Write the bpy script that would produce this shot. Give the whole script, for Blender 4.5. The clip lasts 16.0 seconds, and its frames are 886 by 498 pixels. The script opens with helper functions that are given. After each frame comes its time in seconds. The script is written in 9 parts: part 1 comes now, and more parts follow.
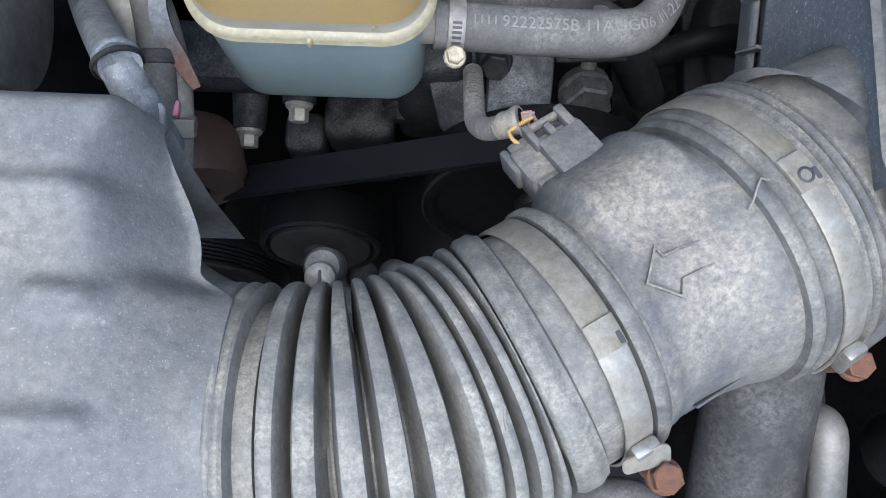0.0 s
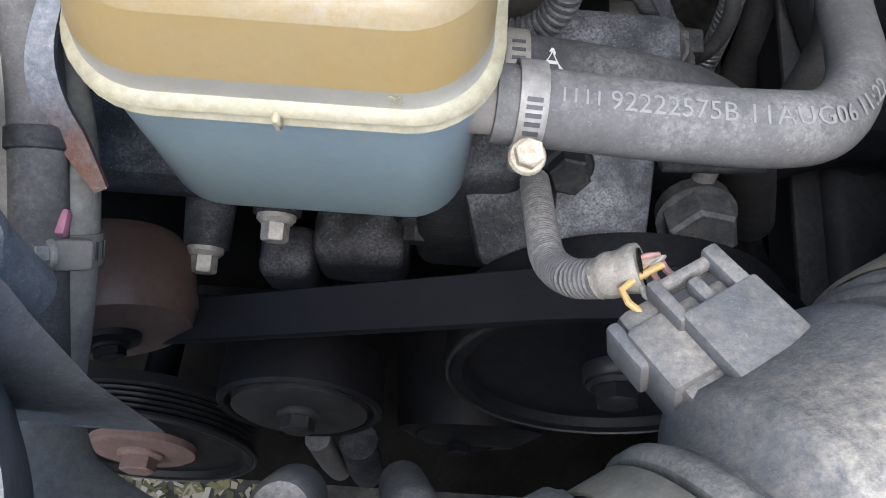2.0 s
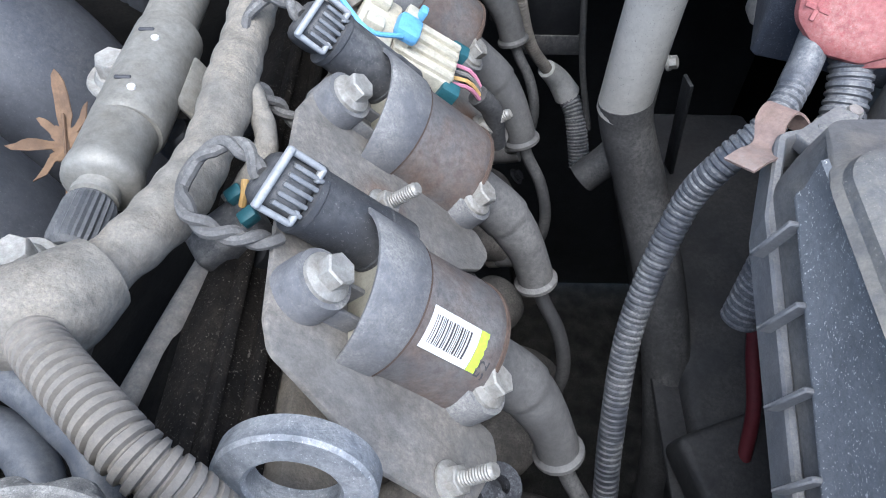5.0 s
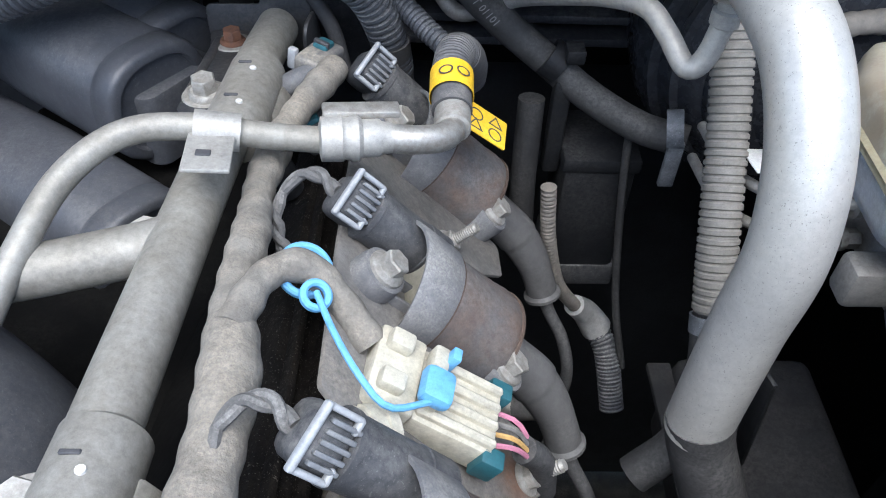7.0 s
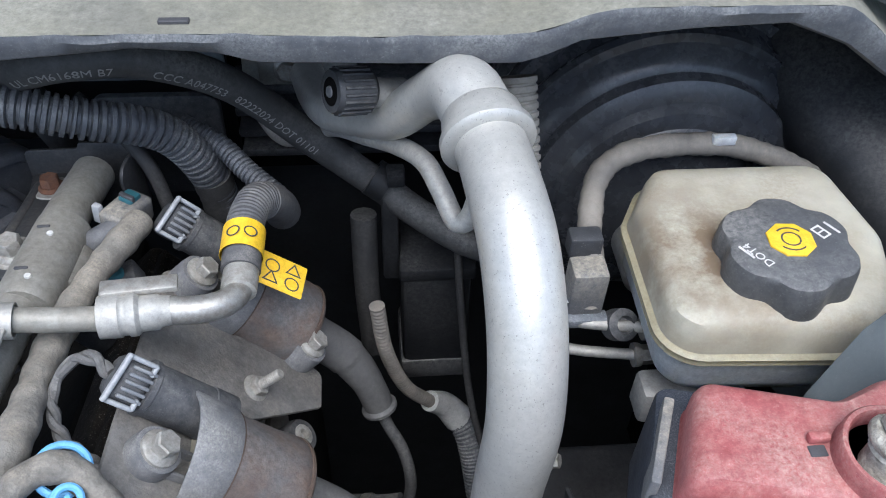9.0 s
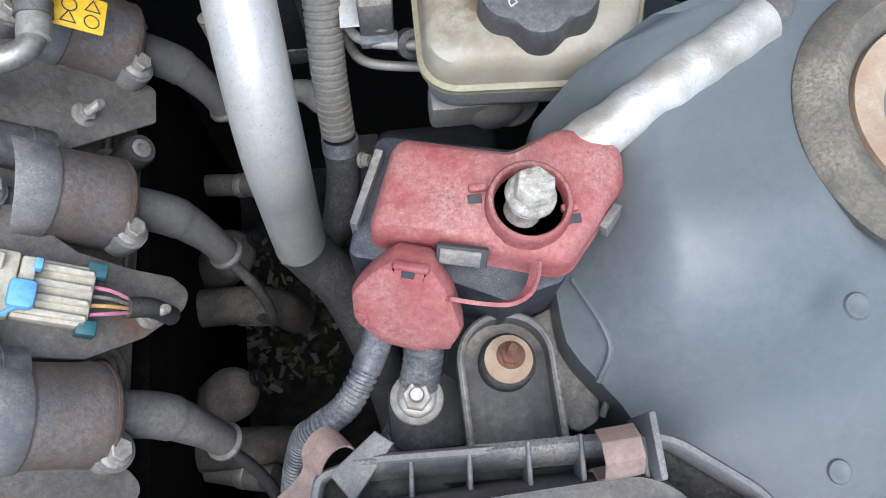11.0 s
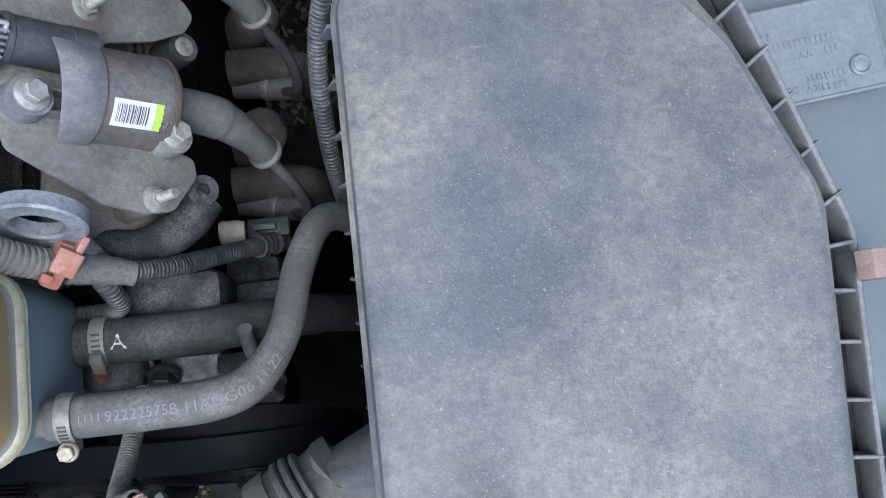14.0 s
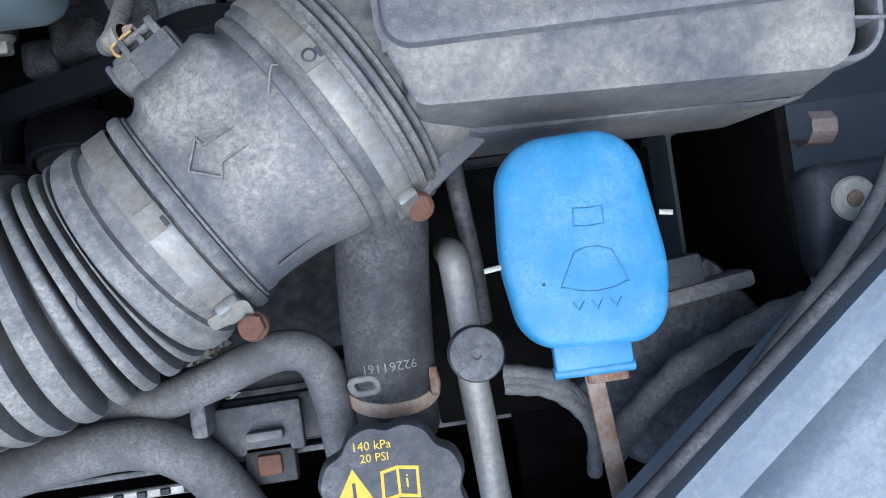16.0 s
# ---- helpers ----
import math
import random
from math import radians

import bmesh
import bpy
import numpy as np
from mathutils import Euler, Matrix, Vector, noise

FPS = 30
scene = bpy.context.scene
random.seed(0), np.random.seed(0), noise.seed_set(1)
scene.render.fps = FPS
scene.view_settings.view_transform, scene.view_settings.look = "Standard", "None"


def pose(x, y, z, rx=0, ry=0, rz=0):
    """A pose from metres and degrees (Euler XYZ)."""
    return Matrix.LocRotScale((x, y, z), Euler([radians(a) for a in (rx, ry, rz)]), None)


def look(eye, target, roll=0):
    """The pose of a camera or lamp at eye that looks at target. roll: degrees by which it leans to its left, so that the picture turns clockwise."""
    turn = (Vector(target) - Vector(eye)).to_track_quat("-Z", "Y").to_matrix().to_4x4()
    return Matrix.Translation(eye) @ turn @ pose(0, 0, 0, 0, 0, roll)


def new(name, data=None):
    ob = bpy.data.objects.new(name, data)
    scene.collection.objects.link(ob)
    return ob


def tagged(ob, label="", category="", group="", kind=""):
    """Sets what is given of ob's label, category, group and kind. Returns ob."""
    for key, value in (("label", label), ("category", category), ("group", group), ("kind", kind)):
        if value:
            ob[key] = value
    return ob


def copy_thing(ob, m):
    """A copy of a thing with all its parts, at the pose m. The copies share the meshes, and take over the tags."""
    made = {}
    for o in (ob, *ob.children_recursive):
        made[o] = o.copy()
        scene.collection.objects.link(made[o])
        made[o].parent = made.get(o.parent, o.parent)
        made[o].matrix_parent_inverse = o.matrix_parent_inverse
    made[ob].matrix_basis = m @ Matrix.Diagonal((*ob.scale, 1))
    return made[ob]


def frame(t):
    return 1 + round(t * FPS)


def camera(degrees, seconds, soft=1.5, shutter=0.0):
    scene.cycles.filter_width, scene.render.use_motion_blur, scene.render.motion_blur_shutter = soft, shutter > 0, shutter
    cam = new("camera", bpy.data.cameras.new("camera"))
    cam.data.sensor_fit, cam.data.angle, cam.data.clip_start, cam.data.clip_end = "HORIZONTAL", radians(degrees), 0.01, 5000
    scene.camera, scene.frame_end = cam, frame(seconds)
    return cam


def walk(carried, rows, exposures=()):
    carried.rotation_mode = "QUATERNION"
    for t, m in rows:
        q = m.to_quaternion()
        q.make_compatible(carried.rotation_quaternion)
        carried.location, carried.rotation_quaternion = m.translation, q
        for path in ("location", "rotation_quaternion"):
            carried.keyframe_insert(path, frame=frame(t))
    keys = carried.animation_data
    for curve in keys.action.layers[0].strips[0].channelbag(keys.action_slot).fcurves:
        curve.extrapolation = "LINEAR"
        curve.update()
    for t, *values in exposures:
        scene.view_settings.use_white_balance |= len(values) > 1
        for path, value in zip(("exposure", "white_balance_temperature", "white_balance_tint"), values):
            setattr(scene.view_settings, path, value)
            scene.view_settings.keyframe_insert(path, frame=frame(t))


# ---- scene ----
cam = camera(58.4, 16.0, soft=1.0)
PATH = [
    (0, (0.173, -0.317, 1.207), (0.231, 0.035, -0.761), 10.8),
    (0.5, (0.16, -0.287, 1.188), (0.206, 0.071, -0.779), 9.5),
    (1, (0.162, -0.275, 1.136), (0.211, 0.092, -0.83), 10.3),
    (1.5, (0.16, -0.263, 1.091), (0.209, 0.171, -0.861), 10.0),
    (2, (0.161, -0.255, 1.06), (0.204, 0.343, -0.848), 7.9),
    (2.5, (0.162, -0.248, 1.057), (0.201, 0.536, -0.783), 6.5),
    (3, (0.167, -0.241, 1.066), (0.204, 0.697, -0.7), 5.6),
    (3.5, (0.182, -0.218, 1.086), (0.207, 0.798, -0.636), 3.9),
    (4, (0.207, -0.194, 1.091), (0.234, 0.876, -0.598), 2.6),
    (4.5, (0.223, -0.166, 1.092), (0.252, 0.948, -0.569), 2.1),
    (5, (0.225, -0.131, 1.107), (0.256, 1.056, -0.502), 2.1),
    (5.2, (0.221, -0.116, 1.11), (0.26, 1.093, -0.483), 2.6),
    (7.3, (0.203, 0.037, 1.101), (0.281, 1.463, -0.3), 3.0),
    (7.5, (0.202, 0.048, 1.106), (0.295, 1.497, -0.269), 3.1),
    (8, (0.215, 0.059, 1.129), (0.348, 1.567, -0.178), 3.3),
    (8.5, (0.24, 0.057, 1.156), (0.388, 1.573, -0.141), 2.8),
    (9, (0.289, 0.051, 1.163), (0.445, 1.461, -0.247), 2.3),
    (9.5, (0.338, 0.051, 1.182), (0.465, 1.223, -0.434), 1.2),
    (9.7, (0.352, 0.059, 1.193), (0.476, 1.107, -0.505), 1.2),
    (11.8, (0.401, 0.062, 1.25), (0.525, 0.538, -0.688), 8.0),
    (12, (0.402, 0.046, 1.246), (0.524, 0.488, -0.701), 9.1),
    (12.5, (0.398, 0.014, 1.249), (0.519, 0.414, -0.706), 10.6),
    (13, (0.39, -0.034, 1.258), (0.5, 0.329, -0.706), 10.5),
    (13.5, (0.379, -0.087, 1.27), (0.47, 0.231, -0.702), 9.9),
    (14, (0.363, -0.139, 1.283), (0.476, 0.126, -0.696), 16.8),
    (14.5, (0.362, -0.19, 1.277), (0.454, -0.048, -0.716), 26.2),
    (15, (0.363, -0.246, 1.269), (0.445, -0.197, -0.729), 52.2),
    (15.5, (0.36, -0.292, 1.273), (0.443, -0.251, -0.725), 55.9),
    (16, (0.344, -0.33, 1.265), (0.429, -0.3, -0.733), 62.5),
]
walk(cam, [(t, look(eye, target, roll)) for t, eye, target, roll in PATH], [(0, 1.50, 5800, 7), (1.0, 1.68, 6150, 9), (2.0, 1.86, 6000, 10), (2.5, 1.86, 5900, 10), (3.5, 1.66, 5850, 9), (4.5, 1.85, 5750, 8), (5.2, 1.85, 5750, 8), (7.5, 1.66, 5950, 8), (8.0, 1.64, 6000, 9), (9.0, 1.46, 5850, 8), (9.5, 1.27, 5800, 8), (11.8, 1.45, 6000, 8), (12.5, 1.30, 5800, 8), (13.0, 1.22, 5650, 8), (14, 1.36, 5550, 7), (15, 1.22, 5450, 8), (16, 1.18, 5400, 8)])
SKY, SUN = 0.10, 1.2

# ---- light ----
world = bpy.data.worlds.new("sky")
scene.world = world
world.use_nodes = True
wn = world.node_tree.nodes
wl = world.node_tree.links
sky = wn.new("ShaderNodeTexSky")
sky.sky_type = 'NISHITA'
sky.sun_disc = False
sky.sun_elevation = radians(67)
sky.sun_rotation = radians(184)
sky.air_density = 1.0
sky.dust_density = 3.0
wl.new(sky.outputs[0], wn["Background"].inputs[0])
wn["Background"].inputs[1].default_value = SKY
sun_data = bpy.data.lights.new("sun", 'SUN')
sun_data.energy = SUN
sun_data.angle = radians(60)
sun_data.color = (1.0, 0.98, 0.95)
sun_ob = new("sun", sun_data)
sun_ob.matrix_world = look((0.14, -0.92, 3.0), (0.2, 0.0, 0.8))


# ---- materials ----
def mat(name, base, rough=0.6, metal=0.0, second=None, amount=0.5, scale=60.0, dust=None, dust_amount=0.0,
        dust_scale=14.0, bump=0.15, bump_scale=400.0, speck=None, speck_amount=0.0, coat=0.0, sss=0.0, vary=0.06, spec=0.5, grain=0.27, fine=(0.34, 0.60), stain=None):
    """Painted, moulded or cast surface: two tones, dust in patches, fine relief, bright specks."""
    m = bpy.data.materials.new(name)
    m.use_nodes = True
    nt = m.node_tree
    n, l = nt.nodes, nt.links
    b = n["Principled BSDF"]
    tc = n.new("ShaderNodeTexCoord")
    info = n.new("ShaderNodeObjectInfo")
    shift = n.new("ShaderNodeVectorMath")
    shift.operation = 'MULTIPLY_ADD'
    shift.inputs[1].default_value = (3.1, 5.3, 7.7)
    l.new(info.outputs["Random"], shift.inputs[0])
    l.new(tc.outputs["Object"], shift.inputs[2])
    src = shift.outputs[0]

    def noise_at(s, detail=6.0, rough_=0.6):
        t = n.new("ShaderNodeTexNoise")
        t.inputs["Scale"].default_value = s
        t.inputs["Detail"].default_value = detail
        t.inputs["Roughness"].default_value = rough_
        l.new(src, t.inputs["Vector"])
        return t.outputs[0]

    def ramp(v, lo, hi):
        r = n.new("ShaderNodeMapRange")
        r.inputs[1].default_value, r.inputs[2].default_value = lo, hi
        l.new(v, r.inputs[0])
        return r.outputs[0]

    def mix(fac, a, c):
        x = n.new("ShaderNodeMix")
        x.data_type = 'RGBA'
        for sock, v in ((x.inputs[0], fac), (x.inputs[6], a), (x.inputs[7], c)):
            if isinstance(v, (int, float)):
                sock.default_value = v
            elif isinstance(v, tuple):
                sock.default_value = (*v, 1)
            else:
                l.new(v, sock)
        return x.outputs[2]

    def times(v, k):
        x = n.new("ShaderNodeMath")
        x.operation = 'MULTIPLY'
        l.new(v, x.inputs[0])
        if isinstance(k, (int, float)):
            x.inputs[1].default_value = k
        else:
            l.new(k, x.inputs[1])
        return x.outputs[0]

    second = second or tuple(c * 0.72 for c in base)
    col = mix(times(ramp(noise_at(scale), 0.38, 0.66), amount), base, second)
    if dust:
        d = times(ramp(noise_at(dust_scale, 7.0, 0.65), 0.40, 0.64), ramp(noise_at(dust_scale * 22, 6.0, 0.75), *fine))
        # dust colour weighted by facing: 0.40 on downward faces, 1.35 on upward ones
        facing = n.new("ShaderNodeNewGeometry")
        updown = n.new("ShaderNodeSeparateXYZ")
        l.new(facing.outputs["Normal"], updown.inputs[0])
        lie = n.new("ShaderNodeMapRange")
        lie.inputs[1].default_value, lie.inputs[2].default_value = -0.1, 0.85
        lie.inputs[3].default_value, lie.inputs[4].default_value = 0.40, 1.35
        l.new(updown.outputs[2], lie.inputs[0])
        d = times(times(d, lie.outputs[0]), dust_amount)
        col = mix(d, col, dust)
    if stain:
        spot, reach, tone = stain
        away = n.new("ShaderNodeVectorMath")
        away.operation = 'DISTANCE'
        away.inputs[1].default_value = spot
        l.new(tc.outputs["Object"], away.inputs[0])
        s = times(ramp(away.outputs["Value"], reach, reach * 0.25), ramp(noise_at(38.0, 6.0, 0.7), 0.32, 0.54))
        col = mix(times(s, 0.85), col, tone)
    if speck:
        s = times(ramp(noise_at(1100.0, 2.0), 0.64, 0.70), speck_amount * 0.35)
        col = mix(s, col, speck)
        s = times(times(ramp(noise_at(330.0, 3.0), 0.64, 0.67), ramp(noise_at(40.0, 2.0), 0.5, 0.65)), speck_amount * 0.25)
        col = mix(s, col, speck)
    if grain:
        g = n.new("ShaderNodeMapRange")
        g.inputs[1].default_value, g.inputs[2].default_value = 0.32, 0.68
        g.inputs[3].default_value, g.inputs[4].default_value = 1 - grain, 1 + grain
        l.new(noise_at(240.0, 8.0, 0.82), g.inputs[0])
        gv = n.new("ShaderNodeHueSaturation")
        l.new(g.outputs[0], gv.inputs["Value"])
        l.new(col, gv.inputs["Color"])
        col = gv.outputs[0]
    if vary:
        h = n.new("ShaderNodeHueSaturation")
        mr = n.new("ShaderNodeMapRange")
        mr.inputs[3].default_value, mr.inputs[4].default_value = 1 - vary, 1 + vary
        l.new(info.outputs["Random"], mr.inputs[0])
        l.new(mr.outputs[0], h.inputs["Value"])
        l.new(col, h.inputs["Color"])
        col = h.outputs[0]
    l.new(col, b.inputs["Base Color"])
    r = n.new("ShaderNodeMapRange")
    r.inputs[3].default_value, r.inputs[4].default_value = max(0.05, rough - 0.13), min(1.0, rough + 0.15)
    l.new(noise_at(scale * 1.7), r.inputs[0])
    l.new(r.outputs[0], b.inputs["Roughness"])
    b.inputs["Metallic"].default_value = metal
    b.inputs["Specular IOR Level"].default_value = spec
    b.inputs["Coat Weight"].default_value = coat
    if sss:
        b.inputs["Subsurface Weight"].default_value = sss
        b.inputs["Subsurface Radius"].default_value = (0.02, 0.015, 0.008)
    if bump:
        bp = n.new("ShaderNodeBump")
        bp.inputs["Strength"].default_value = bump
        bp.inputs["Distance"].default_value = 0.001
        l.new(noise_at(bump_scale, 3.0), bp.inputs["Height"])
        l.new(bp.outputs[0], b.inputs["Normal"])
    return m


DUST = (0.30, 0.29, 0.27)
PALE = (0.42, 0.42, 0.40)
plastic = mat("black_plastic", (0.042, 0.044, 0.049), 0.55, dust=DUST, dust_amount=0.45, dust_scale=9, speck=PALE, speck_amount=0.5, bump=0.2, bump_scale=900)
plastic_grey = mat("weathered_plastic", (0.115, 0.118, 0.124), 0.6, second=(0.080, 0.082, 0.088), amount=0.7, scale=30, fine=(0.28, 0.64), dust=(0.36, 0.325, 0.262), dust_amount=0.8, dust_scale=16, speck=PALE, speck_amount=0.6, bump=0.3, bump_scale=800)
lid_mat = mat("airbox_plastic", (0.092, 0.100, 0.112), 0.5, second=(0.060, 0.065, 0.074), amount=0.7, scale=13, fine=(0.20, 0.70), grain=0.24, stain=((-0.059, -0.1, 0.1386), 0.027, (0.060, 0.064, 0.068)), dust=(0.30, 0.275, 0.225), dust_amount=0.66, dust_scale=9, speck=(0.46, 0.44, 0.39), speck_amount=1.1, bump=0.35, bump_scale=650)
plastic_dark = mat("dark_plastic", (0.014, 0.015, 0.017), 0.5, spec=0.3, dust=DUST, dust_amount=0.14, dust_scale=18)
rubber = mat("rubber", (0.042, 0.042, 0.043), 0.7, spec=0.35, dust=DUST, dust_amount=0.3, dust_scale=20, bump=0.2, bump_scale=700)
rubber_grey = mat("dusty_rubber", (0.105, 0.102, 0.098), 0.75, dust=DUST, dust_amount=0.5, dust_scale=25, speck=PALE, speck_amount=0.4, bump=0.25, bump_scale=900)
bellows_mat = mat("bellows_rubber", (0.150, 0.147, 0.140), 0.62, second=(0.055, 0.055, 0.055), amount=0.7, scale=45, dust=(0.33, 0.305, 0.25), dust_amount=0.7, dust_scale=30, speck=PALE, speck_amount=0.4, bump=0.3, bump_scale=1000, grain=0.24)
cast_black = mat("black_cast_iron", (0.017, 0.018, 0.021), 0.6, spec=0.3, dust=(0.22, 0.225, 0.235), dust_amount=0.42, dust_scale=35, speck=(0.5, 0.5, 0.5), speck_amount=0.5, bump=0.5, bump_scale=500)
steel_zinc = mat("zinc_steel", (0.44, 0.43, 0.40), 0.46, 0.65, second=(0.32, 0.29, 0.25), amount=0.8, scale=180, bump=0.15)
bolt_mat = mat("dull_bolt", (0.37, 0.36, 0.33), 0.55, 0.35, second=(0.25, 0.23, 0.2), amount=0.8, scale=220, bump=0.2)
cream_bolt = mat("oxidised_bolt", (0.55, 0.49, 0.38), 0.7, 0.1, second=(0.34, 0.27, 0.19), amount=0.9, scale=260, bump=0.6, bump_scale=900)
rust_bolt = mat("rusty_bolt", (0.20, 0.092, 0.052), 0.8, 0.1, second=(0.10, 0.055, 0.04), amount=0.9, scale=240, bump=0.6, bump_scale=1200)
rust = mat("rust", (0.2, 0.1, 0.055), 0.85, 0.0, second=(0.34, 0.28, 0.22), amount=0.9, scale=120, bump=0.8, bump_scale=800)
alu = mat("aluminium", (0.50, 0.49, 0.455), 0.36, 0.35, second=(0.41, 0.40, 0.375), amount=0.6, scale=45, dust=(0.46, 0.44, 0.39), dust_amount=0.5, dust_scale=12, speck=(0.16, 0.15, 0.14), speck_amount=1.7, grain=0.12, bump=0.12, bump_scale=1200)
alu_dull = mat("dull_aluminium", (0.42, 0.41, 0.38), 0.58, 0.45, second=(0.38, 0.36, 0.32), amount=0.6, scale=60, dust=DUST, dust_amount=0.3, bump=0.2)
fuel_steel = mat("fuel_pipe_steel", (0.285, 0.273, 0.240), 0.55, 0.3, second=(0.195, 0.178, 0.146), amount=0.7, scale=50, dust=DUST, dust_amount=0.4, bump=0.12)
tape = mat("harness_tape", (0.215, 0.202, 0.176), 0.8, second=(0.125, 0.115, 0.10), amount=0.8, scale=90, dust=(0.33, 0.29, 0.23), dust_amount=0.6, dust_scale=40, bump=0.7, bump_scale=350)
conduit_dusty = mat("dusty_conduit", (0.22, 0.20, 0.175), 0.75, second=(0.1, 0.095, 0.09), amount=0.7, scale=60, dust=(0.3, 0.27, 0.22), dust_amount=0.5, bump=0.2)
conduit_black = mat("black_conduit", (0.064, 0.069, 0.080), 0.42, dust=(0.36, 0.36, 0.35), dust_amount=0.55, dust_scale=30, bump=0.1)
conduit_tan = mat("sun_bleached_conduit", (0.24, 0.225, 0.195), 0.75, dust=DUST, dust_amount=0.5, bump=0.15)
yellow_res = mat("yellowed_reservoir_plastic", (0.265, 0.180, 0.060), 0.42, second=(0.28, 0.215, 0.11), amount=0.8, scale=22, dust=(0.31, 0.265, 0.185), dust_amount=0.75, dust_scale=18, speck=(0.16, 0.12, 0.07), speck_amount=0.25, sss=0.25, bump=0.1, grain=0.08)
clear_res = mat("cloudy_clear_plastic", (0.30, 0.285, 0.235), 0.35, second=(0.20, 0.19, 0.165), amount=0.8, scale=30, dust=(0.4, 0.37, 0.3), dust_amount=0.4, sss=0.2, bump=0.08, grain=0.1)
seam_res = mat("pale_seam_plastic", (0.31, 0.28, 0.185), 0.4, second=(0.36, 0.33, 0.24), amount=0.6, scale=40, sss=0.3, bump=0.05)
blue_res = mat("milky_reservoir_plastic", (0.23, 0.295, 0.31), 0.4, grain=0.06, second=(0.18, 0.24, 0.26), amount=0.6, scale=18, sss=0.3, bump=0.05)
white_res = mat("milky_white_plastic", (0.56, 0.585, 0.60), 0.38, second=(0.52, 0.53, 0.52), amount=0.5, scale=25, sss=0.3, bump=0.05)
cream_res = mat("aged_cream_plastic", (0.50, 0.485, 0.40), 0.45, grain=0.1, second=(0.33, 0.29, 0.22), amount=0.7, scale=30, stain=((-0.028, -0.008, 0.043), 0.060, (0.15, 0.098, 0.058)), dust=(0.25, 0.20, 0.14), dust_amount=0.35, dust_scale=20, sss=0.25, bump=0.08)
cap_mat = mat("cap_plastic", (0.105, 0.102, 0.096), 0.7, grain=0.2, dust=(0.36, 0.345, 0.31), dust_amount=0.5, dust_scale=120, speck=(0.55, 0.54, 0.50), speck_amount=0.75, bump=0.5, bump_scale=420)
cap_black = mat("ribbed_cap_plastic", (0.075, 0.078, 0.083), 0.55, dust=DUST, dust_amount=0.45, speck=PALE, speck_amount=0.4, bump=0.15)
red_plastic = mat("faded_red_plastic", (0.285, 0.066, 0.066), 0.6, second=(0.36, 0.125, 0.12), amount=0.8, scale=24, dust=(0.40, 0.25, 0.215), dust_amount=0.7, dust_scale=30, speck=(0.6, 0.42, 0.4), speck_amount=0.5, bump=0.1)
blue_cap = mat("blue_cap_plastic", (0.034, 0.205, 0.385), 0.45, grain=0.12, second=(0.050, 0.242, 0.42), amount=0.5, scale=30, dust=(0.25, 0.4, 0.55), dust_amount=0.3, dust_scale=40, speck=(0.03, 0.06, 0.12), speck_amount=0.3, bump=0.1)
blue_strap = mat("blue_strap_plastic", (0.16, 0.42, 0.72), 0.45, bump=0.05)
ivory = mat("ivory_connector_plastic", (0.56, 0.53, 0.43), 0.5, second=(0.4, 0.36, 0.27), amount=0.6, scale=80, dust=DUST, dust_amount=0.4, bump=0.1)
teal = mat("teal_lock_plastic", (0.030, 0.120, 0.145), 0.45, bump=0.05)
orange = mat("faded_orange_plastic", (0.36, 0.115, 0.066), 0.6, dust=(0.4, 0.3, 0.25), dust_amount=0.5, bump=0.15)
clip_tan = mat("rusty_clip_steel", (0.248, 0.167, 0.136), 0.65, 0.15, second=(0.30, 0.22, 0.19), amount=0.8, scale=70, dust=DUST, dust_amount=0.4, bump=0.3)
paint = mat("grey_body_paint", (0.118, 0.137, 0.145), 0.40, second=(0.102, 0.119, 0.127), amount=0.5, scale=7, dust=(0.28, 0.29, 0.285), dust_amount=0.16, dust_scale=6, speck=(0.45, 0.45, 0.45), speck_amount=0.2, bump=0.03, coat=0.0, grain=0.05)
paint_plate = mat("grey_plate_paint", (0.185, 0.202, 0.210), 0.34, bump=0.04, vary=0)
fender_paint = mat("pale_grey_paint", (0.200, 0.235, 0.268), 0.38, grain=0.12, second=(0.165, 0.192, 0.22), amount=0.6, scale=16, dust=(0.45, 0.46, 0.46), dust_amount=0.4, speck=(0.75, 0.75, 0.75), speck_amount=0.4, bump=0.06)
cowl_top = mat("dusty_cowl_plastic", (0.225, 0.217, 0.170), 0.7, second=(0.145, 0.142, 0.125), amount=0.6, scale=25, dust=(0.30, 0.29, 0.245), dust_amount=0.6, dust_scale=20, bump=0.2)
cowl_lip = mat("cowl_seal_plastic", (0.068, 0.072, 0.080), 0.5, dust=(0.40, 0.40, 0.38), dust_amount=0.5, dust_scale=34, speck=(0.6, 0.6, 0.58), speck_amount=0.3, bump=0.2)
coil_mat = mat("coil_plastic", (0.142, 0.144, 0.152), 0.6, dust=(0.33, 0.32, 0.29), dust_amount=0.7, dust_scale=45, speck=PALE, speck_amount=0.5, bump=0.25)
coil_core = mat("rusty_coil_core", (0.125, 0.120, 0.120), 0.55, 0.2, second=(0.170, 0.100, 0.062), amount=0.75, scale=38, dust=DUST, dust_amount=0.45, bump=0.4, bump_scale=600)
potting = mat("coil_potting", (0.32, 0.30, 0.24), 0.7, bump=0.2)
bracket_mat = mat("dusty_bracket_steel", (0.195, 0.189, 0.178), 0.7, 0.1, second=(0.112, 0.102, 0.090), amount=0.7, scale=45, dust=(0.30, 0.27, 0.23), dust_amount=0.6, dust_scale=30, bump=0.35, bump_scale=700)
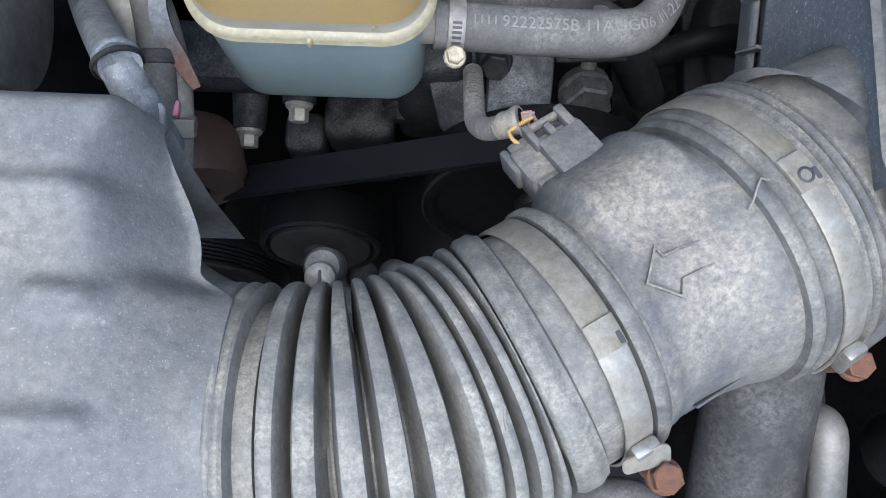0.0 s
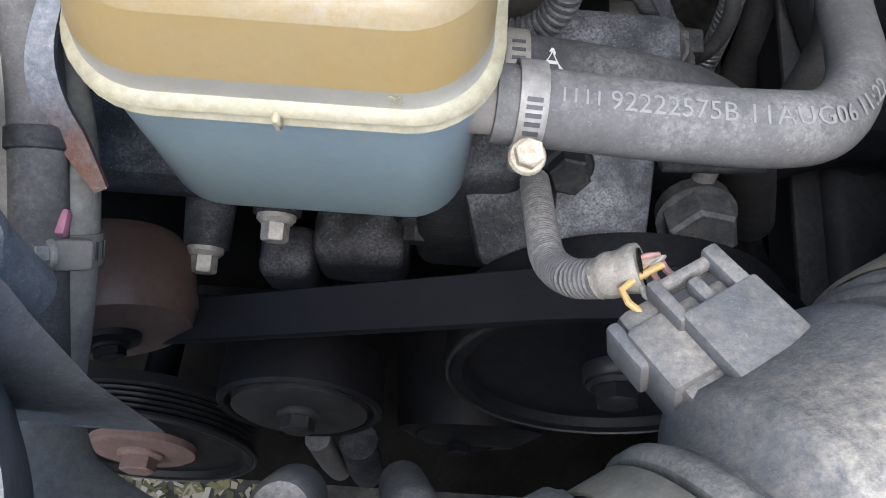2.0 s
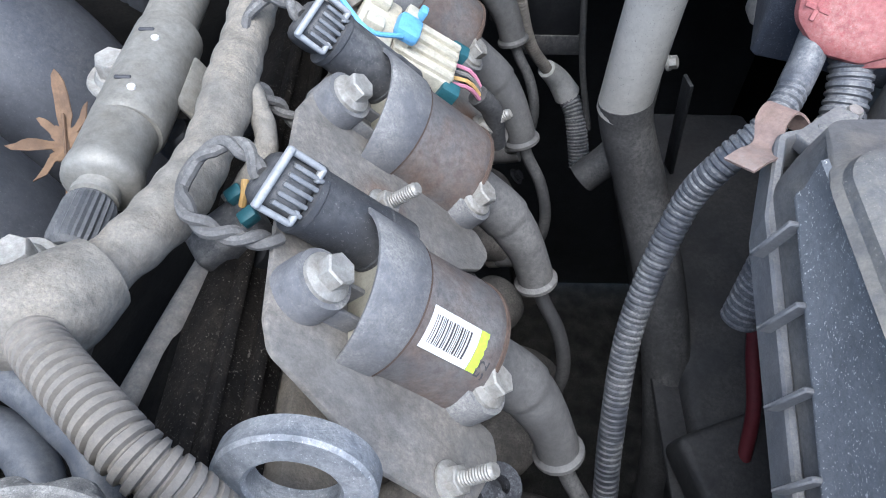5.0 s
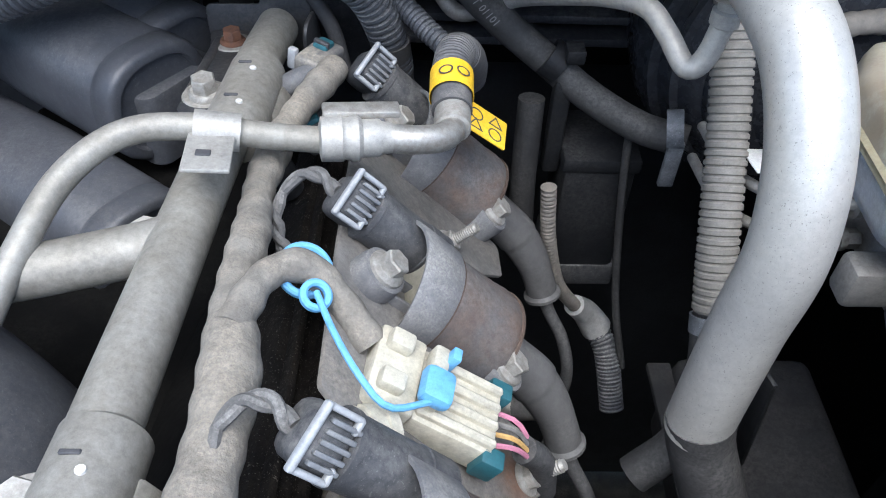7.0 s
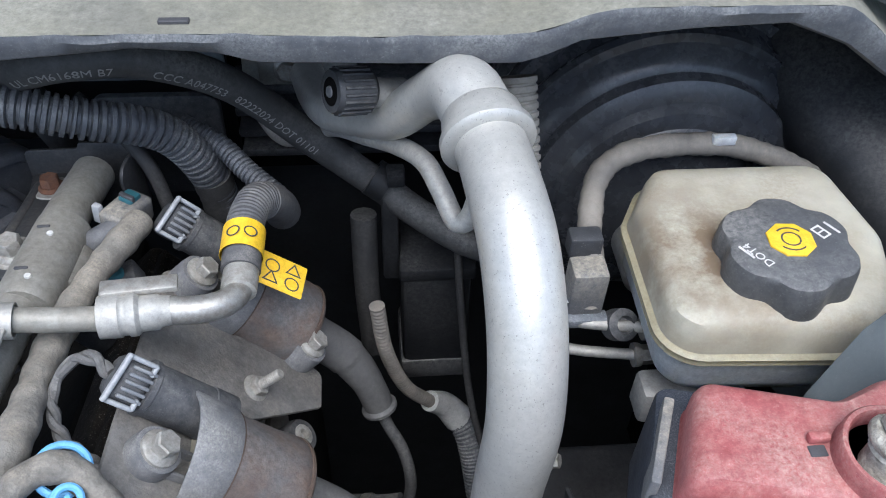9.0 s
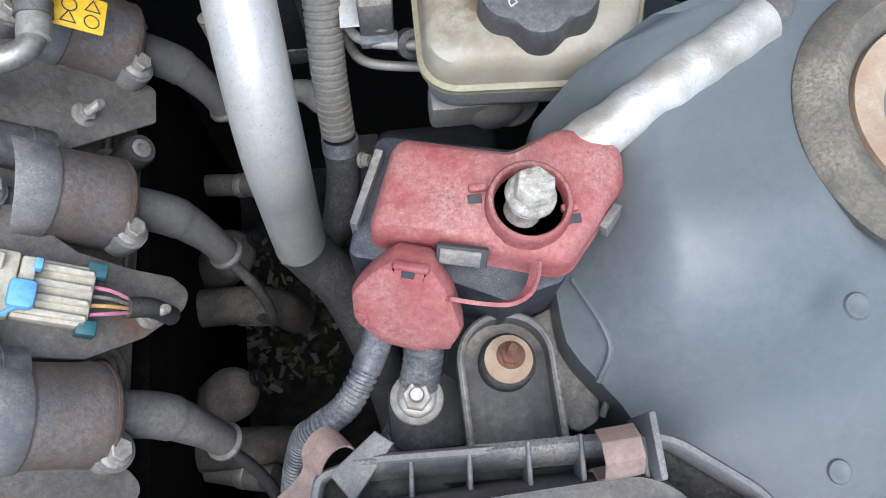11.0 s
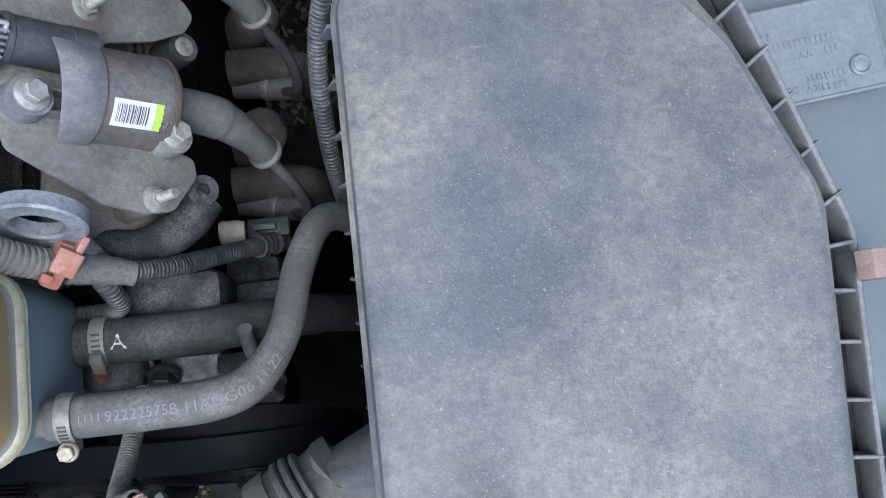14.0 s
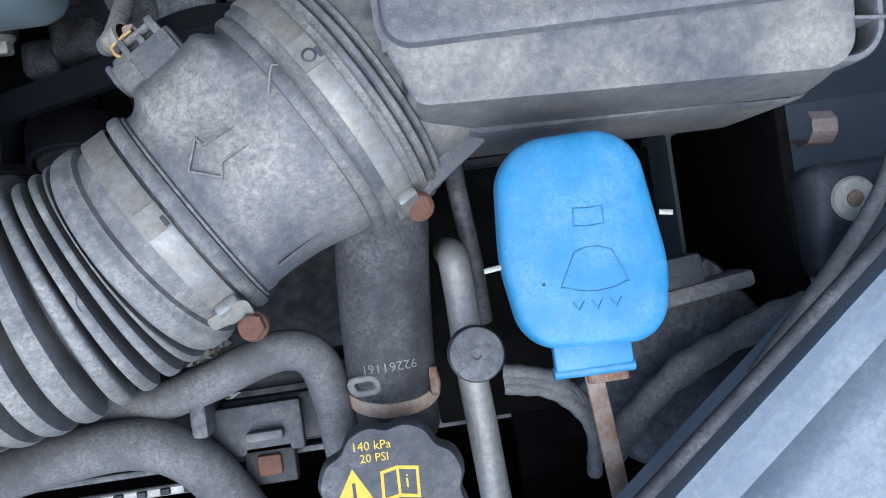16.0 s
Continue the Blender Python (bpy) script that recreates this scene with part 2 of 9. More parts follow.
cover_mat = mat("valve_cover_alloy", (0.185, 0.163, 0.133), 0.75, 0.05, second=(0.07, 0.065, 0.06), amount=0.85, scale=35, dust=(0.26, 0.23, 0.18), dust_amount=0.5, dust_scale=40, bump=0.6, bump_scale=450)
galv = mat("galvanised_casting", (0.235, 0.25, 0.27), 0.6, 0.3, second=(0.115, 0.125, 0.14), amount=0.85, scale=85, dust=(0.38, 0.38, 0.37), dust_amount=0.5, dust_scale=60, speck=(0.7, 0.72, 0.74), speck_amount=1.0, bump=0.5, bump_scale=500)
boot_mat = mat("plug_boot_rubber", (0.104, 0.102, 0.100), 0.6, dust=DUST, dust_amount=0.4, bump=0.12)
foil = mat("foil_sleeve", (0.62, 0.61, 0.57), 0.45, 0.4, second=(0.36, 0.32, 0.26), amount=0.9, scale=60, bump=0.9, bump_scale=130)
tower_rubber = mat("mount_rubber", (0.13, 0.12, 0.10), 0.85, dust=(0.33, 0.29, 0.22), dust_amount=0.7, dust_scale=25, bump=0.6)
tower_rust = mat("dusty_rusted_cup", (0.42, 0.33, 0.24), 0.85, second=(0.30, 0.19, 0.12), amount=0.8, scale=60, bump=0.5)
print_white = mat("white_print", (0.62, 0.61, 0.58), 0.7, bump=0, vary=0)
print_faint = mat("faint_print", (0.225, 0.22, 0.212), 0.8, bump=0, vary=0)
print_grey = mat("worn_print", (0.255, 0.25, 0.24), 0.7, bump=0, vary=0)
yellow_print = mat("yellow_print", (0.75, 0.50, 0.03), 0.55, bump=0, vary=0)
label_white = mat("label_paper", (0.72, 0.73, 0.72), 0.5, bump=0, vary=0)
label_green = mat("label_green", (0.50, 0.72, 0.08), 0.5, bump=0, vary=0)
# print ink; also fills slots, holes and gaps in place of their shade
ink_and_gap_black = mat("ink_and_gap_black", (0.06, 0.06, 0.065), 0.6, bump=0, vary=0)
tag_yellow = mat("tag_yellow", (0.80, 0.50, 0.02), 0.5, second=(0.72, 0.46, 0.05), amount=0.6, scale=60, bump=0.05)
dark_metal = mat("dark_pulley_steel", (0.008, 0.008, 0.0095), 0.5, 0.0, spec=0.2, dust=(0.05, 0.05, 0.05), dust_amount=0.2, bump=0.1)
belt_mat = mat("belt_rubber", (0.008, 0.0085, 0.011), 0.6, spec=0.2, bump=0.1)
# base held near-black to stand in for the deep shade between parts
void = mat("grimy_shade_black", (0.006, 0.006, 0.006), 0.95, spec=0.03, dust=(0.05, 0.047, 0.04), dust_amount=0.15, dust_scale=25, bump=0.5, bump_scale=200)
copper = mat("copper_wire_insulation", (0.52, 0.33, 0.12), 0.5, bump=0)
pink = mat("pink_tape", (0.50, 0.20, 0.28), 0.5, bump=0)
leaf_mat = mat("dry_leaf", (0.180, 0.112, 0.064), 0.8, second=(0.095, 0.057, 0.035), amount=0.8, scale=70, bump=0.4, bump_scale=300)
red_hose = mat("red_cable_sleeve", (0.11, 0.016, 0.022), 0.6, bump=0.05)
gravel = mat("asphalt_with_litter", (0.04, 0.04, 0.039), 0.9, second=(0.02, 0.02, 0.02), amount=0.9, scale=160, dust=(0.25, 0.24, 0.21), dust_amount=0.3, dust_scale=40, bump=1.0, bump_scale=120)

# ---- geometry helpers ----


def place_of(ob):
    p = Vector((0, 0, 0))
    while ob is not None:
        p += ob.location
        ob = ob.parent
    return p


def thing(name, at, label, category, group="", kind=""):
    ob = new(name)
    ob.location = at
    ob.empty_display_size = 0.02
    return tagged(ob, label, category, group, kind)


def part(name, bm, material, parent=None, label="", smooth=40):
    """One mesh object from a bmesh in world places, under a thing or a part."""
    off = place_of(parent)
    bmesh.ops.recalc_face_normals(bm, faces=bm.faces)
    me = bpy.data.meshes.new(name)
    for v in bm.verts:
        v.co -= off
    bm.to_mesh(me)
    bm.free()
    me.materials.append(material)
    if smooth:
        me.shade_smooth()
        me.set_sharp_from_angle(angle=radians(smooth))
    ob = new(name, me)
    ob.parent = parent
    if label:
        ob["label"] = label
    return ob


def single(name, bm, material, label, category, group="", kind="", smooth=40):
    return tagged(part(name, bm, material, None, "", smooth), label, category, group, kind)


def V(*a):
    return Vector(a)


def spline(pts, step=0.004):
    """Catmull-Rom through the points, evenly sampled."""
    P = [Vector(p) for p in pts]
    P = [P[0] * 2 - P[1], *P, P[-1] * 2 - P[-2]]
    raw = []
    for i in range(1, len(P) - 2):
        a, b, c, d = P[i - 1:i + 3]
        k = max(4, int((c - b).length / 0.002))
        for j in range(k):
            t = j / k
            raw.append(0.5 * ((2 * b) + (c - a) * t + (2 * a - 5 * b + 4 * c - d) * t * t + (3 * b - a - 3 * c + d) * t ** 3))
    raw.append(P[-2])
    run = [0.0]
    for a, b in zip(raw, raw[1:]):
        run.append(run[-1] + (b - a).length)
    n = max(2, int(run[-1] / step))
    out, j = [], 0
    for i in range(n + 1):
        s = run[-1] * i / n
        while j < len(run) - 2 and run[j + 1] < s:
            j += 1
        f = (s - run[j]) / max(1e-9, run[j + 1] - run[j])
        out.append(raw[j].lerp(raw[j + 1], min(1, max(0, f))))
    return out, run[-1]


def frames(line, up=(0, 0, 1)):
    """Tangent, side and up along a line, turned as little as possible."""
    out, ref = [], Vector(up)
    for i, p in enumerate(line):
        t = (line[min(i + 1, len(line) - 1)] - line[max(i - 1, 0)]).normalized()
        u = ref - t * ref.dot(t)
        if u.length < 1e-4:
            u = t.orthogonal()
        u.normalize()
        out.append((p, t, t.cross(u), u))
        ref = u
    return out


def tube(pts, r, seg=16, step=0.004, rad=None, up=(0, 0, 1), caps=True, squash=1.0):
    """A swept round bar or hose. rad(s, whole) gives the radius along it."""
    line, whole = spline(pts, step)
    bm = bmesh.new()
    rings = []
    for i, (p, t, side, u) in enumerate(frames(line, up)):
        s = whole * i / (len(line) - 1)
        rr = rad(s, whole) if rad else r
        rings.append([bm.verts.new(p + (side * math.cos(k * 2 * math.pi / seg) + u * squash * math.sin(k * 2 * math.pi / seg)) * rr) for k in range(seg)])
    for a, b in zip(rings, rings[1:]):
        for k in range(seg):
            bm.faces.new((a[k], a[(k + 1) % seg], b[(k + 1) % seg], b[k]))
    if caps:
        bm.faces.new(rings[0][::-1])
        bm.faces.new(rings[-1])
    return bm


def wobble(r, amp, k=180.0):
    return lambda s, whole: r * (1 + amp * math.sin(s * k) + amp * math.sin(s * k * 2.7 + 1))


def lathe(profile, origin, axis=(0, 0, 1), seg=32, ref=None):
    """Revolve (radius, height) pairs about an axis; the ends close at radius 0."""
    z = Vector(axis).normalized()
    x = (Vector(ref) - z * Vector(ref).dot(z)).normalized() if ref else z.orthogonal().normalized()
    y = z.cross(x)
    o = Vector(origin)
    bm = bmesh.new()
    rings = []
    for r, h in profile:
        if r < 1e-6:
            rings.append([bm.verts.new(o + z * h)])
        else:
            rings.append([bm.verts.new(o + z * h + (x * math.cos(2 * math.pi * k / seg) + y * math.sin(2 * math.pi * k / seg)) * r) for k in range(seg)])
    for a, b in zip(rings, rings[1:]):
        for k in range(seg):
            q = [a[k % len(a)], a[(k + 1) % len(a)], b[(k + 1) % len(b)], b[k % len(b)]]
            q = list(dict.fromkeys(q))
            if len(q) > 2:
                bm.faces.new(q)
    for ring in (rings[0], rings[-1]):
        if len(ring) > 2 and tuple(profile[0]) != tuple(profile[-1]):
            bm.faces.new(ring)
    return bm


def add(bm, other):
    """Joins a second bmesh into the first."""
    me = bpy.data.meshes.new("tmp")
    other.to_mesh(me)
    other.free()
    bm.from_mesh(me)
    bpy.data.meshes.remove(me)
    return bm


def moved(bm, m):
    bmesh.ops.transform(bm, matrix=m, verts=bm.verts)
    return bm


def basis(o, x, y):
    """A matrix with the given origin and directions of x and (about) y."""
    x = Vector(x).normalized()
    z = x.cross(Vector(y)).normalized()
    y = z.cross(x)
    return Matrix(((x.x, y.x, z.x, o[0]), (x.y, y.y, z.y, o[1]), (x.z, y.z, z.z, o[2]), (0, 0, 0, 1)))


def box(size, at=(0, 0, 0), bevel=0.002, seg=2, m=None):
    bm = bmesh.new()
    bmesh.ops.create_cube(bm, size=1)
    for v in bm.verts:
        v.co = Vector((v.co.x * size[0] + at[0], v.co.y * size[1] + at[1], v.co.z * size[2] + at[2]))
    if bevel:
        bmesh.ops.bevel(bm, geom=bm.edges[:], offset=bevel, segments=seg, affect='EDGES', profile=0.5)
    return moved(bm, m) if m else bm


def rounded(corners, n=6):
    """A closed outline from (x, y, radius) corners."""
    out = []
    k = len(corners)
    for i in range(k):
        p, a, b = [Vector(corners[j % k][:2]) for j in (i, i - 1 + k, i + 1)]
        r = corners[i][2]
        d1, d2 = (a - p).normalized(), (b - p).normalized()
        ang = math.acos(max(-1, min(1, d1.dot(d2))))
        if r < 1e-6 or ang > 3.1:
            out.append(p)
            continue
        cut = min(r / math.tan(ang / 2), 0.49 * min((a - p).length, (b - p).length))
        r = cut * math.tan(ang / 2)
        c = p + (d1 + d2).normalized() * (r / math.sin(ang / 2))
        s, e = p + d1 * cut - c, p + d2 * cut - c
        t0 = math.atan2(s.y, s.x)
        dt = (math.atan2(e.y, e.x) - t0 + math.pi) % (2 * math.pi) - math.pi
        for j in range(n + 1):
            t = t0 + dt * j / n
            out.append(c + Vector((math.cos(t), math.sin(t))) * r)
    return out


def inset(outline, d):
    """The outline moved inwards by d (outwards if negative)."""
    k = len(outline)
    if d > 0.005:
        xs, ys = [p.x for p in outline], [p.y for p in outline]
        c, w, h = Vector(((min(xs) + max(xs)) / 2, (min(ys) + max(ys)) / 2)), (max(xs) - min(xs)) / 2, (max(ys) - min(ys)) / 2
        return [c + Vector(((p.x - c.x) * max(0.02, 1 - d / w), (p.y - c.y) * max(0.02, 1 - d / h))) for p in outline]
    area = sum(outline[i].x * outline[(i + 1) % k].y - outline[(i + 1) % k].x * outline[i].y for i in range(k))
    s = 1 if area > 0 else -1
    out = []
    for i in range(k):
        t = (outline[(i + 1) % k] - outline[i - 1]).normalized()
        out.append(outline[i] + Vector((-t.y, t.x)) * d * s)
    return out


def stack(layers, caps=(True, True), m=None):
    """Joins outlines of equal length, given as (outline, height) from below to above."""
    bm = bmesh.new()
    rings = [[bm.verts.new((p.x, p.y, h(p) if callable(h) else h)) for p in o] for o, h in layers]
    k = len(rings[0])
    for a, b in zip(rings, rings[1:]):
        for i in range(k):
            bm.faces.new((a[i], a[(i + 1) % k], b[(i + 1) % k], b[i]))
    if caps[0]:
        bm.faces.new(rings[0][::-1])
    if caps[1]:
        bm.faces.new(rings[-1])
    return moved(bm, m) if m else bm


def slab(outline, z0, z1, bevel=0.0015, m=None):
    """A plate with softened edges."""
    b = bevel
    return stack([(inset(outline, b), z0), (outline, z0 + b), (outline, z1 - b), (inset(outline, b * 0.3), z1 - b * 0.3), (inset(outline, b), z1)], m=m)


def circle(r, n=32, c=(0, 0)):
    return [Vector((c[0] + r * math.cos(2 * math.pi * i / n), c[1] + r * math.sin(2 * math.pi * i / n))) for i in range(n)]


def ring_slab(outer, inner, z0, z1, m=None):
    """A plate with a hole; both outlines have the same number of points."""
    bm = bmesh.new()
    b = min(0.0012, abs(z1 - z0) * 0.3)
    loops = [(outer, z0), (outer, z1 - b), (inset(outer, b), z1), (inset(inner, -b), z1), (inner, z1 - b), (inner, z0)]
    rings = [[bm.verts.new((p.x, p.y, z)) for p in o] for o, z in loops]
    rings.append(rings[0])
    k = len(outer)
    for a, c in zip(rings, rings[1:]):
        for i in range(k):
            bm.faces.new((a[i], a[(i + 1) % k], c[(i + 1) % k], c[i]))
    return moved(bm, m) if m else bm


def hexhead(at, axis, r=0.006, h=0.005, flange=1.45, shank=0.0, shank_r=None):
    """A flanged hex bolt or nut head, standing on its seat."""
    bm = lathe([(r * flange, 0), (r * flange, h * 0.18), (r * 1.12, h * 0.34), (0, h * 0.34)], at, axis, 20)
    add(bm, lathe([(r, h * 0.3), (r, h * 0.92), (r * 0.88, h), (r * 0.6, h * 0.98), (0, h * 0.95)], at, axis, 6))
    if shank:
        sr = shank_r or r * 0.5
        prof, z = [(sr, h * 0.9)], h * 0.9
        while z < h + shank - 0.0012:
            prof += [(sr, z + 0.0005), (sr * 0.88, z + 0.0009)]
            z += 0.0012
        prof += [(sr * 0.8, h + shank), (0, h + shank)]
        add(bm, lathe(prof, at, axis, 12))
    return bm


def text_bm(words, size, depth=0.0002, space=1.0):
    """Raised flat lettering, centred, in the xy plane."""
    cu = bpy.data.curves.new("lettering", 'FONT')
    cu.body, cu.size, cu.extrude, cu.space_character = words, size, depth, space
    cu.align_x, cu.align_y, cu.resolution_u = 'CENTER', 'CENTER', 2
    ob = bpy.data.objects.new("lettering", cu)
    scene.collection.objects.link(ob)
    me = bpy.data.meshes.new_from_object(ob.evaluated_get(bpy.context.evaluated_depsgraph_get()))
    bm = bmesh.new()
    bm.from_mesh(me)
    bpy.data.objects.remove(ob)
    bpy.data.curves.remove(cu)
    bpy.data.meshes.remove(me)
    return bm


def wrapped_text(words, size, pts, r, start, turn=0.0, up=(0, 0, 1), space=1.0):
    """Lettering printed along a hose, from start metres on, turned about its axis by some degrees."""
    bm = text_bm(words, size, 0.00008, space)
    lo = min(v.co.x for v in bm.verts)
    line, whole = spline(pts, 0.002)
    fr = frames(line, up)
    for v in bm.verts:
        s = start + (v.co.x - lo)
        i = max(0, min(len(fr) - 1, int(s / whole * (len(fr) - 1))))
        p, t, side, u = fr[i]
        rest = s - whole * i / (len(fr) - 1)
        a = radians(turn) + v.co.y / r
        v.co = p + t * rest + (u * math.cos(a) - side * math.sin(a)) * (r + 0.00012 + v.co.z)
    return bm


def hose_clamp(parent_name, at, axis, r, width=0.009, screw_at=(1, 0, 0), screw_mat=None, band_mat=None, label="", head_up=False):
    """A worm-drive clamp: band with slots, housing and screw."""
    th = thing(parent_name, at, label, "hose clamp")
    z = Vector(axis).normalized()
    d = Vector(screw_at)
    d = (d - z * d.dot(z)).normalized()
    w = width / 2
    part("band", lathe([(r, -w), (r + 0.0012, -w), (r + 0.0014, -w * 0.8), (r + 0.0014, w * 0.8), (r + 0.0012, w), (r, w), (r, -w)], at, axis, 40), band_mat or steel_zinc, th)
    e = z.cross(d) * (-1 if head_up else 1)
    m = basis(Vector(at) + d * (r + 0.0035), e, z)
    part("housing", box((0.013, width * 0.9, 0.006), bevel=0.0015, m=m), band_mat or steel_zinc, th)
    bm = hexhead(Vector(at) + d * (r + 0.0045) + e * 0.006, e, 0.0042, 0.006, 1.25)
    part("screw", bm, screw_mat or bolt_mat, th, "hex-headed clamp screw")
    for k in range(5):
        a = e * (1.3 if head_up else -0.8) * math.sin(k * 0.2 + (0.55 if head_up else 0.35)) + d * math.cos(k * 0.2 + (0.55 if head_up else 0.35))
        a.normalize()
        f = z.cross(a)
        part("slot", box((0.0012, width * 0.55, 0.0006), bevel=0, m=basis(Vector(at) + a * (r + 0.0015), f, z)), ink_and_gap_black, th, smooth=0)
    return th

# ---- the engine bay itself ----
def ribbon(pts, side, width, thick=0.0012, taper=None):
    """A flat bent strip along pts."""
    line, _ = spline(pts, 0.002)
    bm = bmesh.new()
    w = Vector(side).normalized() * width / 2
    k = len(line) - 1
    f = [taper(i / k) if taper else 1.0 for i in range(k + 1)]
    a, b = [bm.verts.new(p - w * f[i]) for i, p in enumerate(line)], [bm.verts.new(p + w * f[i]) for i, p in enumerate(line)]
    for i in range(k):
        bm.faces.new((a[i], a[i + 1], b[i + 1], b[i]))
    return thicken(bm, thick)


def sheet(fx, nx, ny):
    """A grid surface: fx(u, v) gives each point."""
    bm = bmesh.new()
    g = [[bm.verts.new(fx(i / nx, j / ny)) for j in range(ny + 1)] for i in range(nx + 1)]
    for i in range(nx):
        for j in range(ny):
            bm.faces.new((g[i][j], g[i + 1][j], g[i + 1][j + 1], g[i][j + 1]))
    return bm


def thicken(bm, d):
    bmesh.ops.recalc_face_normals(bm, faces=bm.faces)
    bmesh.ops.solidify(bm, geom=bm.faces[:], thickness=d)
    return bm


def smooth01(x):
    x = max(0.0, min(1.0, x))
    return x * x * (3 - 2 * x)


single("ground", sheet(lambda u, v: V((u - 0.5) * 120, (v - 0.5) * 120, 0.0), 1, 1), gravel, "dark asphalt strewn with leaf litter under the car", "ground", kind="structure", smooth=0)

random.seed(11)
verts, faces = [], []
for _ in range(2000):
    c = V(random.uniform(0.12, 0.30), random.uniform(0.25, 0.50), 0.004) if random.random() < 0.12 else V(random.uniform(-0.5, 0.04), random.uniform(-0.5, -0.22), 0.004)
    a, w, h = random.uniform(0, 6.28), random.uniform(0.004, 0.013), random.uniform(0.002, 0.006)
    d, e = V(math.cos(a), math.sin(a), random.uniform(-0.4, 0.4)), V(-math.sin(a), math.cos(a), random.uniform(-0.4, 0.4))
    k0 = len(verts)
    verts += [c - d * w - e * h, c + d * w - e * h * 0.6, c + d * w * 0.8 + e * h, c - d * w * 0.7 + e * h]
    faces.append((k0, k0 + 1, k0 + 2, k0 + 3))
litter_me = bpy.data.meshes.new("leaf_litter")
litter_me.from_pydata(verts, [], faces)
litter_mat = bpy.data.materials.new("leaf_litter")
litter_mat.use_nodes = True
ln = litter_mat.node_tree
geo = ln.nodes.new("ShaderNodeNewGeometry")
rmp = ln.nodes.new("ShaderNodeValToRGB")
rmp.color_ramp.elements[0].color, rmp.color_ramp.elements[1].color = (0.03, 0.035, 0.02, 1), (0.42, 0.41, 0.36, 1)
rmp.color_ramp.elements.new(0.45).color = (0.16, 0.17, 0.08, 1)
rmp.color_ramp.elements.new(0.7).color = (0.32, 0.27, 0.2, 1)
ln.links.new(geo.outputs["Random Per Island"], rmp.inputs[0])
ln.links.new(rmp.outputs[0], ln.nodes["Principled BSDF"].inputs["Base Color"])
ln.nodes["Principled BSDF"].inputs["Roughness"].default_value = 0.8
litter_me.materials.append(litter_mat)
tagged(new("leaf_litter", litter_me), "pale chips and leaf litter scattered on the ground", "leaf litter", kind="stuff")

# firewall, front panel, left wall and floor pan that close the bay
single("firewall", box((1.6, 0.02, 1.0), (0.15, 0.62, 0.51), 0.004), mat("firewall_paint", (0.020, 0.022, 0.026), 0.6, second=(0.011, 0.012, 0.014), amount=0.8, scale=20, dust=(0.07, 0.07, 0.07), dust_amount=0.3, dust_scale=14, bump=0.2), "dark grimy sheet-metal firewall behind the engine", "wall", kind="structure")
# front and side walls are added down to the ground to block light
single("front_panel", box((1.5, 0.02, 0.62), (0.16, -0.57, 0.46), 0.004), void, "near-black front wall added to close the bay", "wall", kind="structure")
single("wall_right", box((0.02, 1.2, 0.84), (0.93, 0.03, 0.45), 0.004), void, "near-black right wall added to close the bay", "wall", kind="structure")
# added plate that hides the lit ground, so the belt gap stays black
single("undertray", box((0.97, 0.335, 0.008), (-0.085, -0.0825, 0.30), 0.002), void, "near-black plate added below the belt drive", "undertray", kind="structure")
# bonnet stays out of view; its tilt is set to shape the sky light
single("bonnet", box((1.7, 1.05, 0.02), bevel=0.006, m=basis((0.17, 0.415, 1.53), (1, 0, 0), (0, -0.18, 0.984))), fender_paint, "unseen raised bonnet with pale grey painted underside", "bonnet", kind="structure")
single("wall_left", box((0.02, 1.2, 0.88), (-0.6, 0.03, 0.46), 0.004), void, "near-black left wall added across the engine", "wall", kind="structure")


def fender(u, v):
    """Inner wing with the strut tower pressed into it."""
    y = -0.56 + 1.14 * v
    x0 = 0.468 + 0.10 * smooth01((y - 0.235) / 0.05) + 0.03 * smooth01((0.13 - y) / 0.06) + 0.05 * smooth01((0.05 - y) / 0.2) + 0.02 * smooth01((y - 0.22) / 0.1)
    x = x0 + (0.92 - x0) * max(0.0, (u - 0.25) / 0.75) ** 1.3
    top = 0.872 + 0.062 * smooth01((y - 0.075) / 0.095) * smooth01((x - 0.46) / 0.055) * (1 - 0.9 * smooth01((y - 0.30) / 0.12))
    top += 0.018 * math.exp(-((x - 0.535) / 0.05) ** 2 - ((y - 0.115) / 0.035) ** 2)
    top -= 0.16 * smooth01((y - 0.27) / 0.08)
    top -= 0.20 * smooth01((-0.19 - y) / 0.06) - 0.012 * smooth01((x - 0.62) / 0.2)
    if u < 0.25:
        return V(x0 + 0.004 - 0.004 * (u / 0.25), y, 0.30 + (top - 0.30) * (u / 0.25) ** 0.8)
    return V(x, y, top)


wing = part("inner_wing", sheet(lambda u, v: fender(0.2 + 0.8 * u, v), 56, 110), paint, None)
# lower wall of the painted wing, its shade put into a near-black colour
part("side_wall", sheet(lambda u, v: fender(0.2 * u, v) - V(0.001, 0, 0), 8, 60), void, wing, "side wall with shade put into its near-black colour")
tagged(wing, "grey-painted inner wing pressed into a strut tower", "inner wing", kind="structure")
# stamped dimples on the tower
for x, y, z in ((0.579, 0.116, 0.9335), (0.585, 0.052, 0.8735)):
    part("dimple", lathe([(0.0060, -0.0012), (0.0052, 0.00005), (0.0040, 0.0001), (0.0030, -0.0001), (0, -0.0001)], (x, y, z), (0, -0.1, 1), 20), paint, wing)

def on_wing(x, y, up=0.0):
    """A point on the inner wing's upper face."""
    x0 = fender(0.25, y and (y + 0.56) / 1.14).x
    return fender(0.25 + 0.75 * (max(0.0, x - x0) / (0.92 - x0)) ** (1 / 1.3), (y + 0.56) / 1.14) + V(0, 0, up)


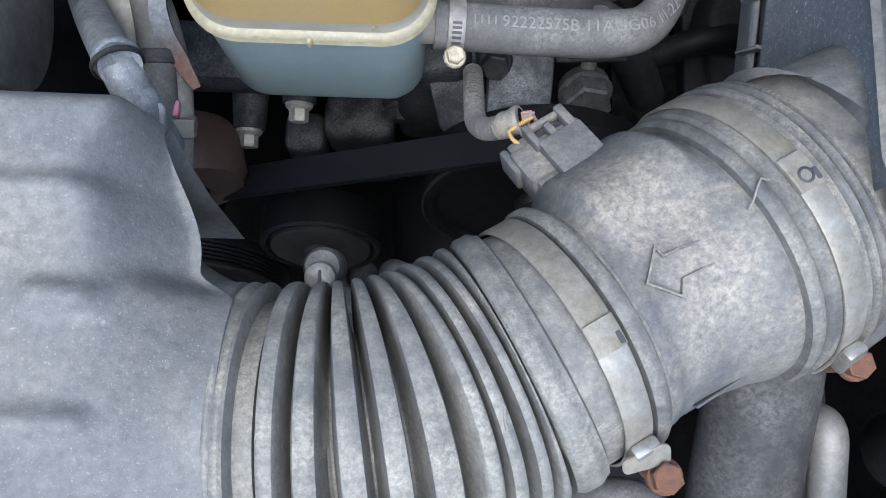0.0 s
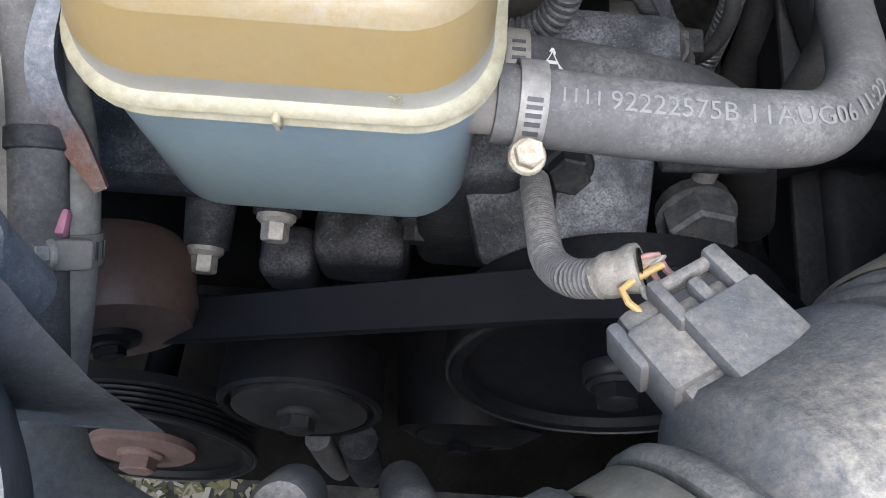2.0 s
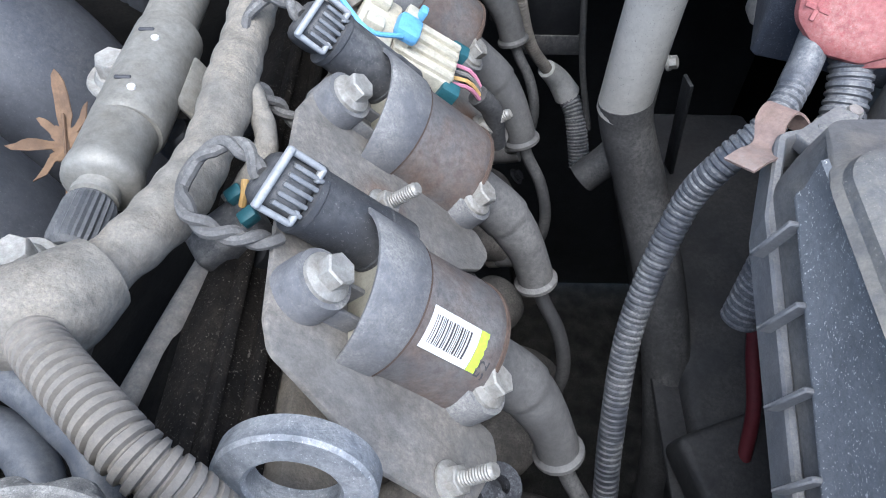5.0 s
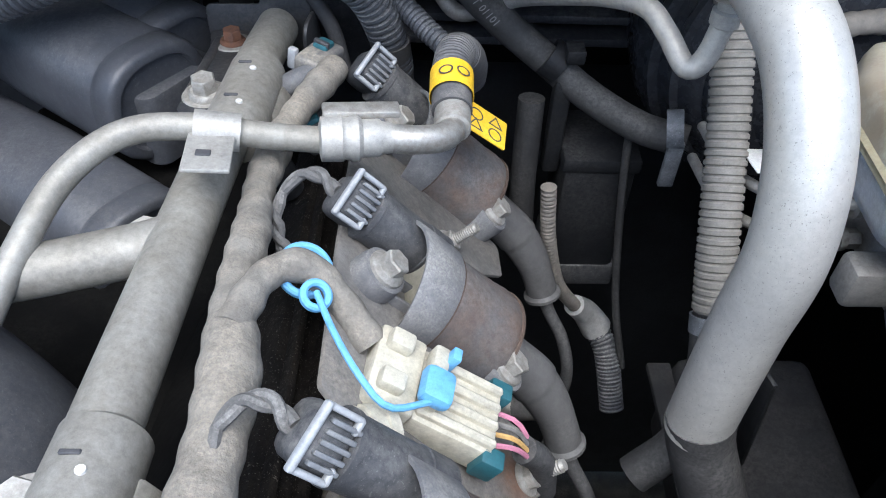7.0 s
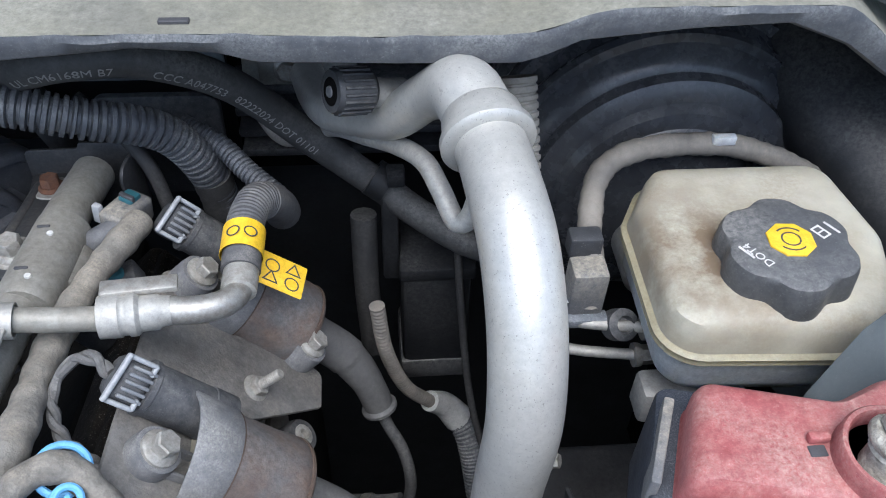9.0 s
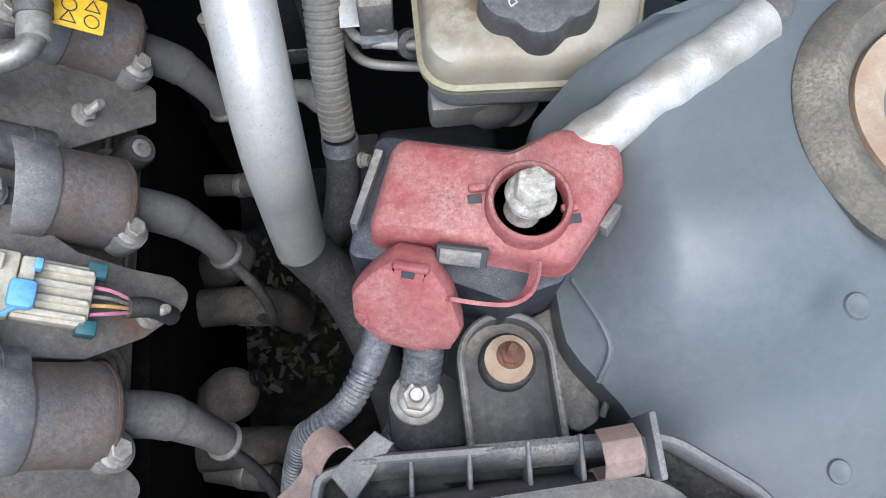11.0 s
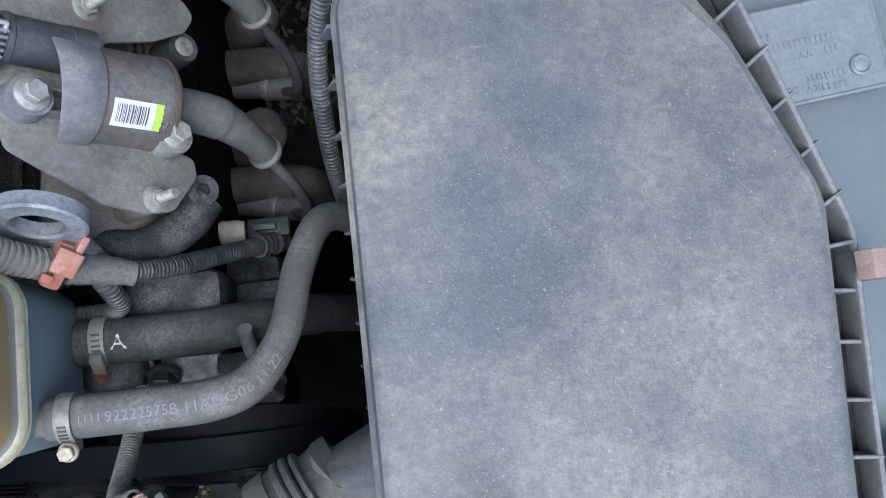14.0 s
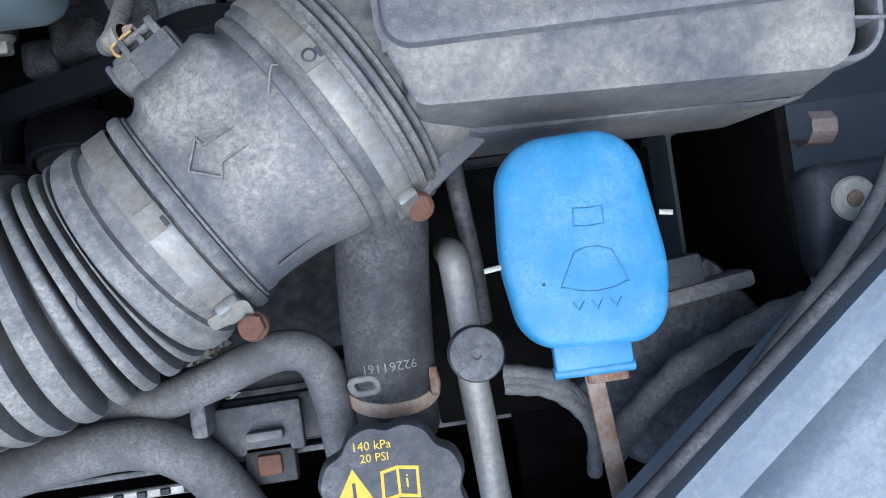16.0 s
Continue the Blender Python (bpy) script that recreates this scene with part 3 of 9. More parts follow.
part("skirt_seam", tube([on_wing(0.4760, 0.152, 0.0004), on_wing(0.4800, 0.140, 0.0004), on_wing(0.4850, 0.125, 0.0004), on_wing(0.4862, 0.115, 0.0004), on_wing(0.4805, 0.104, 0.0004)], 0.0016, 8), paint, wing, "sealed edge of the pressed skirt")

# strut mount in the tower
sm = thing("strut_mount", (0.645, 0.195, 0.93), "dusty rubber strut mount with a rusted steel cup", "strut mount")
part("rubber_ring", lathe([(0.071, 0.0), (0.072, 0.006), (0.068, 0.012), (0.058, 0.015), (0.050, 0.011), (0.047, 0.006), (0.047, 0.0), (0.071, 0.0)], (0.645, 0.195, 0.929), (0, 0, 1), 56), tower_rubber, sm)
part("cup", lathe([(0.047, 0.004), (0.046, 0.009), (0.036, 0.008), (0.026, 0.002), (0, 0.001)], (0.645, 0.195, 0.929), (0, 0, 1), 48), tower_rust, sm)
part("shaft_nut", hexhead((0.645, 0.195, 0.931), (0, 0, 1), 0.016, 0.016, 1.2), plastic_dark, sm)

# compliance plate: pressed words, and bars for its numbers
pm = basis((0.6135, 0.0075, 0.884), (0.985, 0.2, 0.02), (-0.2, 0.985, 0.05)) @ pose(-0.020, -0.0035, 0, 0, 0, -5)
pl = thing("identification_plate", pm.translation, "grey embossed metal identification plate on the wing", "plate")
PLATE = rounded([(-0.055, -0.027, 0.004), (0.0395, -0.027, 0.004), (0.0395, 0.027, 0.004), (-0.055, 0.027, 0.004)])
part("plate", stack([(PLATE, -0.001), (inset(PLATE, -0.0003), 0.0011), (inset(PLATE, 0.0002), 0.0016), (inset(PLATE, 0.0010), 0.0017), (inset(PLATE, 0.0019), 0.0010)], m=pm), paint_plate, pl, smooth=20)
for words, x, y in (("A/C", -0.0022, -0.0015), ("SUSP", 0.0000, -0.0148), ("AXLE", -0.0007, -0.0206), ("MYC", -0.0183, -0.0195)):
    tb = text_bm(words, 0.0058, 0.0004, 1.10)
    tb.transform(pm @ pose(x, y, 0.0011, 0, 0, 0))
    part("lettering", tb, paint_plate, pl, smooth=0)
for x, y, count in ((-0.0330, 0.0118, 5), (-0.0340, 0.0057, 17), (0.0085, -0.0012, 3), (0.0093, -0.0146, 3), (0.0085, -0.0212, 3)):
    for k in range(count):
        part("embossed_bar", box((0.0020, 0.0042, 0.0006), (x + 0.0030 * k, y, 0.0012), 0.0003, 1, pm), paint_plate, pl)
part("rivet", lathe([(0.0062, -0.001), (0.006, 0.001), (0.0048, 0.0018), (0.0036, 0.0008), (0.0026, 0.0012), (0, 0.0013)], pm @ V(0.0245, -0.0130, 0.0010), pm.to_3x3() @ V(0, 0, 1), 20), paint_plate, pl)

# pale wing edge at the corner by the headlamp, with its seal
fe = thing("wing_edge", (0.5, -0.42, 0.9), "pale grey painted wing edge with folded flange", "wing edge", kind="structure")
fm = basis((0.497, -0.404, 0.918), (0.784, 0.62, 0.0), (-0.62, 0.784, 0.0))
part("flange", sheet(lambda u, v: fm @ V(-0.20 + 0.55 * v, [0.006, 0.0, -0.006, -0.010, -0.022, -0.028, -0.036, -0.16, -0.26][int(round(u * 8))], [-0.03, 0.004, 0.006, 0.002, 0.002, 0.010, 0.013, 0.02, -0.02][int(round(u * 8))]), 8, 30), fender_paint, fe, smooth=50)
part("seal", tube([fm @ V(-0.2, 0.009, 0.0), fm @ V(0.05, 0.009, 0.002), fm @ V(0.35, 0.009, 0.0)], 0.0035, 10), rubber, fe, "dusty rubber edge seal")
# near-black panel fills the gap in place of its shade
single("wing_gap_panel", box((0.5, 0.3, 0.02), (0.66, -0.46, 0.60), 0.004), void, "near-black panel filling the gap below the wing edge", "panel", kind="structure")

# ---- cowl at the windscreen's foot ----
cw = thing("cowl_panel", (0.25, 0.42, 0.985), "dusty grey plastic cowl panel with a dark front lip", "cowl panel", kind="structure")
EDGE = [(-0.60, 0.976), (0.05, 0.976), (0.131, 0.977), (0.179, 0.981), (0.186, 0.982), (0.222, 0.979), (0.238, 0.974), (0.300, 0.972), (0.354, 0.971), (0.366, 0.975), (0.381, 0.982), (0.43, 0.987), (0.475, 0.989), (0.505, 0.978), (0.535, 0.958), (0.60, 0.93), (0.75, 0.92)]


def cowl_edge(x):
    for (a, za), (b, zb) in zip(EDGE, EDGE[1:]):
        if x <= b:
            return za + (zb - za) * (x - a) / (b - a)
    return EDGE[-1][1]


def cowl_top_z(x):
    return 0.990 - 0.003 * smooth01((x - 0.2) / 0.1) + 0.012 * smooth01((x - 0.35) / 0.05) - 0.045 * smooth01((x - 0.49) / 0.08)


def cowl_lip_pt(u, v):
    x = -0.6 + 1.35 * u
    ze, zt = cowl_edge(x), cowl_top_z(x) + 0.0006 * math.sin(x * 210) * math.sin(x * 47)
    rows = [(0.372, ze - 0.001), (0.360, ze), (0.357, ze + 0.002), (0.3555, zt - 0.003), (0.357, zt)]
    y, z = rows[int(round(v * 4))]
    return V(x, y + 0.03 * smooth01((x - 0.5) / 0.2), z)


part("lip", thicken(sheet(cowl_lip_pt, 260, 4), 0.0012), cowl_lip, cw, "dark scuffed lip")
part("top", sheet(lambda u, v: V(-0.6 + 1.35 * u, 0.357 + 0.03 * smooth01((-0.1 + 1.35 * u - 1.0) / 0.2) + 0.33 * v, cowl_top_z(-0.6 + 1.35 * u) + 0.028 * v + 0.006 * math.exp(-((v - 0.2) / 0.08) ** 2)), 120, 30), cowl_top, cw)
part("slot", box((0.013, 0.0035, 0.002), (0.205, 0.3655, 0.9912), 0.0003, 1), ink_and_gap_black, cw, smooth=0)


def upper_cowl(u, v):
    """The wiper panel behind, with its overhanging front edge."""
    x = -0.6 + 1.35 * u
    y0 = 0.380 + 0.030 * smooth01((0.32 - x) / 0.26) + 0.0012 * math.sin(x * 45)
    y, z = [(0.006, -0.006), (0.003, 0.0015), (0.0, 0.004), (0.001, 0.0065), (0.006, 0.0085), (0.022, 0.012), (0.024, 0.016), (0.12, 0.05)][int(round(v * 7))]
    return V(x, y0 + y, 0.9985 - 0.03 * smooth01((x - 0.50) / 0.1) + z)


part("upper_panel", sheet(upper_cowl, 120, 7), cowl_lip, cw, "grey overhanging wiper panel edge")
# grey bulkhead shelf under the cowl, right of the booster
single("bulkhead_shelf", box((0.36, 0.14, 0.006), (0.57, 0.50, 0.955), 0.002), paint, "grey-painted bulkhead shelf under the cowl", "panel", kind="structure")

# ---- airbox ----
ab = thing("air_filter_box", (0.45, -0.1, 0.80), "dusty black plastic air filter box with ribbed rim and clips", "air filter box")
LID = rounded([(0.347, 0.034, 0.014), (0.486, 0.037, 0.04), (0.527, -0.010, 0.06), (0.558, -0.085, 0.04), (0.548, -0.238, 0.012), (0.3465, -0.238, 0.012)], 8)
SHOULDER = rounded([(0.3475, 0.062, 0.014), (0.492, 0.066, 0.035), (0.536, -0.002, 0.06), (0.5680, -0.092, 0.035), (0.5565, -0.274, 0.02), (0.3490, -0.266, 0.014)], 8)


def rim_z(dz):
    return lambda p: 0.898 + dz + 0.022 * smooth01((p.x - 0.38) / 0.1) * smooth01((p.y + 0.06) / 0.1) - (0.005 * smooth01((0.075 - p.y) / 0.03) + min(0.11, 0.40 * max(0.0, 0.050 - p.y))) * (1 if p.x < 0.353 else 0) - 0.012 * smooth01((-0.05 - p.y) / 0.1) * (1 if p.x > 0.5 else 0)


def lid_z(dz):
    return lambda p: 0.9375 + dz - 0.02 * max(0.0, (p.x - 0.5)) - 0.03 * max(0.0, -0.2 - p.y)


lid_layers = [(inset(SHOULDER, -0.002), lambda p: rim_z(-0.016)(p) if p.x < 0.37 else 0.8915), (inset(SHOULDER, -0.002), lid_z(-0.045)), (SHOULDER, lid_z(-0.030)), (inset(SHOULDER, 0.004), lid_z(-0.012)), (inset(LID, -0.004), lid_z(-0.0065)), (inset(LID, -0.0015), lid_z(-0.004)), (LID, lid_z(-0.0005)), (inset(LID, 0.003), lid_z(0.001)), (inset(LID, 0.006), lid_z(0.0005)), (inset(LID, 0.02), lid_z(0.0012))]
part("lid", stack(lid_layers[5:], caps=(False, True)), lid_mat, ab, smooth=35)
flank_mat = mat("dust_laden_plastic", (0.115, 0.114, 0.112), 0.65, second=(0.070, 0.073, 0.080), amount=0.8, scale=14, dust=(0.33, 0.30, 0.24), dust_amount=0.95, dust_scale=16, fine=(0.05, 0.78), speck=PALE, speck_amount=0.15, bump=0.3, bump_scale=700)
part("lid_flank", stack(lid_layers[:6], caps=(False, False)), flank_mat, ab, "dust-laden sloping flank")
part("bump", lathe([(0.0085, -0.002), (0.0083, 0.0002), (0.0075, 0.0005), (0.006, 0.0002), (0.004, 0.0005), (0, 0.0005)], (0.473, -0.221, 0.9379), (0, 0, 1), 28), lid_mat, ab)
part("scratch", tube([(0.434, -0.165, 0.9387), (0.435, -0.175, 0.9387), (0.437, -0.182, 0.9387), (0.441, -0.187, 0.9387)], 0.0003, 6), print_grey, ab, "pale curved scratch")
FRONT = rounded([(0.346, -0.20, 0.01), (0.559, -0.20, 0.01), (0.5555, -0.279, 0.018), (0.385, -0.276, 0.01), (0.346, -0.262, 0.01)], 6)
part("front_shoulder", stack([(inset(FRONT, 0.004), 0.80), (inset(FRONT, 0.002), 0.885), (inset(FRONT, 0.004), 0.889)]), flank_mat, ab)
BODY = rounded([(0.412, 0.045, 0.02), (0.49, 0.050, 0.04), (0.555, -0.09, 0.04), (0.548, -0.25, 0.02), (0.412, -0.25, 0.02)], 6)
part("lower_body", stack([(inset(BODY, 0.02), 0.70), (inset(BODY, 0.004), 0.83), (BODY, 0.84)]), plastic_dark, ab)
RIM_O = rounded([(0.3425, 0.045, 0.004), (0.352, 0.078, 0.008), (0.372, 0.083, 0.01), (0.496, 0.077, 0.03), (0.531, 0.050, 0.04), (0.560, -0.012, 0.2), (0.597, -0.100, 0.05), (0.590, -0.262, 0.02), (0.500, -0.262, 0.0), (0.3385, -0.262, 0.006)], 8)
RIM_I = inset(RIM_O, 0.0042)


def rim():
    bm = bmesh.new()
    loops = [(RIM_I, -0.016), (RIM_O, -0.016), (RIM_O, 0.0008), (inset(RIM_O, 0.001), 0.002), (inset(RIM_O, 0.0032), 0.002), (RIM_I, 0.0008), (RIM_I, -0.016)]
    rings = [[bm.verts.new((p.x, p.y, rim_z(d)(p))) for p in o] for o, d in loops[:-1]]
    rings.append(rings[0])
    for a, b in zip(rings, rings[1:]):
        for i in range(len(a)):
            bm.faces.new((a[i], a[(i + 1) % len(a)], b[(i + 1) % len(a)], b[i]))
    return bm


rim_mat = mat("bleached_rim_plastic", (0.145, 0.148, 0.155), 0.6, dust=(0.33, 0.31, 0.27), dust_amount=0.5, dust_scale=40, bump=0.2, bump_scale=800)
part("rim", rim(), rim_mat, ab)
FLOOR_O = inset(RIM_O, 0.002)
# channel floor in darker plastic, the recess shade put into its colour
part("rim_floor", stack([(inset(FLOOR_O, 0.03), 0.876), (FLOOR_O, rim_z(-0.016)), (inset(FLOOR_O, 0.004), rim_z(-0.014)), (inset(FLOOR_O, 0.03), 0.884)], caps=(False, False)), plastic_dark, ab)


def rib_at(x, y, dx, dy, length, z):
    d = Vector((dx, dy, 0)).normalized()
    m = basis((x + d.x * length / 2, y + d.y * length / 2, z - 0.006), d, (-d.y, d.x, 0))
    part("rib", box((length, 0.0021, 0.017), bevel=0.0006, seg=1, m=m), rim_mat, ab)


for x in (0.3925, 0.4165, 0.440, 0.4605):
    rib_at(x, 0.080, -0.08, -1, 0.03, rim_z(0.001)(V(x, 0.08)))
for x, y, dx, dy in ((0.485, 0.076, -0.1, -1), (0.529, 0.0455, -1, -0.85), (0.545, 0.0195, -1, -0.75), (0.557, -0.005, -1, -0.75), (0.569, -0.028, -1, -0.7), (0.581, -0.053, -1, -0.65), (0.590, -0.079, -1, -0.6), (0.594, -0.105, -1, -0.1), (0.5945, -0.130, -1, 0.1), (0.594, -0.156, -1, 0.1), (0.593, -0.185, -1, 0.1), (0.592, -0.213, -1, 0.1), (0.591, -0.242, -1, 0.1)):
    rib_at(x, y, dx, dy, 0.021, rim_z(0.001)(V(x, y)))
for k in range(11):
    y = 0.0300 - 0.0242 * k
    lo_, hi_ = V(0.3392, y, 0.896 - 0.40 * (0.051 - y)), V(0.3446, y - 0.003, 0.911 - 0.435 * (0.034 - y))
    part("rung", box(((hi_ - lo_).length, 0.0020, 0.0060), (0, 0, 0.002), 0.0006, 1, basis((lo_ + hi_) / 2, hi_ - lo_, (0, 1, 0))), rim_mat, ab)


def lip_z(y):
    return 0.8965 + 0.435 * y


side_bm = bmesh.new()
side_rows = []
for k in range(25):
    y = 0.036 - 0.275 * k / 24
    side_rows.append([side_bm.verts.new(V(x, y, z)) for x, z in ((0.3466, 0.9305), (0.3446, 0.9295), (0.3444, lip_z(y) + 0.004), (0.3430, lip_z(y) + 0.002), (0.3430, lip_z(y) - 0.0005), (0.3466, lip_z(y) - 0.001))])
for a, b in zip(side_rows, side_rows[1:]):
    for k in range(5):
        side_bm.faces.new((a[k], b[k], b[k + 1], a[k + 1]))
bmesh.ops.recalc_face_normals(side_bm, faces=side_bm.faces)
part("lid_side", side_bm, mat("stippled_lid_plastic", (0.150, 0.160, 0.172), 0.45, second=(0.095, 0.103, 0.115), amount=0.6, scale=20, dust=(0.20, 0.20, 0.20), dust_amount=0.4, dust_scale=30, speck=(0.62, 0.62, 0.60), speck_amount=2.4, bump=0.4, bump_scale=500), ab, "dark stippled lid wall")
# mounting tab with grommet and rusty stud
TAB = rounded([(0.418, 0.078, 0.004), (0.464, 0.078, 0.004), (0.464, 0.142, 0.022), (0.418, 0.142, 0.022)], 8)
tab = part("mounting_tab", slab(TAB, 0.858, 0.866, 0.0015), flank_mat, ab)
part("tab_wall", ring_slab(TAB, inset(TAB, 0.0032), 0.860, 0.880), plastic_grey, tab)
part("grommet", lathe([(0.0125, 0.864), (0.0135, 0.868), (0.0135, 0.874), (0.0125, 0.878), (0.011, 0.8795), (0, 0.8795)], (0.4415, 0.119, 0), (0, 0, 1), 32), rubber, tab, "dark rubber grommet")
part("washer", lathe([(0.0112, 0.879), (0.0112, 0.881), (0.0075, 0.882), (0.006, 0.8825), (0, 0.8825)], (0.4415, 0.119, 0), (0, 0, 1), 28), tower_rust, tab, "rusted washer")
part("stud", hexhead((0.4425, 0.1205, 0.882), (0.03, 0.12, 1), 0.0052, 0.0032, 1.3, 0.0085, 0.0026), rust_bolt, tab, "rusted stud")


def spring_clip(at, turn, material, name="clip"):
    """A folded sheet-metal over-centre clip."""
    m = Matrix.Translation(at) @ pose(0, 0, 0, 0, 0, turn)
    prof = [(-0.010, 0.016), (-0.0045, 0.0225), (0.003, 0.0225), (0.0085, 0.016), (0.009, 0.004), (0.0045, -0.004), (0.0048, -0.0135)]
    bm = bmesh.new()
    loops = []
    for w in (-0.0075, 0.0075):
        loops.append([bm.verts.new(m @ V(w, -p[0], p[1] - 0.012)) for p in prof])
    for i in range(len(prof) - 1):
        bm.faces.new((loops[0][i], loops[0][i + 1], loops[1][i + 1], loops[1][i]))
    thicken(bm, 0.0011)
    bmesh.ops.bevel(bm, geom=bm.edges[:], offset=0.0003, segments=1, affect='EDGES')
    return part(name, bm, material, ab, "rust-tinted sheet-metal clip")


spring_clip((0.469, 0.070, 0.940), 3, clip_tan)


def curled_clip(pts, side, width):
    """A long sprung strip, hanging open."""
    return part("clip", ribbon(pts, side, width, 0.001), clip_tan, ab, "rust-tinted clip, sprung open")


curled_clip([(0.368, 0.088, 0.890), (0.3630, 0.0925, 0.8965), (0.3565, 0.0900, 0.9010), (0.3510, 0.0830, 0.8995), (0.3505, 0.0765, 0.8950), (0.3470, 0.0715, 0.8965), (0.3410, 0.0665, 0.8995), (0.3350, 0.0625, 0.8985)], (0.62, -0.74, 0.25), 0.0125)
spring_clip((0.586, -0.285, 0.818), -5, clip_tan)
spring_clip((0.600, -0.118, 0.893), 90, clip_tan)
part("clip_post", box((0.0032, 0.026, 0.034), (0.4865, 0.0715, 0.918), 0.0012), rim_mat, ab)
band_bm = sheet(lambda u, v: V(0.368 + 0.113 * u, 0.0835 - 0.0050 * u - 0.0108 * v, rim_z([0.0015, 0.0030, 0.0022, -0.0012, -0.0085][int(round(v * 4))])(V(0.368 + 0.113 * u, 0.080))), 20, 4)
part("rim_band", thicken(band_bm, 0.0016), mat("scuffed_rim_plastic", (0.072, 0.076, 0.085), 0.55, dust=(0.30, 0.285, 0.25), dust_amount=0.7, dust_scale=40, speck=PALE, speck_amount=0.6, bump=0.25), ab, "scuffed dark rim band")
part("rim_end", slab([Vector(p) for p in ((0.3580, 0.0770), (0.3670, 0.0640), (0.3860, 0.0865), (0.3785, 0.0925))], 0.8935, 0.9005, 0.0012), rim_mat, ab, "dusty square rim end")

# outlet duct from the box to the meter's cuff
AX = V(0.8501, 0.5138, -0.1153).normalized()
MC = V(0.2445, -0.2877, 0.8721)


def along(s, dz=0.0):
    return MC + AX * s + V(0, 0, dz)


UPA = (V(0, 0, 1) - AX * AX.z).normalized()
SIDE = UPA.cross(AX)


def loft(rings):
    bm = bmesh.new()
    rs = [[bm.verts.new(p) for p in r] for r in rings]
    for a, b in zip(rs, rs[1:]):
        for i in range(len(a)):
            bm.faces.new((a[i], a[(i + 1) % len(a)], b[(i + 1) % len(a)], b[i]))
    return bm


def ring_pts(c, a, b, ra, rb, n=40, square=1.0):
    out = []
    for k in range(n):
        t = 2 * math.pi * k / n
        x, y = math.cos(t), math.sin(t)
        out.append(c + a * (ra * math.copysign(abs(x) ** square, x)) + b * (rb * math.copysign(abs(y) ** square, y)))
    return out


UP = V(0, 0, 1)
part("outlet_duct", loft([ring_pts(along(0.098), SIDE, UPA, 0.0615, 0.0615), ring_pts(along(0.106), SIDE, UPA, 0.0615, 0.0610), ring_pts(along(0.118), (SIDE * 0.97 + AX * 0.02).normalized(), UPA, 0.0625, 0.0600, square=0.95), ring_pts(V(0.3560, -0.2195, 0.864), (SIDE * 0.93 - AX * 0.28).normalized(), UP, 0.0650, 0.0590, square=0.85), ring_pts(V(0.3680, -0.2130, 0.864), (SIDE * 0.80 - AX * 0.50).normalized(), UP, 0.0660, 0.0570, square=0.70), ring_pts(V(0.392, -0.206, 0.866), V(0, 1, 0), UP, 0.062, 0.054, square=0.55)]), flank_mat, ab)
GUS = [Vector(p) for p in ((0.352, -0.303), (0.360, -0.2955), (0.388, -0.2755), (0.384, -0.268), (0.350, -0.280))]
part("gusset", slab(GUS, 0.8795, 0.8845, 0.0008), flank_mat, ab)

# ---- air meter, clamps and bellows ----
mf = thing("air_flow_meter", MC, "weathered grey plastic air flow meter tube with moulded arrow", "air flow meter")


def meter_shell():
    """The tube, with the sensor's boss swelling out of its far side."""
    prof = [(-0.010, 0.0500), (-0.0005, 0.0515), (0.002, 0.0530), (0.006, 0.0530), (0.008, 0.0520), (0.020, 0.0522), (0.034, 0.0535), (0.046, 0.0560), (0.053, 0.0585), (0.057, 0.0595), (0.064, 0.0595), (0.090, 0.0590)]
    fine = []
    for (s0, r0), (s1, r1) in zip(prof, prof[1:]):
        k = max(1, int((s1 - s0) / 0.002))
        fine += [(s0 + (s1 - s0) * q / k, r0 + (r1 - r0) * q / k) for q in range(k)]
    bm, rows, n = bmesh.new(), [], 72
    for d, r in fine + [prof[-1]]:
        row = []
        for q in range(n):
            a = 2 * math.pi * q / n
            lobe = smooth01((math.cos(a - 1.25) - 0.62) / 0.30)
            swell = smooth01((d - 0.004) / 0.010) * smooth01((0.060 - d) / 0.012)
            row.append(bm.verts.new(MC + AX * d + (UPA * math.cos(a) + SIDE * math.sin(a)) * (r + 0.0095 * lobe * swell)))
        rows.append(row)
    for a, b in zip(rows, rows[1:]):
        for q in range(n):
            bm.faces.new((a[q], a[(q + 1) % n], b[(q + 1) % n], b[q]))
    return bm


part("tube", meter_shell(), plastic_grey, mf)
for d, r, w in ((-0.0045, 0.0568, 0.0034), (0.0000, 0.0545, 0.0012), (0.0638, 0.0645, 0.0034), (0.0905, 0.0672, 0.0022), (0.0955, 0.0668, 0.0022), (0.1005, 0.0655, 0.0018)):
    part("collar", lathe([(r - 0.010, d - w), (r - 0.0014, d - w), (r, d - w * 0.5), (r, d + w * 0.5), (r - 0.0014, d + w), (r - 0.010, d + w), (r - 0.010, d - w)], MC, AX, 72), bellows_mat, mf)
part("cuff", lathe([(0.056, 0.066), (0.0640, 0.0672), (0.0655, 0.0685), (0.0655, 0.0890), (0.0640, 0.0905), (0.056, 0.091)], MC, AX, 72), bellows_mat, mf)
part("cuff_foot", box((0.018, 0.010, 0.012), bevel=0.003, m=basis(MC + AX * 0.066 + (UPA * math.cos(-1.62) + SIDE * math.sin(-1.62)) * 0.064, AX, UPA)), bellows_mat, mf)
# raised arrow on the tube


def on_tube(s, a, r):
    return MC + AX * s + (UPA * math.cos(a) + SIDE * math.sin(a)) * r


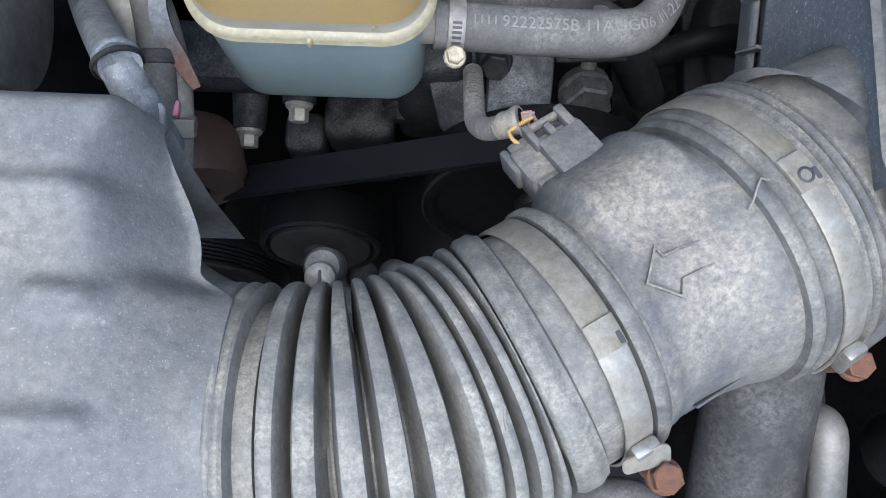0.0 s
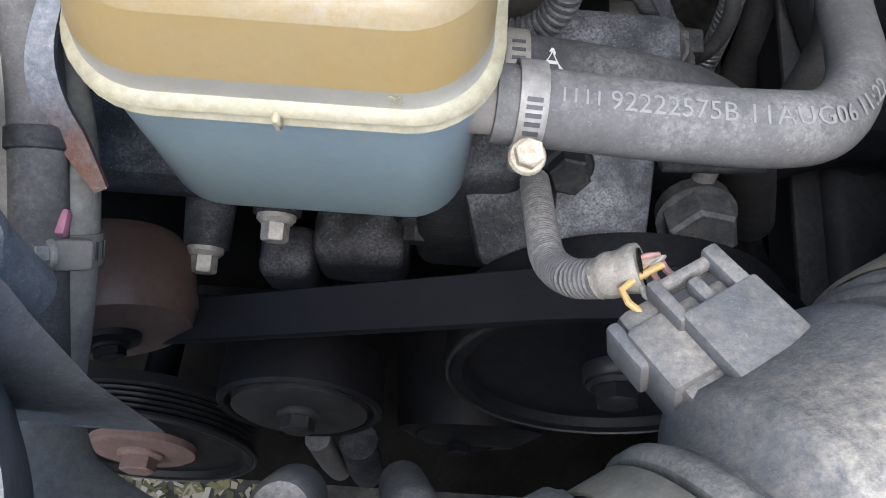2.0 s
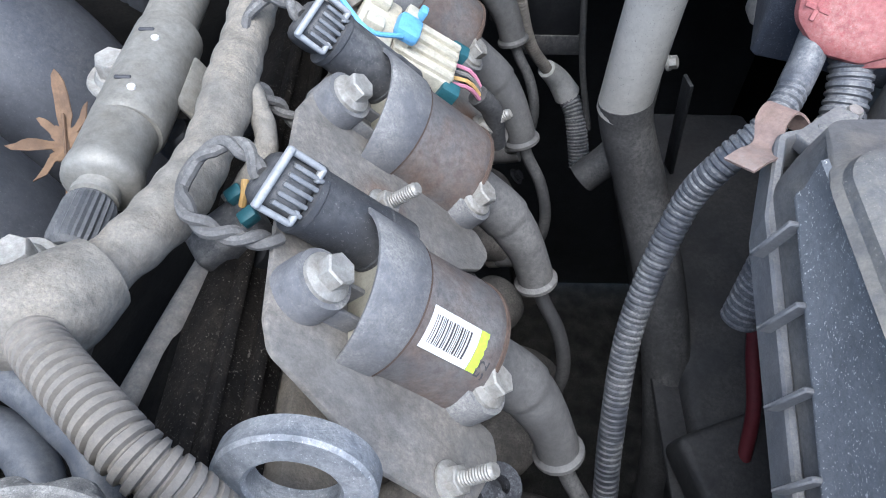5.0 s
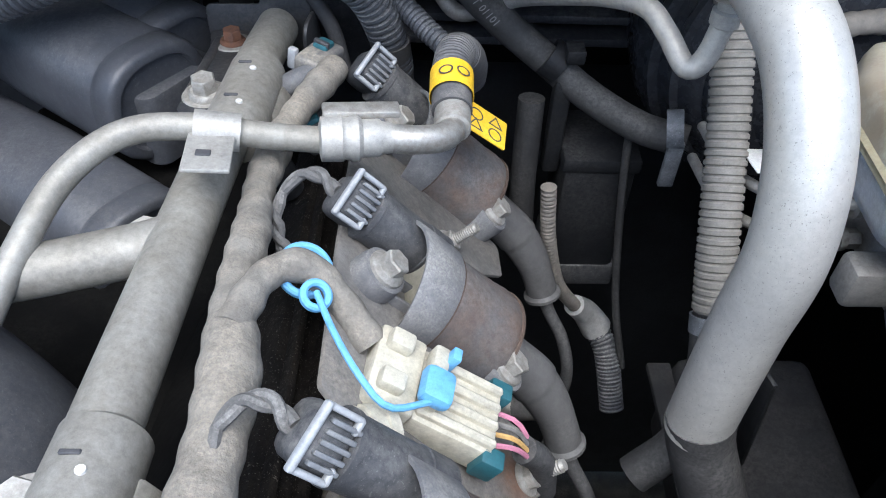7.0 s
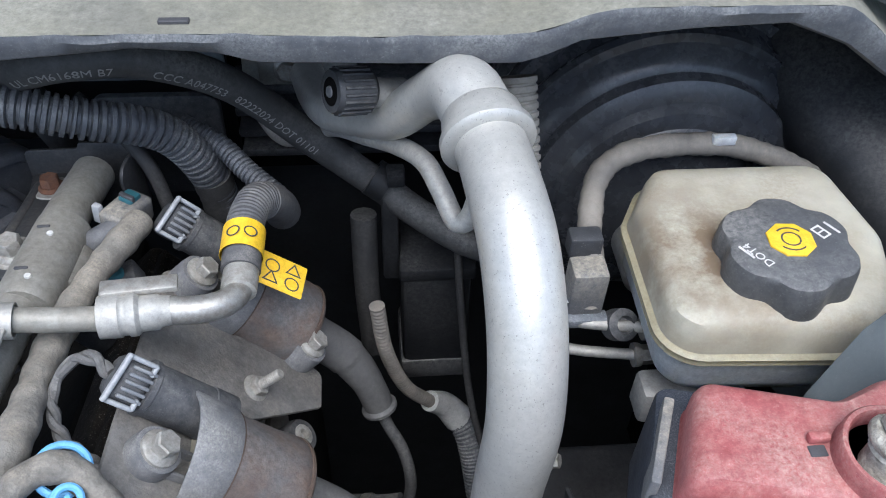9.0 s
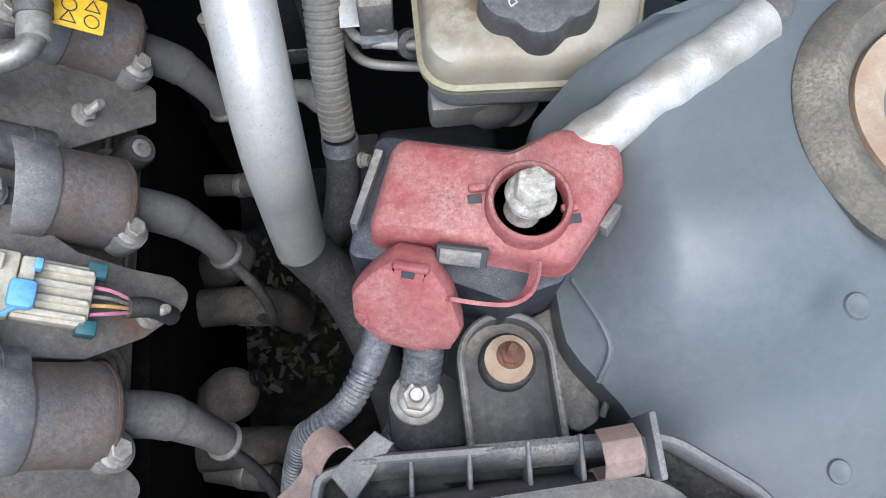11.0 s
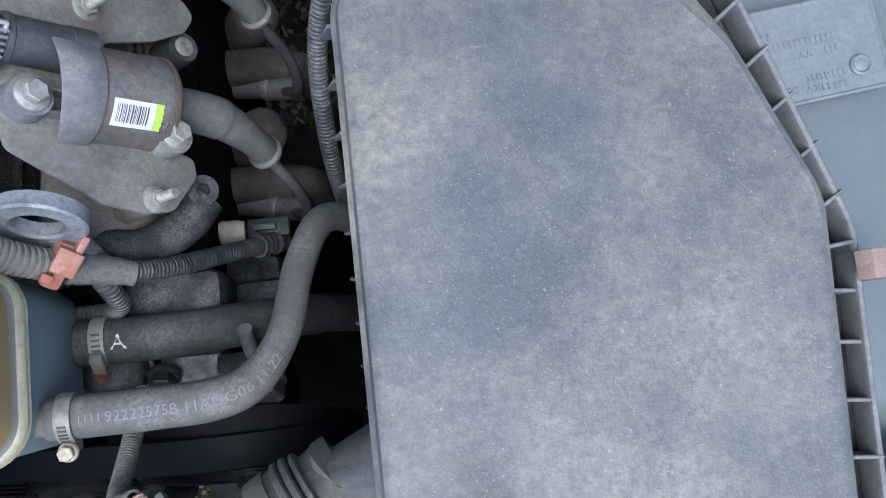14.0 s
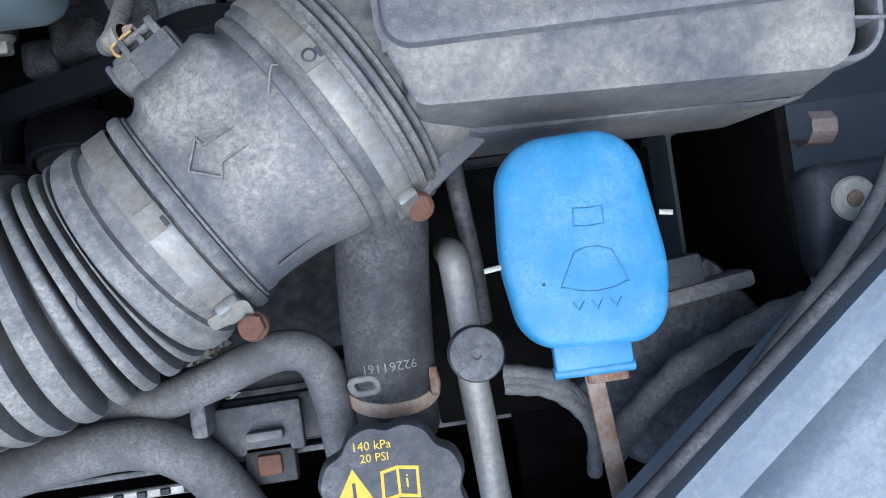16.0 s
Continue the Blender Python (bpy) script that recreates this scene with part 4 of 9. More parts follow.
def tube_ridge(pts, w, r, h=0.0008):
    """One continuous raised line along corners given as (distance, angle) on the tube."""
    line = []
    for (s0, a0), (s1, a1) in zip(pts, pts[1:]):
        line += [Vector((s0 + (s1 - s0) * i / 6, (a0 + (a1 - a0) * i / 6) * r)) for i in range(6)]
    line.append(Vector((pts[-1][0], pts[-1][1] * r)))
    bm, rows = bmesh.new(), []
    for i, p in enumerate(line):
        t0 = (p - line[i - 1]).normalized() if i else (line[1] - p).normalized()
        t1 = (line[i + 1] - p).normalized() if i < len(line) - 1 else t0
        n0 = Vector((-t0.y - t1.y, t0.x + t1.x))
        n0 = n0.normalized() if n0.length > 1e-6 else Vector((-t0.y, t0.x))
        n0 *= min(2.2, 1 / max(0.3, n0.dot(Vector((-t0.y, t0.x))))) * w / 2
        rows.append([bm.verts.new(on_tube(p.x + n0.x * k, (p.y + n0.y * k) / r, r + z)) for k, z in ((1, -0.0005), (0.8, h), (-0.8, h), (-1, -0.0005))])
    for a, b in zip(rows, rows[1:]):
        for k in range(3):
            bm.faces.new((a[k], a[k + 1], b[k + 1], b[k]))
    bmesh.ops.recalc_face_normals(bm, faces=bm.faces)
    return bm


def tube_coords(p):
    v = Vector(p) - MC
    return v.dot(AX), math.atan2(v.dot(SIDE), v.dot(UPA))


ARROW = [(0.0475, 0.110), (0.0205, 0.168), (0.0200, 0.250), (0.0090, 0.060), (0.0185, -0.135), (0.0222, -0.035), (0.0475, -0.065)]
part("arrow", tube_ridge(ARROW, 0.0010, 0.0532, 0.0007), plastic_grey, mf)
part("tie", tube([on_tube(0.0560, 0.13, 0.0605), on_tube(0.0590, 0.17, 0.0640), on_tube(0.0625, 0.22, 0.0655), on_tube(0.0655, 0.24, 0.0668), on_tube(0.0660, 0.20, 0.0672)], 0.0005, 6), conduit_tan, mf, "white nylon thread")
part("writing_strip", box((0.034, 0.004, 0.0012), bevel=0.0004, seg=1, m=basis(on_tube(0.030, -1.15, 0.0530), AX, UP.cross(AX) * -0.3 + UP)), plastic_grey, mf)
# foot and clamps
band_cream = mat("stained_clamp_band", (0.25, 0.235, 0.195), 0.6, 0.2, second=(0.20, 0.175, 0.13), amount=0.9, scale=50, dust=DUST, dust_amount=0.4, bump=0.25)
band_bright = mat("bright_clamp_band", (0.34, 0.33, 0.30), 0.5, 0.35, second=(0.22, 0.195, 0.15), amount=0.9, scale=28, bump=0.2)


def arc_band(c, r, w, a0, a1, thick=0.0013):
    """A stretch of flat band round the duct between two angles."""
    bm, rows, n = bmesh.new(), [], max(6, int(abs(a1 - a0) / 0.08))
    for k in range(n + 1):
        a = a0 + (a1 - a0) * k / n
        d = UPA * math.cos(a) + SIDE * math.sin(a)
        rows.append([bm.verts.new(c + AX * x + d * (r + h)) for x, h in ((-w, 0), (-w, thick * 0.7), (-w * 0.88, thick), (w * 0.88, thick), (w, thick * 0.7), (w, 0))])
    for a, b in zip(rows, rows[1:]):
        for k in range(6):
            bm.faces.new((a[k], a[(k + 1) % 6], b[(k + 1) % 6], b[k]))
    bm.faces.new(rows[0][::-1])
    bm.faces.new(rows[-1])
    return bm


def wide_clamp(s, r, w, split, screw, label):
    """A wide band clamp, caked with dust past its lap, with a rusty screw at its side."""
    c = thing("hose_clamp", along(s), label, "hose clamp")
    part("band", arc_band(along(s), r, w, split, split - 3.9), band_bright, c, "bare bright band")
    part("dusty_band", arc_band(along(s), r, w, split, split + 2.38), band_cream, c, "dust-caked band")
    part("lap", arc_band(along(s), r + 0.0006, w * 1.04, split - 0.06, split + 0.16, 0.0020), band_cream, c)
    part("notch", box((0.0050, 0.0020, 0.0009), bevel=0.0003, seg=1, m=basis(along(s + w * 0.75) + (UPA * math.cos(split) + SIDE * math.sin(split)) * (r + 0.0026), SIDE, AX)), ink_and_gap_black, c)
    q, a = Vector(screw), tube_coords(screw)[1]
    d = UPA * math.cos(a) + SIDE * math.sin(a)
    e = AX.cross(d)
    part("housing", box((0.015, 2 * w * 0.95, 0.006), bevel=0.0018, m=basis(along(s) + d * (r + 0.0035) - e * 0.002, e, AX)), steel_zinc, c)
    part("screw", hexhead(q - V(0.01, -0.03, 1).normalized() * 0.006, V(0.01, -0.03, 1), 0.0062, 0.0075, 1.18), rust_bolt, c, "rusty hex-headed clamp screw")
    part("screw_shank", tube([q - V(0, 0, 0.003), q - V(0, 0, 0.03)], 0.003, 10), rust_bolt, c)
    return c


DENT = tube_coords((0.314, -0.237, 0.934))[1]
upper_clamp = wide_clamp(0.0786, 0.0658, 0.0056, DENT, (0.3518, -0.3026, 0.890), "bright steel band clamp with rusty screw round the cuff")
part("dent", lathe([(0.0034, 0), (0.0034, 0.0012), (0.0024, 0.0016), (0.0020, 0.0008), (0, 0.0006)], on_tube(0.0786, DENT + 0.02, 0.0672), UPA * math.cos(DENT) + SIDE * math.sin(DENT), 18), ink_and_gap_black, upper_clamp)
lower_clamp = wide_clamp(-0.0160, 0.0540, 0.0062, tube_coords((0.245, -0.297, 0.933))[1], (0.2685, -0.3475, 0.902), "stained steel band clamp with rusty screw on the bellows")
part("flag", slab(rounded([(-0.010, -0.004, 0.003), (0.010, -0.0055, 0.002), (0.010, 0.0055, 0.004), (-0.010, 0.003, 0.002)]), -0.0006, 0.0006, 0.0002, basis((0.2600, -0.3405, 0.9035), (0.92, 0.30, -0.1), (-0.25, 0.75, 0.6))), band_cream, lower_clamp, "bent steel clamp end")

BEL = [(0.2445, -0.2877, 0.8721), (0.2260, -0.2990, 0.8715), (0.2070, -0.3095, 0.8705), (0.1870, -0.3193, 0.8740), (0.1680, -0.3268, 0.8790), (0.1465, -0.3313, 0.8815), (0.1250, -0.3325, 0.8810), (0.1000, -0.3330, 0.8790), (0.06, -0.334, 0.876)]


def bellows_r(s, whole):
    if s < 0.010:
        return 0.0515
    if s < 0.024:
        return 0.0532
    if s < 0.0380:
        return 0.0562 + 0.0022 * smooth01((s - 0.024) / 0.004) - 0.0020 * smooth01((s - 0.034) / 0.004)
    if s < 0.1343:
        x = ((s - 0.0383) / 0.0107) % 1.0
        w = math.sin(math.pi * x)
        return 0.0360 + 0.0195 * smooth01((w - 0.22) / 0.48) + 0.0025 * w
    if s < 0.1405:
        return 0.0500
    if s < 0.1535:
        return 0.0570 + 0.0010 * math.cos((s - 0.1405) / 0.0065 * 2 * math.pi)
    return 0.052


bel = thing("intake_bellows", (0.17, -0.32, 0.872), "dusty corrugated rubber intake bellows", "intake duct")
corr_mat = mat("dusty_corrugation_rubber", (0.19, 0.186, 0.176), 0.55, second=(0.12, 0.118, 0.113), amount=0.7, scale=45, dust=(0.40, 0.375, 0.31), dust_amount=0.7, dust_scale=30, speck=PALE, speck_amount=0.5, bump=0.3, bump_scale=1000, grain=0.24)
part("corrugations", tube(BEL, 0.05, 72, 0.00075, bellows_r, caps=False), corr_mat, bel)
part("twig", tube([(0.1985, -0.3155, 0.9290), (0.2015, -0.3200, 0.9295), (0.2040, -0.3225, 0.9290), (0.2035, -0.3275, 0.9290), (0.2048, -0.3300, 0.9285)], 0.0007, 6), conduit_tan, bel, "scrap of pale thread")

# meter's electrical plug and lead
wire_pink = mat("faded_pink_wire", (0.38, 0.22, 0.19), 0.6, bump=0.05)
cn = thing("meter_plug", (0.235, -0.21, 0.868), "dusty grey electrical plug on the air flow meter", "electrical plug")
CM = basis((0.2350, -0.2206, 0.8705), (0.845, 0.535, 0.0), (-0.34, 0.83, -0.42))
part("socket", box((0.033, 0.026, 0.020), (0.002, -0.012, -0.003), 0.0015, m=CM), plastic_grey, cn)
part("plug_body", box((0.036, 0.020, 0.018), (0.001, 0.007, 0.0), 0.002, m=CM), plastic_grey, cn)
part("plug_head", box((0.031, 0.010, 0.016), (0.0, 0.0185, -0.001), 0.003, m=CM), plastic_grey, cn)
part("latch", box((0.022, 0.021, 0.006), (0.006, 0.0005, 0.011), 0.0012, m=CM), plastic_grey, cn)
part("latch_rail", box((0.0035, 0.014, 0.006), (-0.0045, 0.0160, 0.0105), 0.0010, m=CM), plastic_grey, cn)
part("latch_rail", box((0.0045, 0.015, 0.006), (0.0135, 0.0165, 0.0105), 0.0010, m=CM), plastic_grey, cn)
part("latch_rail", box((0.0035, 0.010, 0.0055), (0.0045, 0.0135, 0.0100), 0.0008, m=CM), plastic_grey, cn)
part("latch_bridge", box((0.020, 0.0030, 0.0040), (0.0045, 0.0215, 0.0100), 0.0010, m=CM), plastic_grey, cn)
part("latch_gap", box((0.015, 0.010, 0.002), (0.0045, 0.0145, 0.0074), 0.0003, 1, m=CM), ink_and_gap_black, cn)
part("side_wing", box((0.004, 0.015, 0.013), (-0.0175, 0.014, 0.001), 0.0015, m=CM), plastic_grey, cn)
for k, mm in enumerate((copper, conduit_tan, wire_pink, wire_pink)):
    part("wire", tube([CM @ V(-0.009 + 0.0055 * k, 0.020, 0.006 - 0.001 * k), CM @ V(-0.010 + 0.0050 * k, 0.0275, 0.0085 - 0.0015 * k), (0.2235 - 0.001 * k, -0.1935 + 0.0012 * k, 0.8665 - 0.0008 * k), (0.2180, -0.1950 + 0.0009 * k, 0.8640), (0.2110, -0.1957 + 0.0006 * k, 0.8595)], 0.0010, 8), mm, cn)
ld = thing("meter_lead", (0.19, -0.19, 0.86), "dusty corrugated conduit to the air flow meter plug", "cable conduit")
LEAD = [(0.2165, -0.194, 0.863), (0.209, -0.1965, 0.857), (0.2025, -0.193, 0.844), (0.1995, -0.182, 0.824), (0.1995, -0.165, 0.807), (0.2, -0.14, 0.785)]
part("conduit", tube(LEAD[1:], 0.0055, 18, 0.0006, lambda s, w: 0.0057 - 0.0006 * ((s / 0.0019) % 1 > 0.6)), rubber_grey, ld)
part("tape_end", tube([(0.2175, -0.1945, 0.8635), (0.2125, -0.1955, 0.860), (0.2080, -0.1963, 0.8555)], 0.0062, 18, 0.001, lambda s, w: 0.0066 - 0.0005 * smooth01(s / w) + 0.0003 * math.sin(s * 900)), tape, ld, "frayed tan tape end")
part("tape_mouth", lathe([(0.0052, 0.0), (0.0050, 0.0003), (0, 0.0003)], (0.2175, -0.1945, 0.8636), (0.9, 0.15, 0.4), 16), void, ld)

# ---- intake box ahead of the throttle ----
ib = thing("intake_resonator", (0.0, -0.3, 0.9), "weathered grey plastic intake resonator with moulded ribs", "intake resonator")


def resonator_shell():
    """Moulded top with soft ribs, a chamfered end and a throat that runs out to the spout."""
    ys = [(-0.2400, 0.14), (-0.2310, 0.060), (-0.2215, 0.030), (-0.2168, 0.016), (-0.2161, 0.010), (-0.2172, 0.005), (-0.2205, 0.001)] + [(-0.2205 - 0.0022 * k, 0.0) for k in range(1, 110)]
    bm = bmesh.new()
    rows = []
    for y, drop in ys:
        f = smooth01((-0.275 - y) / 0.012) * smooth01((y + 0.392) / 0.008)
        xe = 0.0715 + 0.0190 * smooth01((-0.214 - y) / 0.056) + 0.0150 * f
        h = 1 - ((y + 0.332) / 0.0605) ** 2
        ze = 0.908 + f * (0.879 + 0.0580 * math.sqrt(max(0.0, h)) - 0.908)
        w = 0.007 + 0.025 * smooth01((-0.215 - y) / 0.035) + 0.018 * f
        shelf = (0.12 * smooth01((-0.222 - y) / 0.03)) * w
        row = []
        for k in range(81):
            u = k / 80
            if u > 0.9:
                g = (u - 0.9) / 0.1
                row.append(bm.verts.new(V(xe - (0.034 - 0.028 * f) * g + 0.001, y, max(0.79, ze - drop - 0.085 * g))))
                continue
            x = -0.16 + (xe + 0.16) * (1 - (1 - u / 0.9) ** 1.5)
            g = max(0.0, min(1.0, 1 - (xe - shelf - x) / (w - shelf)))
            z = 0.944 - (0.944 - ze) * (g * g * (2.2 - 1.2 * g))
            for yr, x0, x1, hr, wr in ((-0.2525, -0.5, 0.066, 0.0042, 0.0046), (-0.2890, 0.042, 0.068, 0.0056, 0.0050), (-0.330, -0.5, 0.068, 0.0040, 0.0046)):
                z += hr * math.exp(-abs((y - yr) / wr) ** 2.6) * smooth01((x1 + 0.002 - x) / 0.006) * smooth01((x - x0 + 0.002) / 0.006)
            row.append(bm.verts.new(V(x, y, max(0.79, z - drop + 0.0005 * math.sin(x * 61 + y * 83)))))
        rows.append(row)
    for a, b in zip(rows, rows[1:]):
        for k in range(80):
            bm.faces.new((a[k], a[k + 1], b[k + 1], b[k]))
    return bm


res_mat = mat("sun_faded_resonator_plastic", (0.150, 0.153, 0.156), 0.6, second=(0.112, 0.116, 0.122), amount=0.7, scale=16, dust=(0.33, 0.31, 0.265), dust_amount=0.6, dust_scale=14, fine=(0.2, 0.7), speck=(0.5, 0.5, 0.48), speck_amount=0.9, bump=0.25, bump_scale=700)
part("shell", resonator_shell(), res_mat, ib, smooth=60)
part("spout", lathe([(0.0565, -0.03), (0.0580, -0.002), (0.0580, 0.004), (0.055, 0.006), (0.05, 0.007)], (0.0985, -0.333, 0.879), (1, 0, 0), 64), res_mat, ib)
part("badge_edge", box((0.05, 0.06, 0.003), (-0.014, -0.285, 0.9455), 0.0012), steel_zinc, ib, "bright metal label plate")

# ---- power steering reservoir ----
ps = thing("steering_fluid_reservoir", (0.125, -0.12, 0.79), "yellowed and bluish translucent steering fluid reservoir with black cap", "fluid reservoir")
R0 = rounded([(0.0685, -0.168, 0.024), (0.1755, -0.168, 0.022), (0.1755, -0.072, 0.022), (0.0685, -0.072, 0.024)], 8)
part("lower_shell", stack([(inset(R0, 0.014), 0.7980), (inset(R0, 0.0075), 0.7988), (inset(R0, 0.0046), 0.8015), (inset(R0, 0.0028), 0.8070), (inset(R0, 0.0016), 0.870), (inset(R0, 0.002), 0.882)]), blue_res, ps, "milky bluish lower half")
part("seam", stack([(inset(R0, 0.0015), 0.8795), (inset(R0, -0.0016), 0.8805), (inset(R0, -0.0022), 0.8818), (inset(R0, -0.0010), 0.8832), (inset(R0, -0.0010), 0.8845), (inset(R0, -0.0022), 0.8858), (inset(R0, -0.0012), 0.8875), (inset(R0, 0.0015), 0.8885)]), seam_res, ps, "pale welded seam")


def shoulder_z(dz):
    return lambda p: 0.9185 + dz + 0.001 * smooth01((-0.135 - p.y) / 0.03)


def shell_at(f):
    """The upper half's outline: f goes from its foot (0) to its shoulder (1)."""
    return rounded([(0.0692 + 0.0048 * f, -0.1668 + 0.0062 * f, 0.024), (0.1742 - 0.0012 * f, -0.1668 + 0.0062 * f, 0.022), (0.1742 - 0.0012 * f, -0.0730, 0.022), (0.0692 + 0.0048 * f, -0.0730, 0.024)], 8)


part("clear_band", stack([(inset(R0, 0.0002), 0.8870), (inset(R0, 0.0010), 0.8882), (shell_at(0.0), 0.8892), (shell_at(0.12), 0.8945)], caps=(False, False)), clear_res, ps, "cloudy clear band above the seam")
amber = mat("amber_reservoir_wall", (0.330, 0.228, 0.085), 0.38, second=(0.34, 0.255, 0.125), amount=0.7, scale=18, dust=(0.33, 0.28, 0.19), dust_amount=0.35, dust_scale=30, sss=0.3, bump=0.06, grain=0.05)
part("upper_wall", stack([(shell_at(0.12), 0.8945), (shell_at(0.4), 0.9020), (shell_at(0.70), 0.9095), (inset(shell_at(0.82), 0.0002), shoulder_z(-0.0062))], caps=(False, False)), amber, ps, "amber fluid-stained wall")
part("upper_shell", stack([(inset(shell_at(0.82), 0.0002), shoulder_z(-0.0062)), (inset(shell_at(0.9), 0.0008), shoulder_z(-0.0044)), (inset(shell_at(1.0), 0.0014), shoulder_z(-0.0029)), (inset(shell_at(1.0), 0.0030), shoulder_z(-0.0014)), (inset(shell_at(1.0), 0.0055), shoulder_z(-0.0003)), (inset(shell_at(1.0), 0.0090), shoulder_z(0.0005)), (inset(shell_at(1.0), 0.0140), shoulder_z(0.0010)), (inset(shell_at(1.0), 0.030), shoulder_z(0.0014))], caps=(False, True)), yellow_res, ps, "yellowed dusty top")
for k, (a, b) in enumerate((((-0.0016, 0.0016), (0.0014, -0.0018)), ((0.0012, 0.0014), (-0.0012, -0.0018)))):
    part("scratch", box((0.0046, 0.0010, 0.0004), bevel=0.0001, seg=1, m=basis((0.1515, -0.1669, 0.8925), (b[0] - a[0], 0.0, b[1] - a[1]), (0, -1, 0.05)) @ pose(0, 0, 0, 90)), seam_res, ps, "pale scratch", 0)
for x, y, w_ in ((0.1310, -0.1545, 0.006), (0.1362, -0.1538, 0.005)):
    part("score", box((w_, 0.0004, 0.0003), bevel=0.0001, seg=1, m=pose(x, y, shoulder_z(0.0006)(V(x, y)) - 0.0002, 0, 0, 9)), rust_bolt, ps, "dark score mark", 0)
part("moulding_nub", box((0.0022, 0.003, 0.0055), (0.123, -0.1705, 0.8845), 0.0006, 1), seam_res, ps)
part("spout", lathe([(0.009, 0.0), (0.009, 0.022), (0.0075, 0.022), (0.0075, 0)], (0.166, -0.1485, 0.8605), (1, 0, 0), 24), conduit_dusty, ps)
part("spout", lathe([(0.010, 0.0), (0.010, 0.026), (0.0085, 0.026), (0.0085, 0)], (0.168, -0.1085, 0.8105), (1, 0, 0), 24), blue_res, ps)
CAPC = V(0.1425, -0.1050, 0.9215)


def cap_outline(r, depth=0.0, n=14):
    out = []
    for k in range(n * 8):
        t = 2 * math.pi * k / (n * 8)
        out.append(Vector((math.cos(t), math.sin(t))) * (r - depth * (0.5 - 0.5 * math.cos(t * n)) ** 1.6))
    return out


capm = basis(CAPC, (1, 0, 0), (0, 1, -0.0))
part("neck", lathe([(0.0345, -0.006), (0.0345, 0.008), (0.033, 0.011), (0, 0.011)], CAPC, (0, 0, 1), 40), yellow_res, ps)
cap = part("cap", stack([(cap_outline(0.0340, 0.0024), 0.0085), (cap_outline(0.0366, 0.0036), 0.0092), (cap_outline(0.0370, 0.0038), 0.0135), (cap_outline(0.0364, 0.0028), 0.0170), (cap_outline(0.0338, 0.0003), 0.0192), (cap_outline(0.0328), 0.0198), (cap_outline(0.0316), 0.0190), (cap_outline(0.03), 0.0192), (cap_outline(0.01), 0.0196)], m=capm), cap_mat, ps, "dusty black scalloped cap", 30)
part("ridge", lathe([(0.0132, 0.0192), (0.0132, 0.0198), (0.0124, 0.0198), (0.0124, 0.0192), (0.0132, 0.0192)], CAPC + V(-0.008, 0.004, 0.0002), (0, 0, 1), 40), cap_mat, cap)
part("vent_hole", lathe([(0.0011, 0.0196), (0.0011, 0.0200), (0, 0.0200)], CAPC + V(0.0, 0.0, 0), (0, 0, 1), 12), ink_and_gap_black, cap)
for a, b in (((-0.010, -0.003), (0.006, 0.009)), ((0.0, -0.014), (0.010, -0.010)), ((0.004, -0.004), (0.016, 0.001)), ((-0.006, -0.012), (-0.002, -0.010))):
    d = Vector((b[0] - a[0], b[1] - a[1], 0))
    part("moulded_mark", box((d.length, 0.0015, 0.0016), bevel=0.0004, seg=1, m=basis(CAPC + V((a[0] + b[0]) / 2, (a[1] + b[1]) / 2, 0.0198), d, (-d.y, d.x, 0))), cap_mat, cap)

# ---- steering hoses ----
H1 = [(0.1768, -0.1486, 0.8607), (0.2242, -0.149, 0.8578), (0.2600, -0.1477, 0.8555), (0.2800, -0.1395, 0.8485), (0.2955, -0.1165, 0.8385), (0.3045, -0.0786, 0.8205), (0.3155, -0.0510, 0.800), (0.328, -0.043, 0.778), (0.34, -0.046, 0.745), (0.345, -0.05, 0.70)]
hz = thing("steering_return_hose", (0.24, -0.148, 0.856), "dusty black rubber steering hose with worn white print", "hose")
part("hose", tube(H1, 0.0116, 28, 0.003, lambda s, w: 0.0113 - 0.0021 * smooth01((s - 0.085) / 0.05) + 0.00007 * math.sin(s * 180)), rubber_grey, hz)
part("print", wrapped_text("92222575B 11AUG06 11:22", 0.0078, H1, 0.01145, 0.0305, -7, space=1.02), print_faint, hz, "worn white part number and date")
part("print_bar", wrapped_text("I I I I", 0.0060, H1, 0.01145, 0.0175, -7), print_faint, hz)
hose_clamp("hose_clamp", (0.1865, -0.1487, 0.8602), (1, -0.01, -0.06), 0.0117, 0.0078, (0.02, -0.985, -0.17), cream_bolt, mat("dull_band_steel", (0.27, 0.26, 0.24), 0.55, 0.3, second=(0.19, 0.175, 0.155), amount=0.8, scale=150, bump=0.15), "dull worm clamp with pale oxidised screw on the steering hose", True)
H2 = [(0.174, -0.1085, 0.8105), (0.205, -0.1090, 0.8090), (0.235, -0.1085, 0.8030), (0.262, -0.1060, 0.7900), (0.286, -0.103, 0.764), (0.308, -0.100, 0.722), (0.335, -0.1, 0.66)]
h2 = thing("steering_feed_hose", (0.22, -0.108, 0.816), "dusty black rubber steering feed hose with white letter", "hose")
part("hose", tube(H2, 0.0135, 28, 0.003), rubber, h2)
part("letter", wrapped_text("A", 0.0125, H2, 0.0136, 0.0205, -8), print_white, h2, "white painted letter")
hose_clamp("hose_clamp", (0.1870, -0.1087, 0.8098), (1, 0, -0.05), 0.0138, 0.0085, (0.0, -0.74, 0.66), rust_bolt, band_cream, "stained worm clamp on the steering feed hose")

# ---- right bank: valve cover, coil brackets, ignition coils ----
A45 = V(1, 0, -1).normalized()
N45 = V(1, 0, 1).normalized()
SLOPE = (0.803 - 0.85) / 0.341


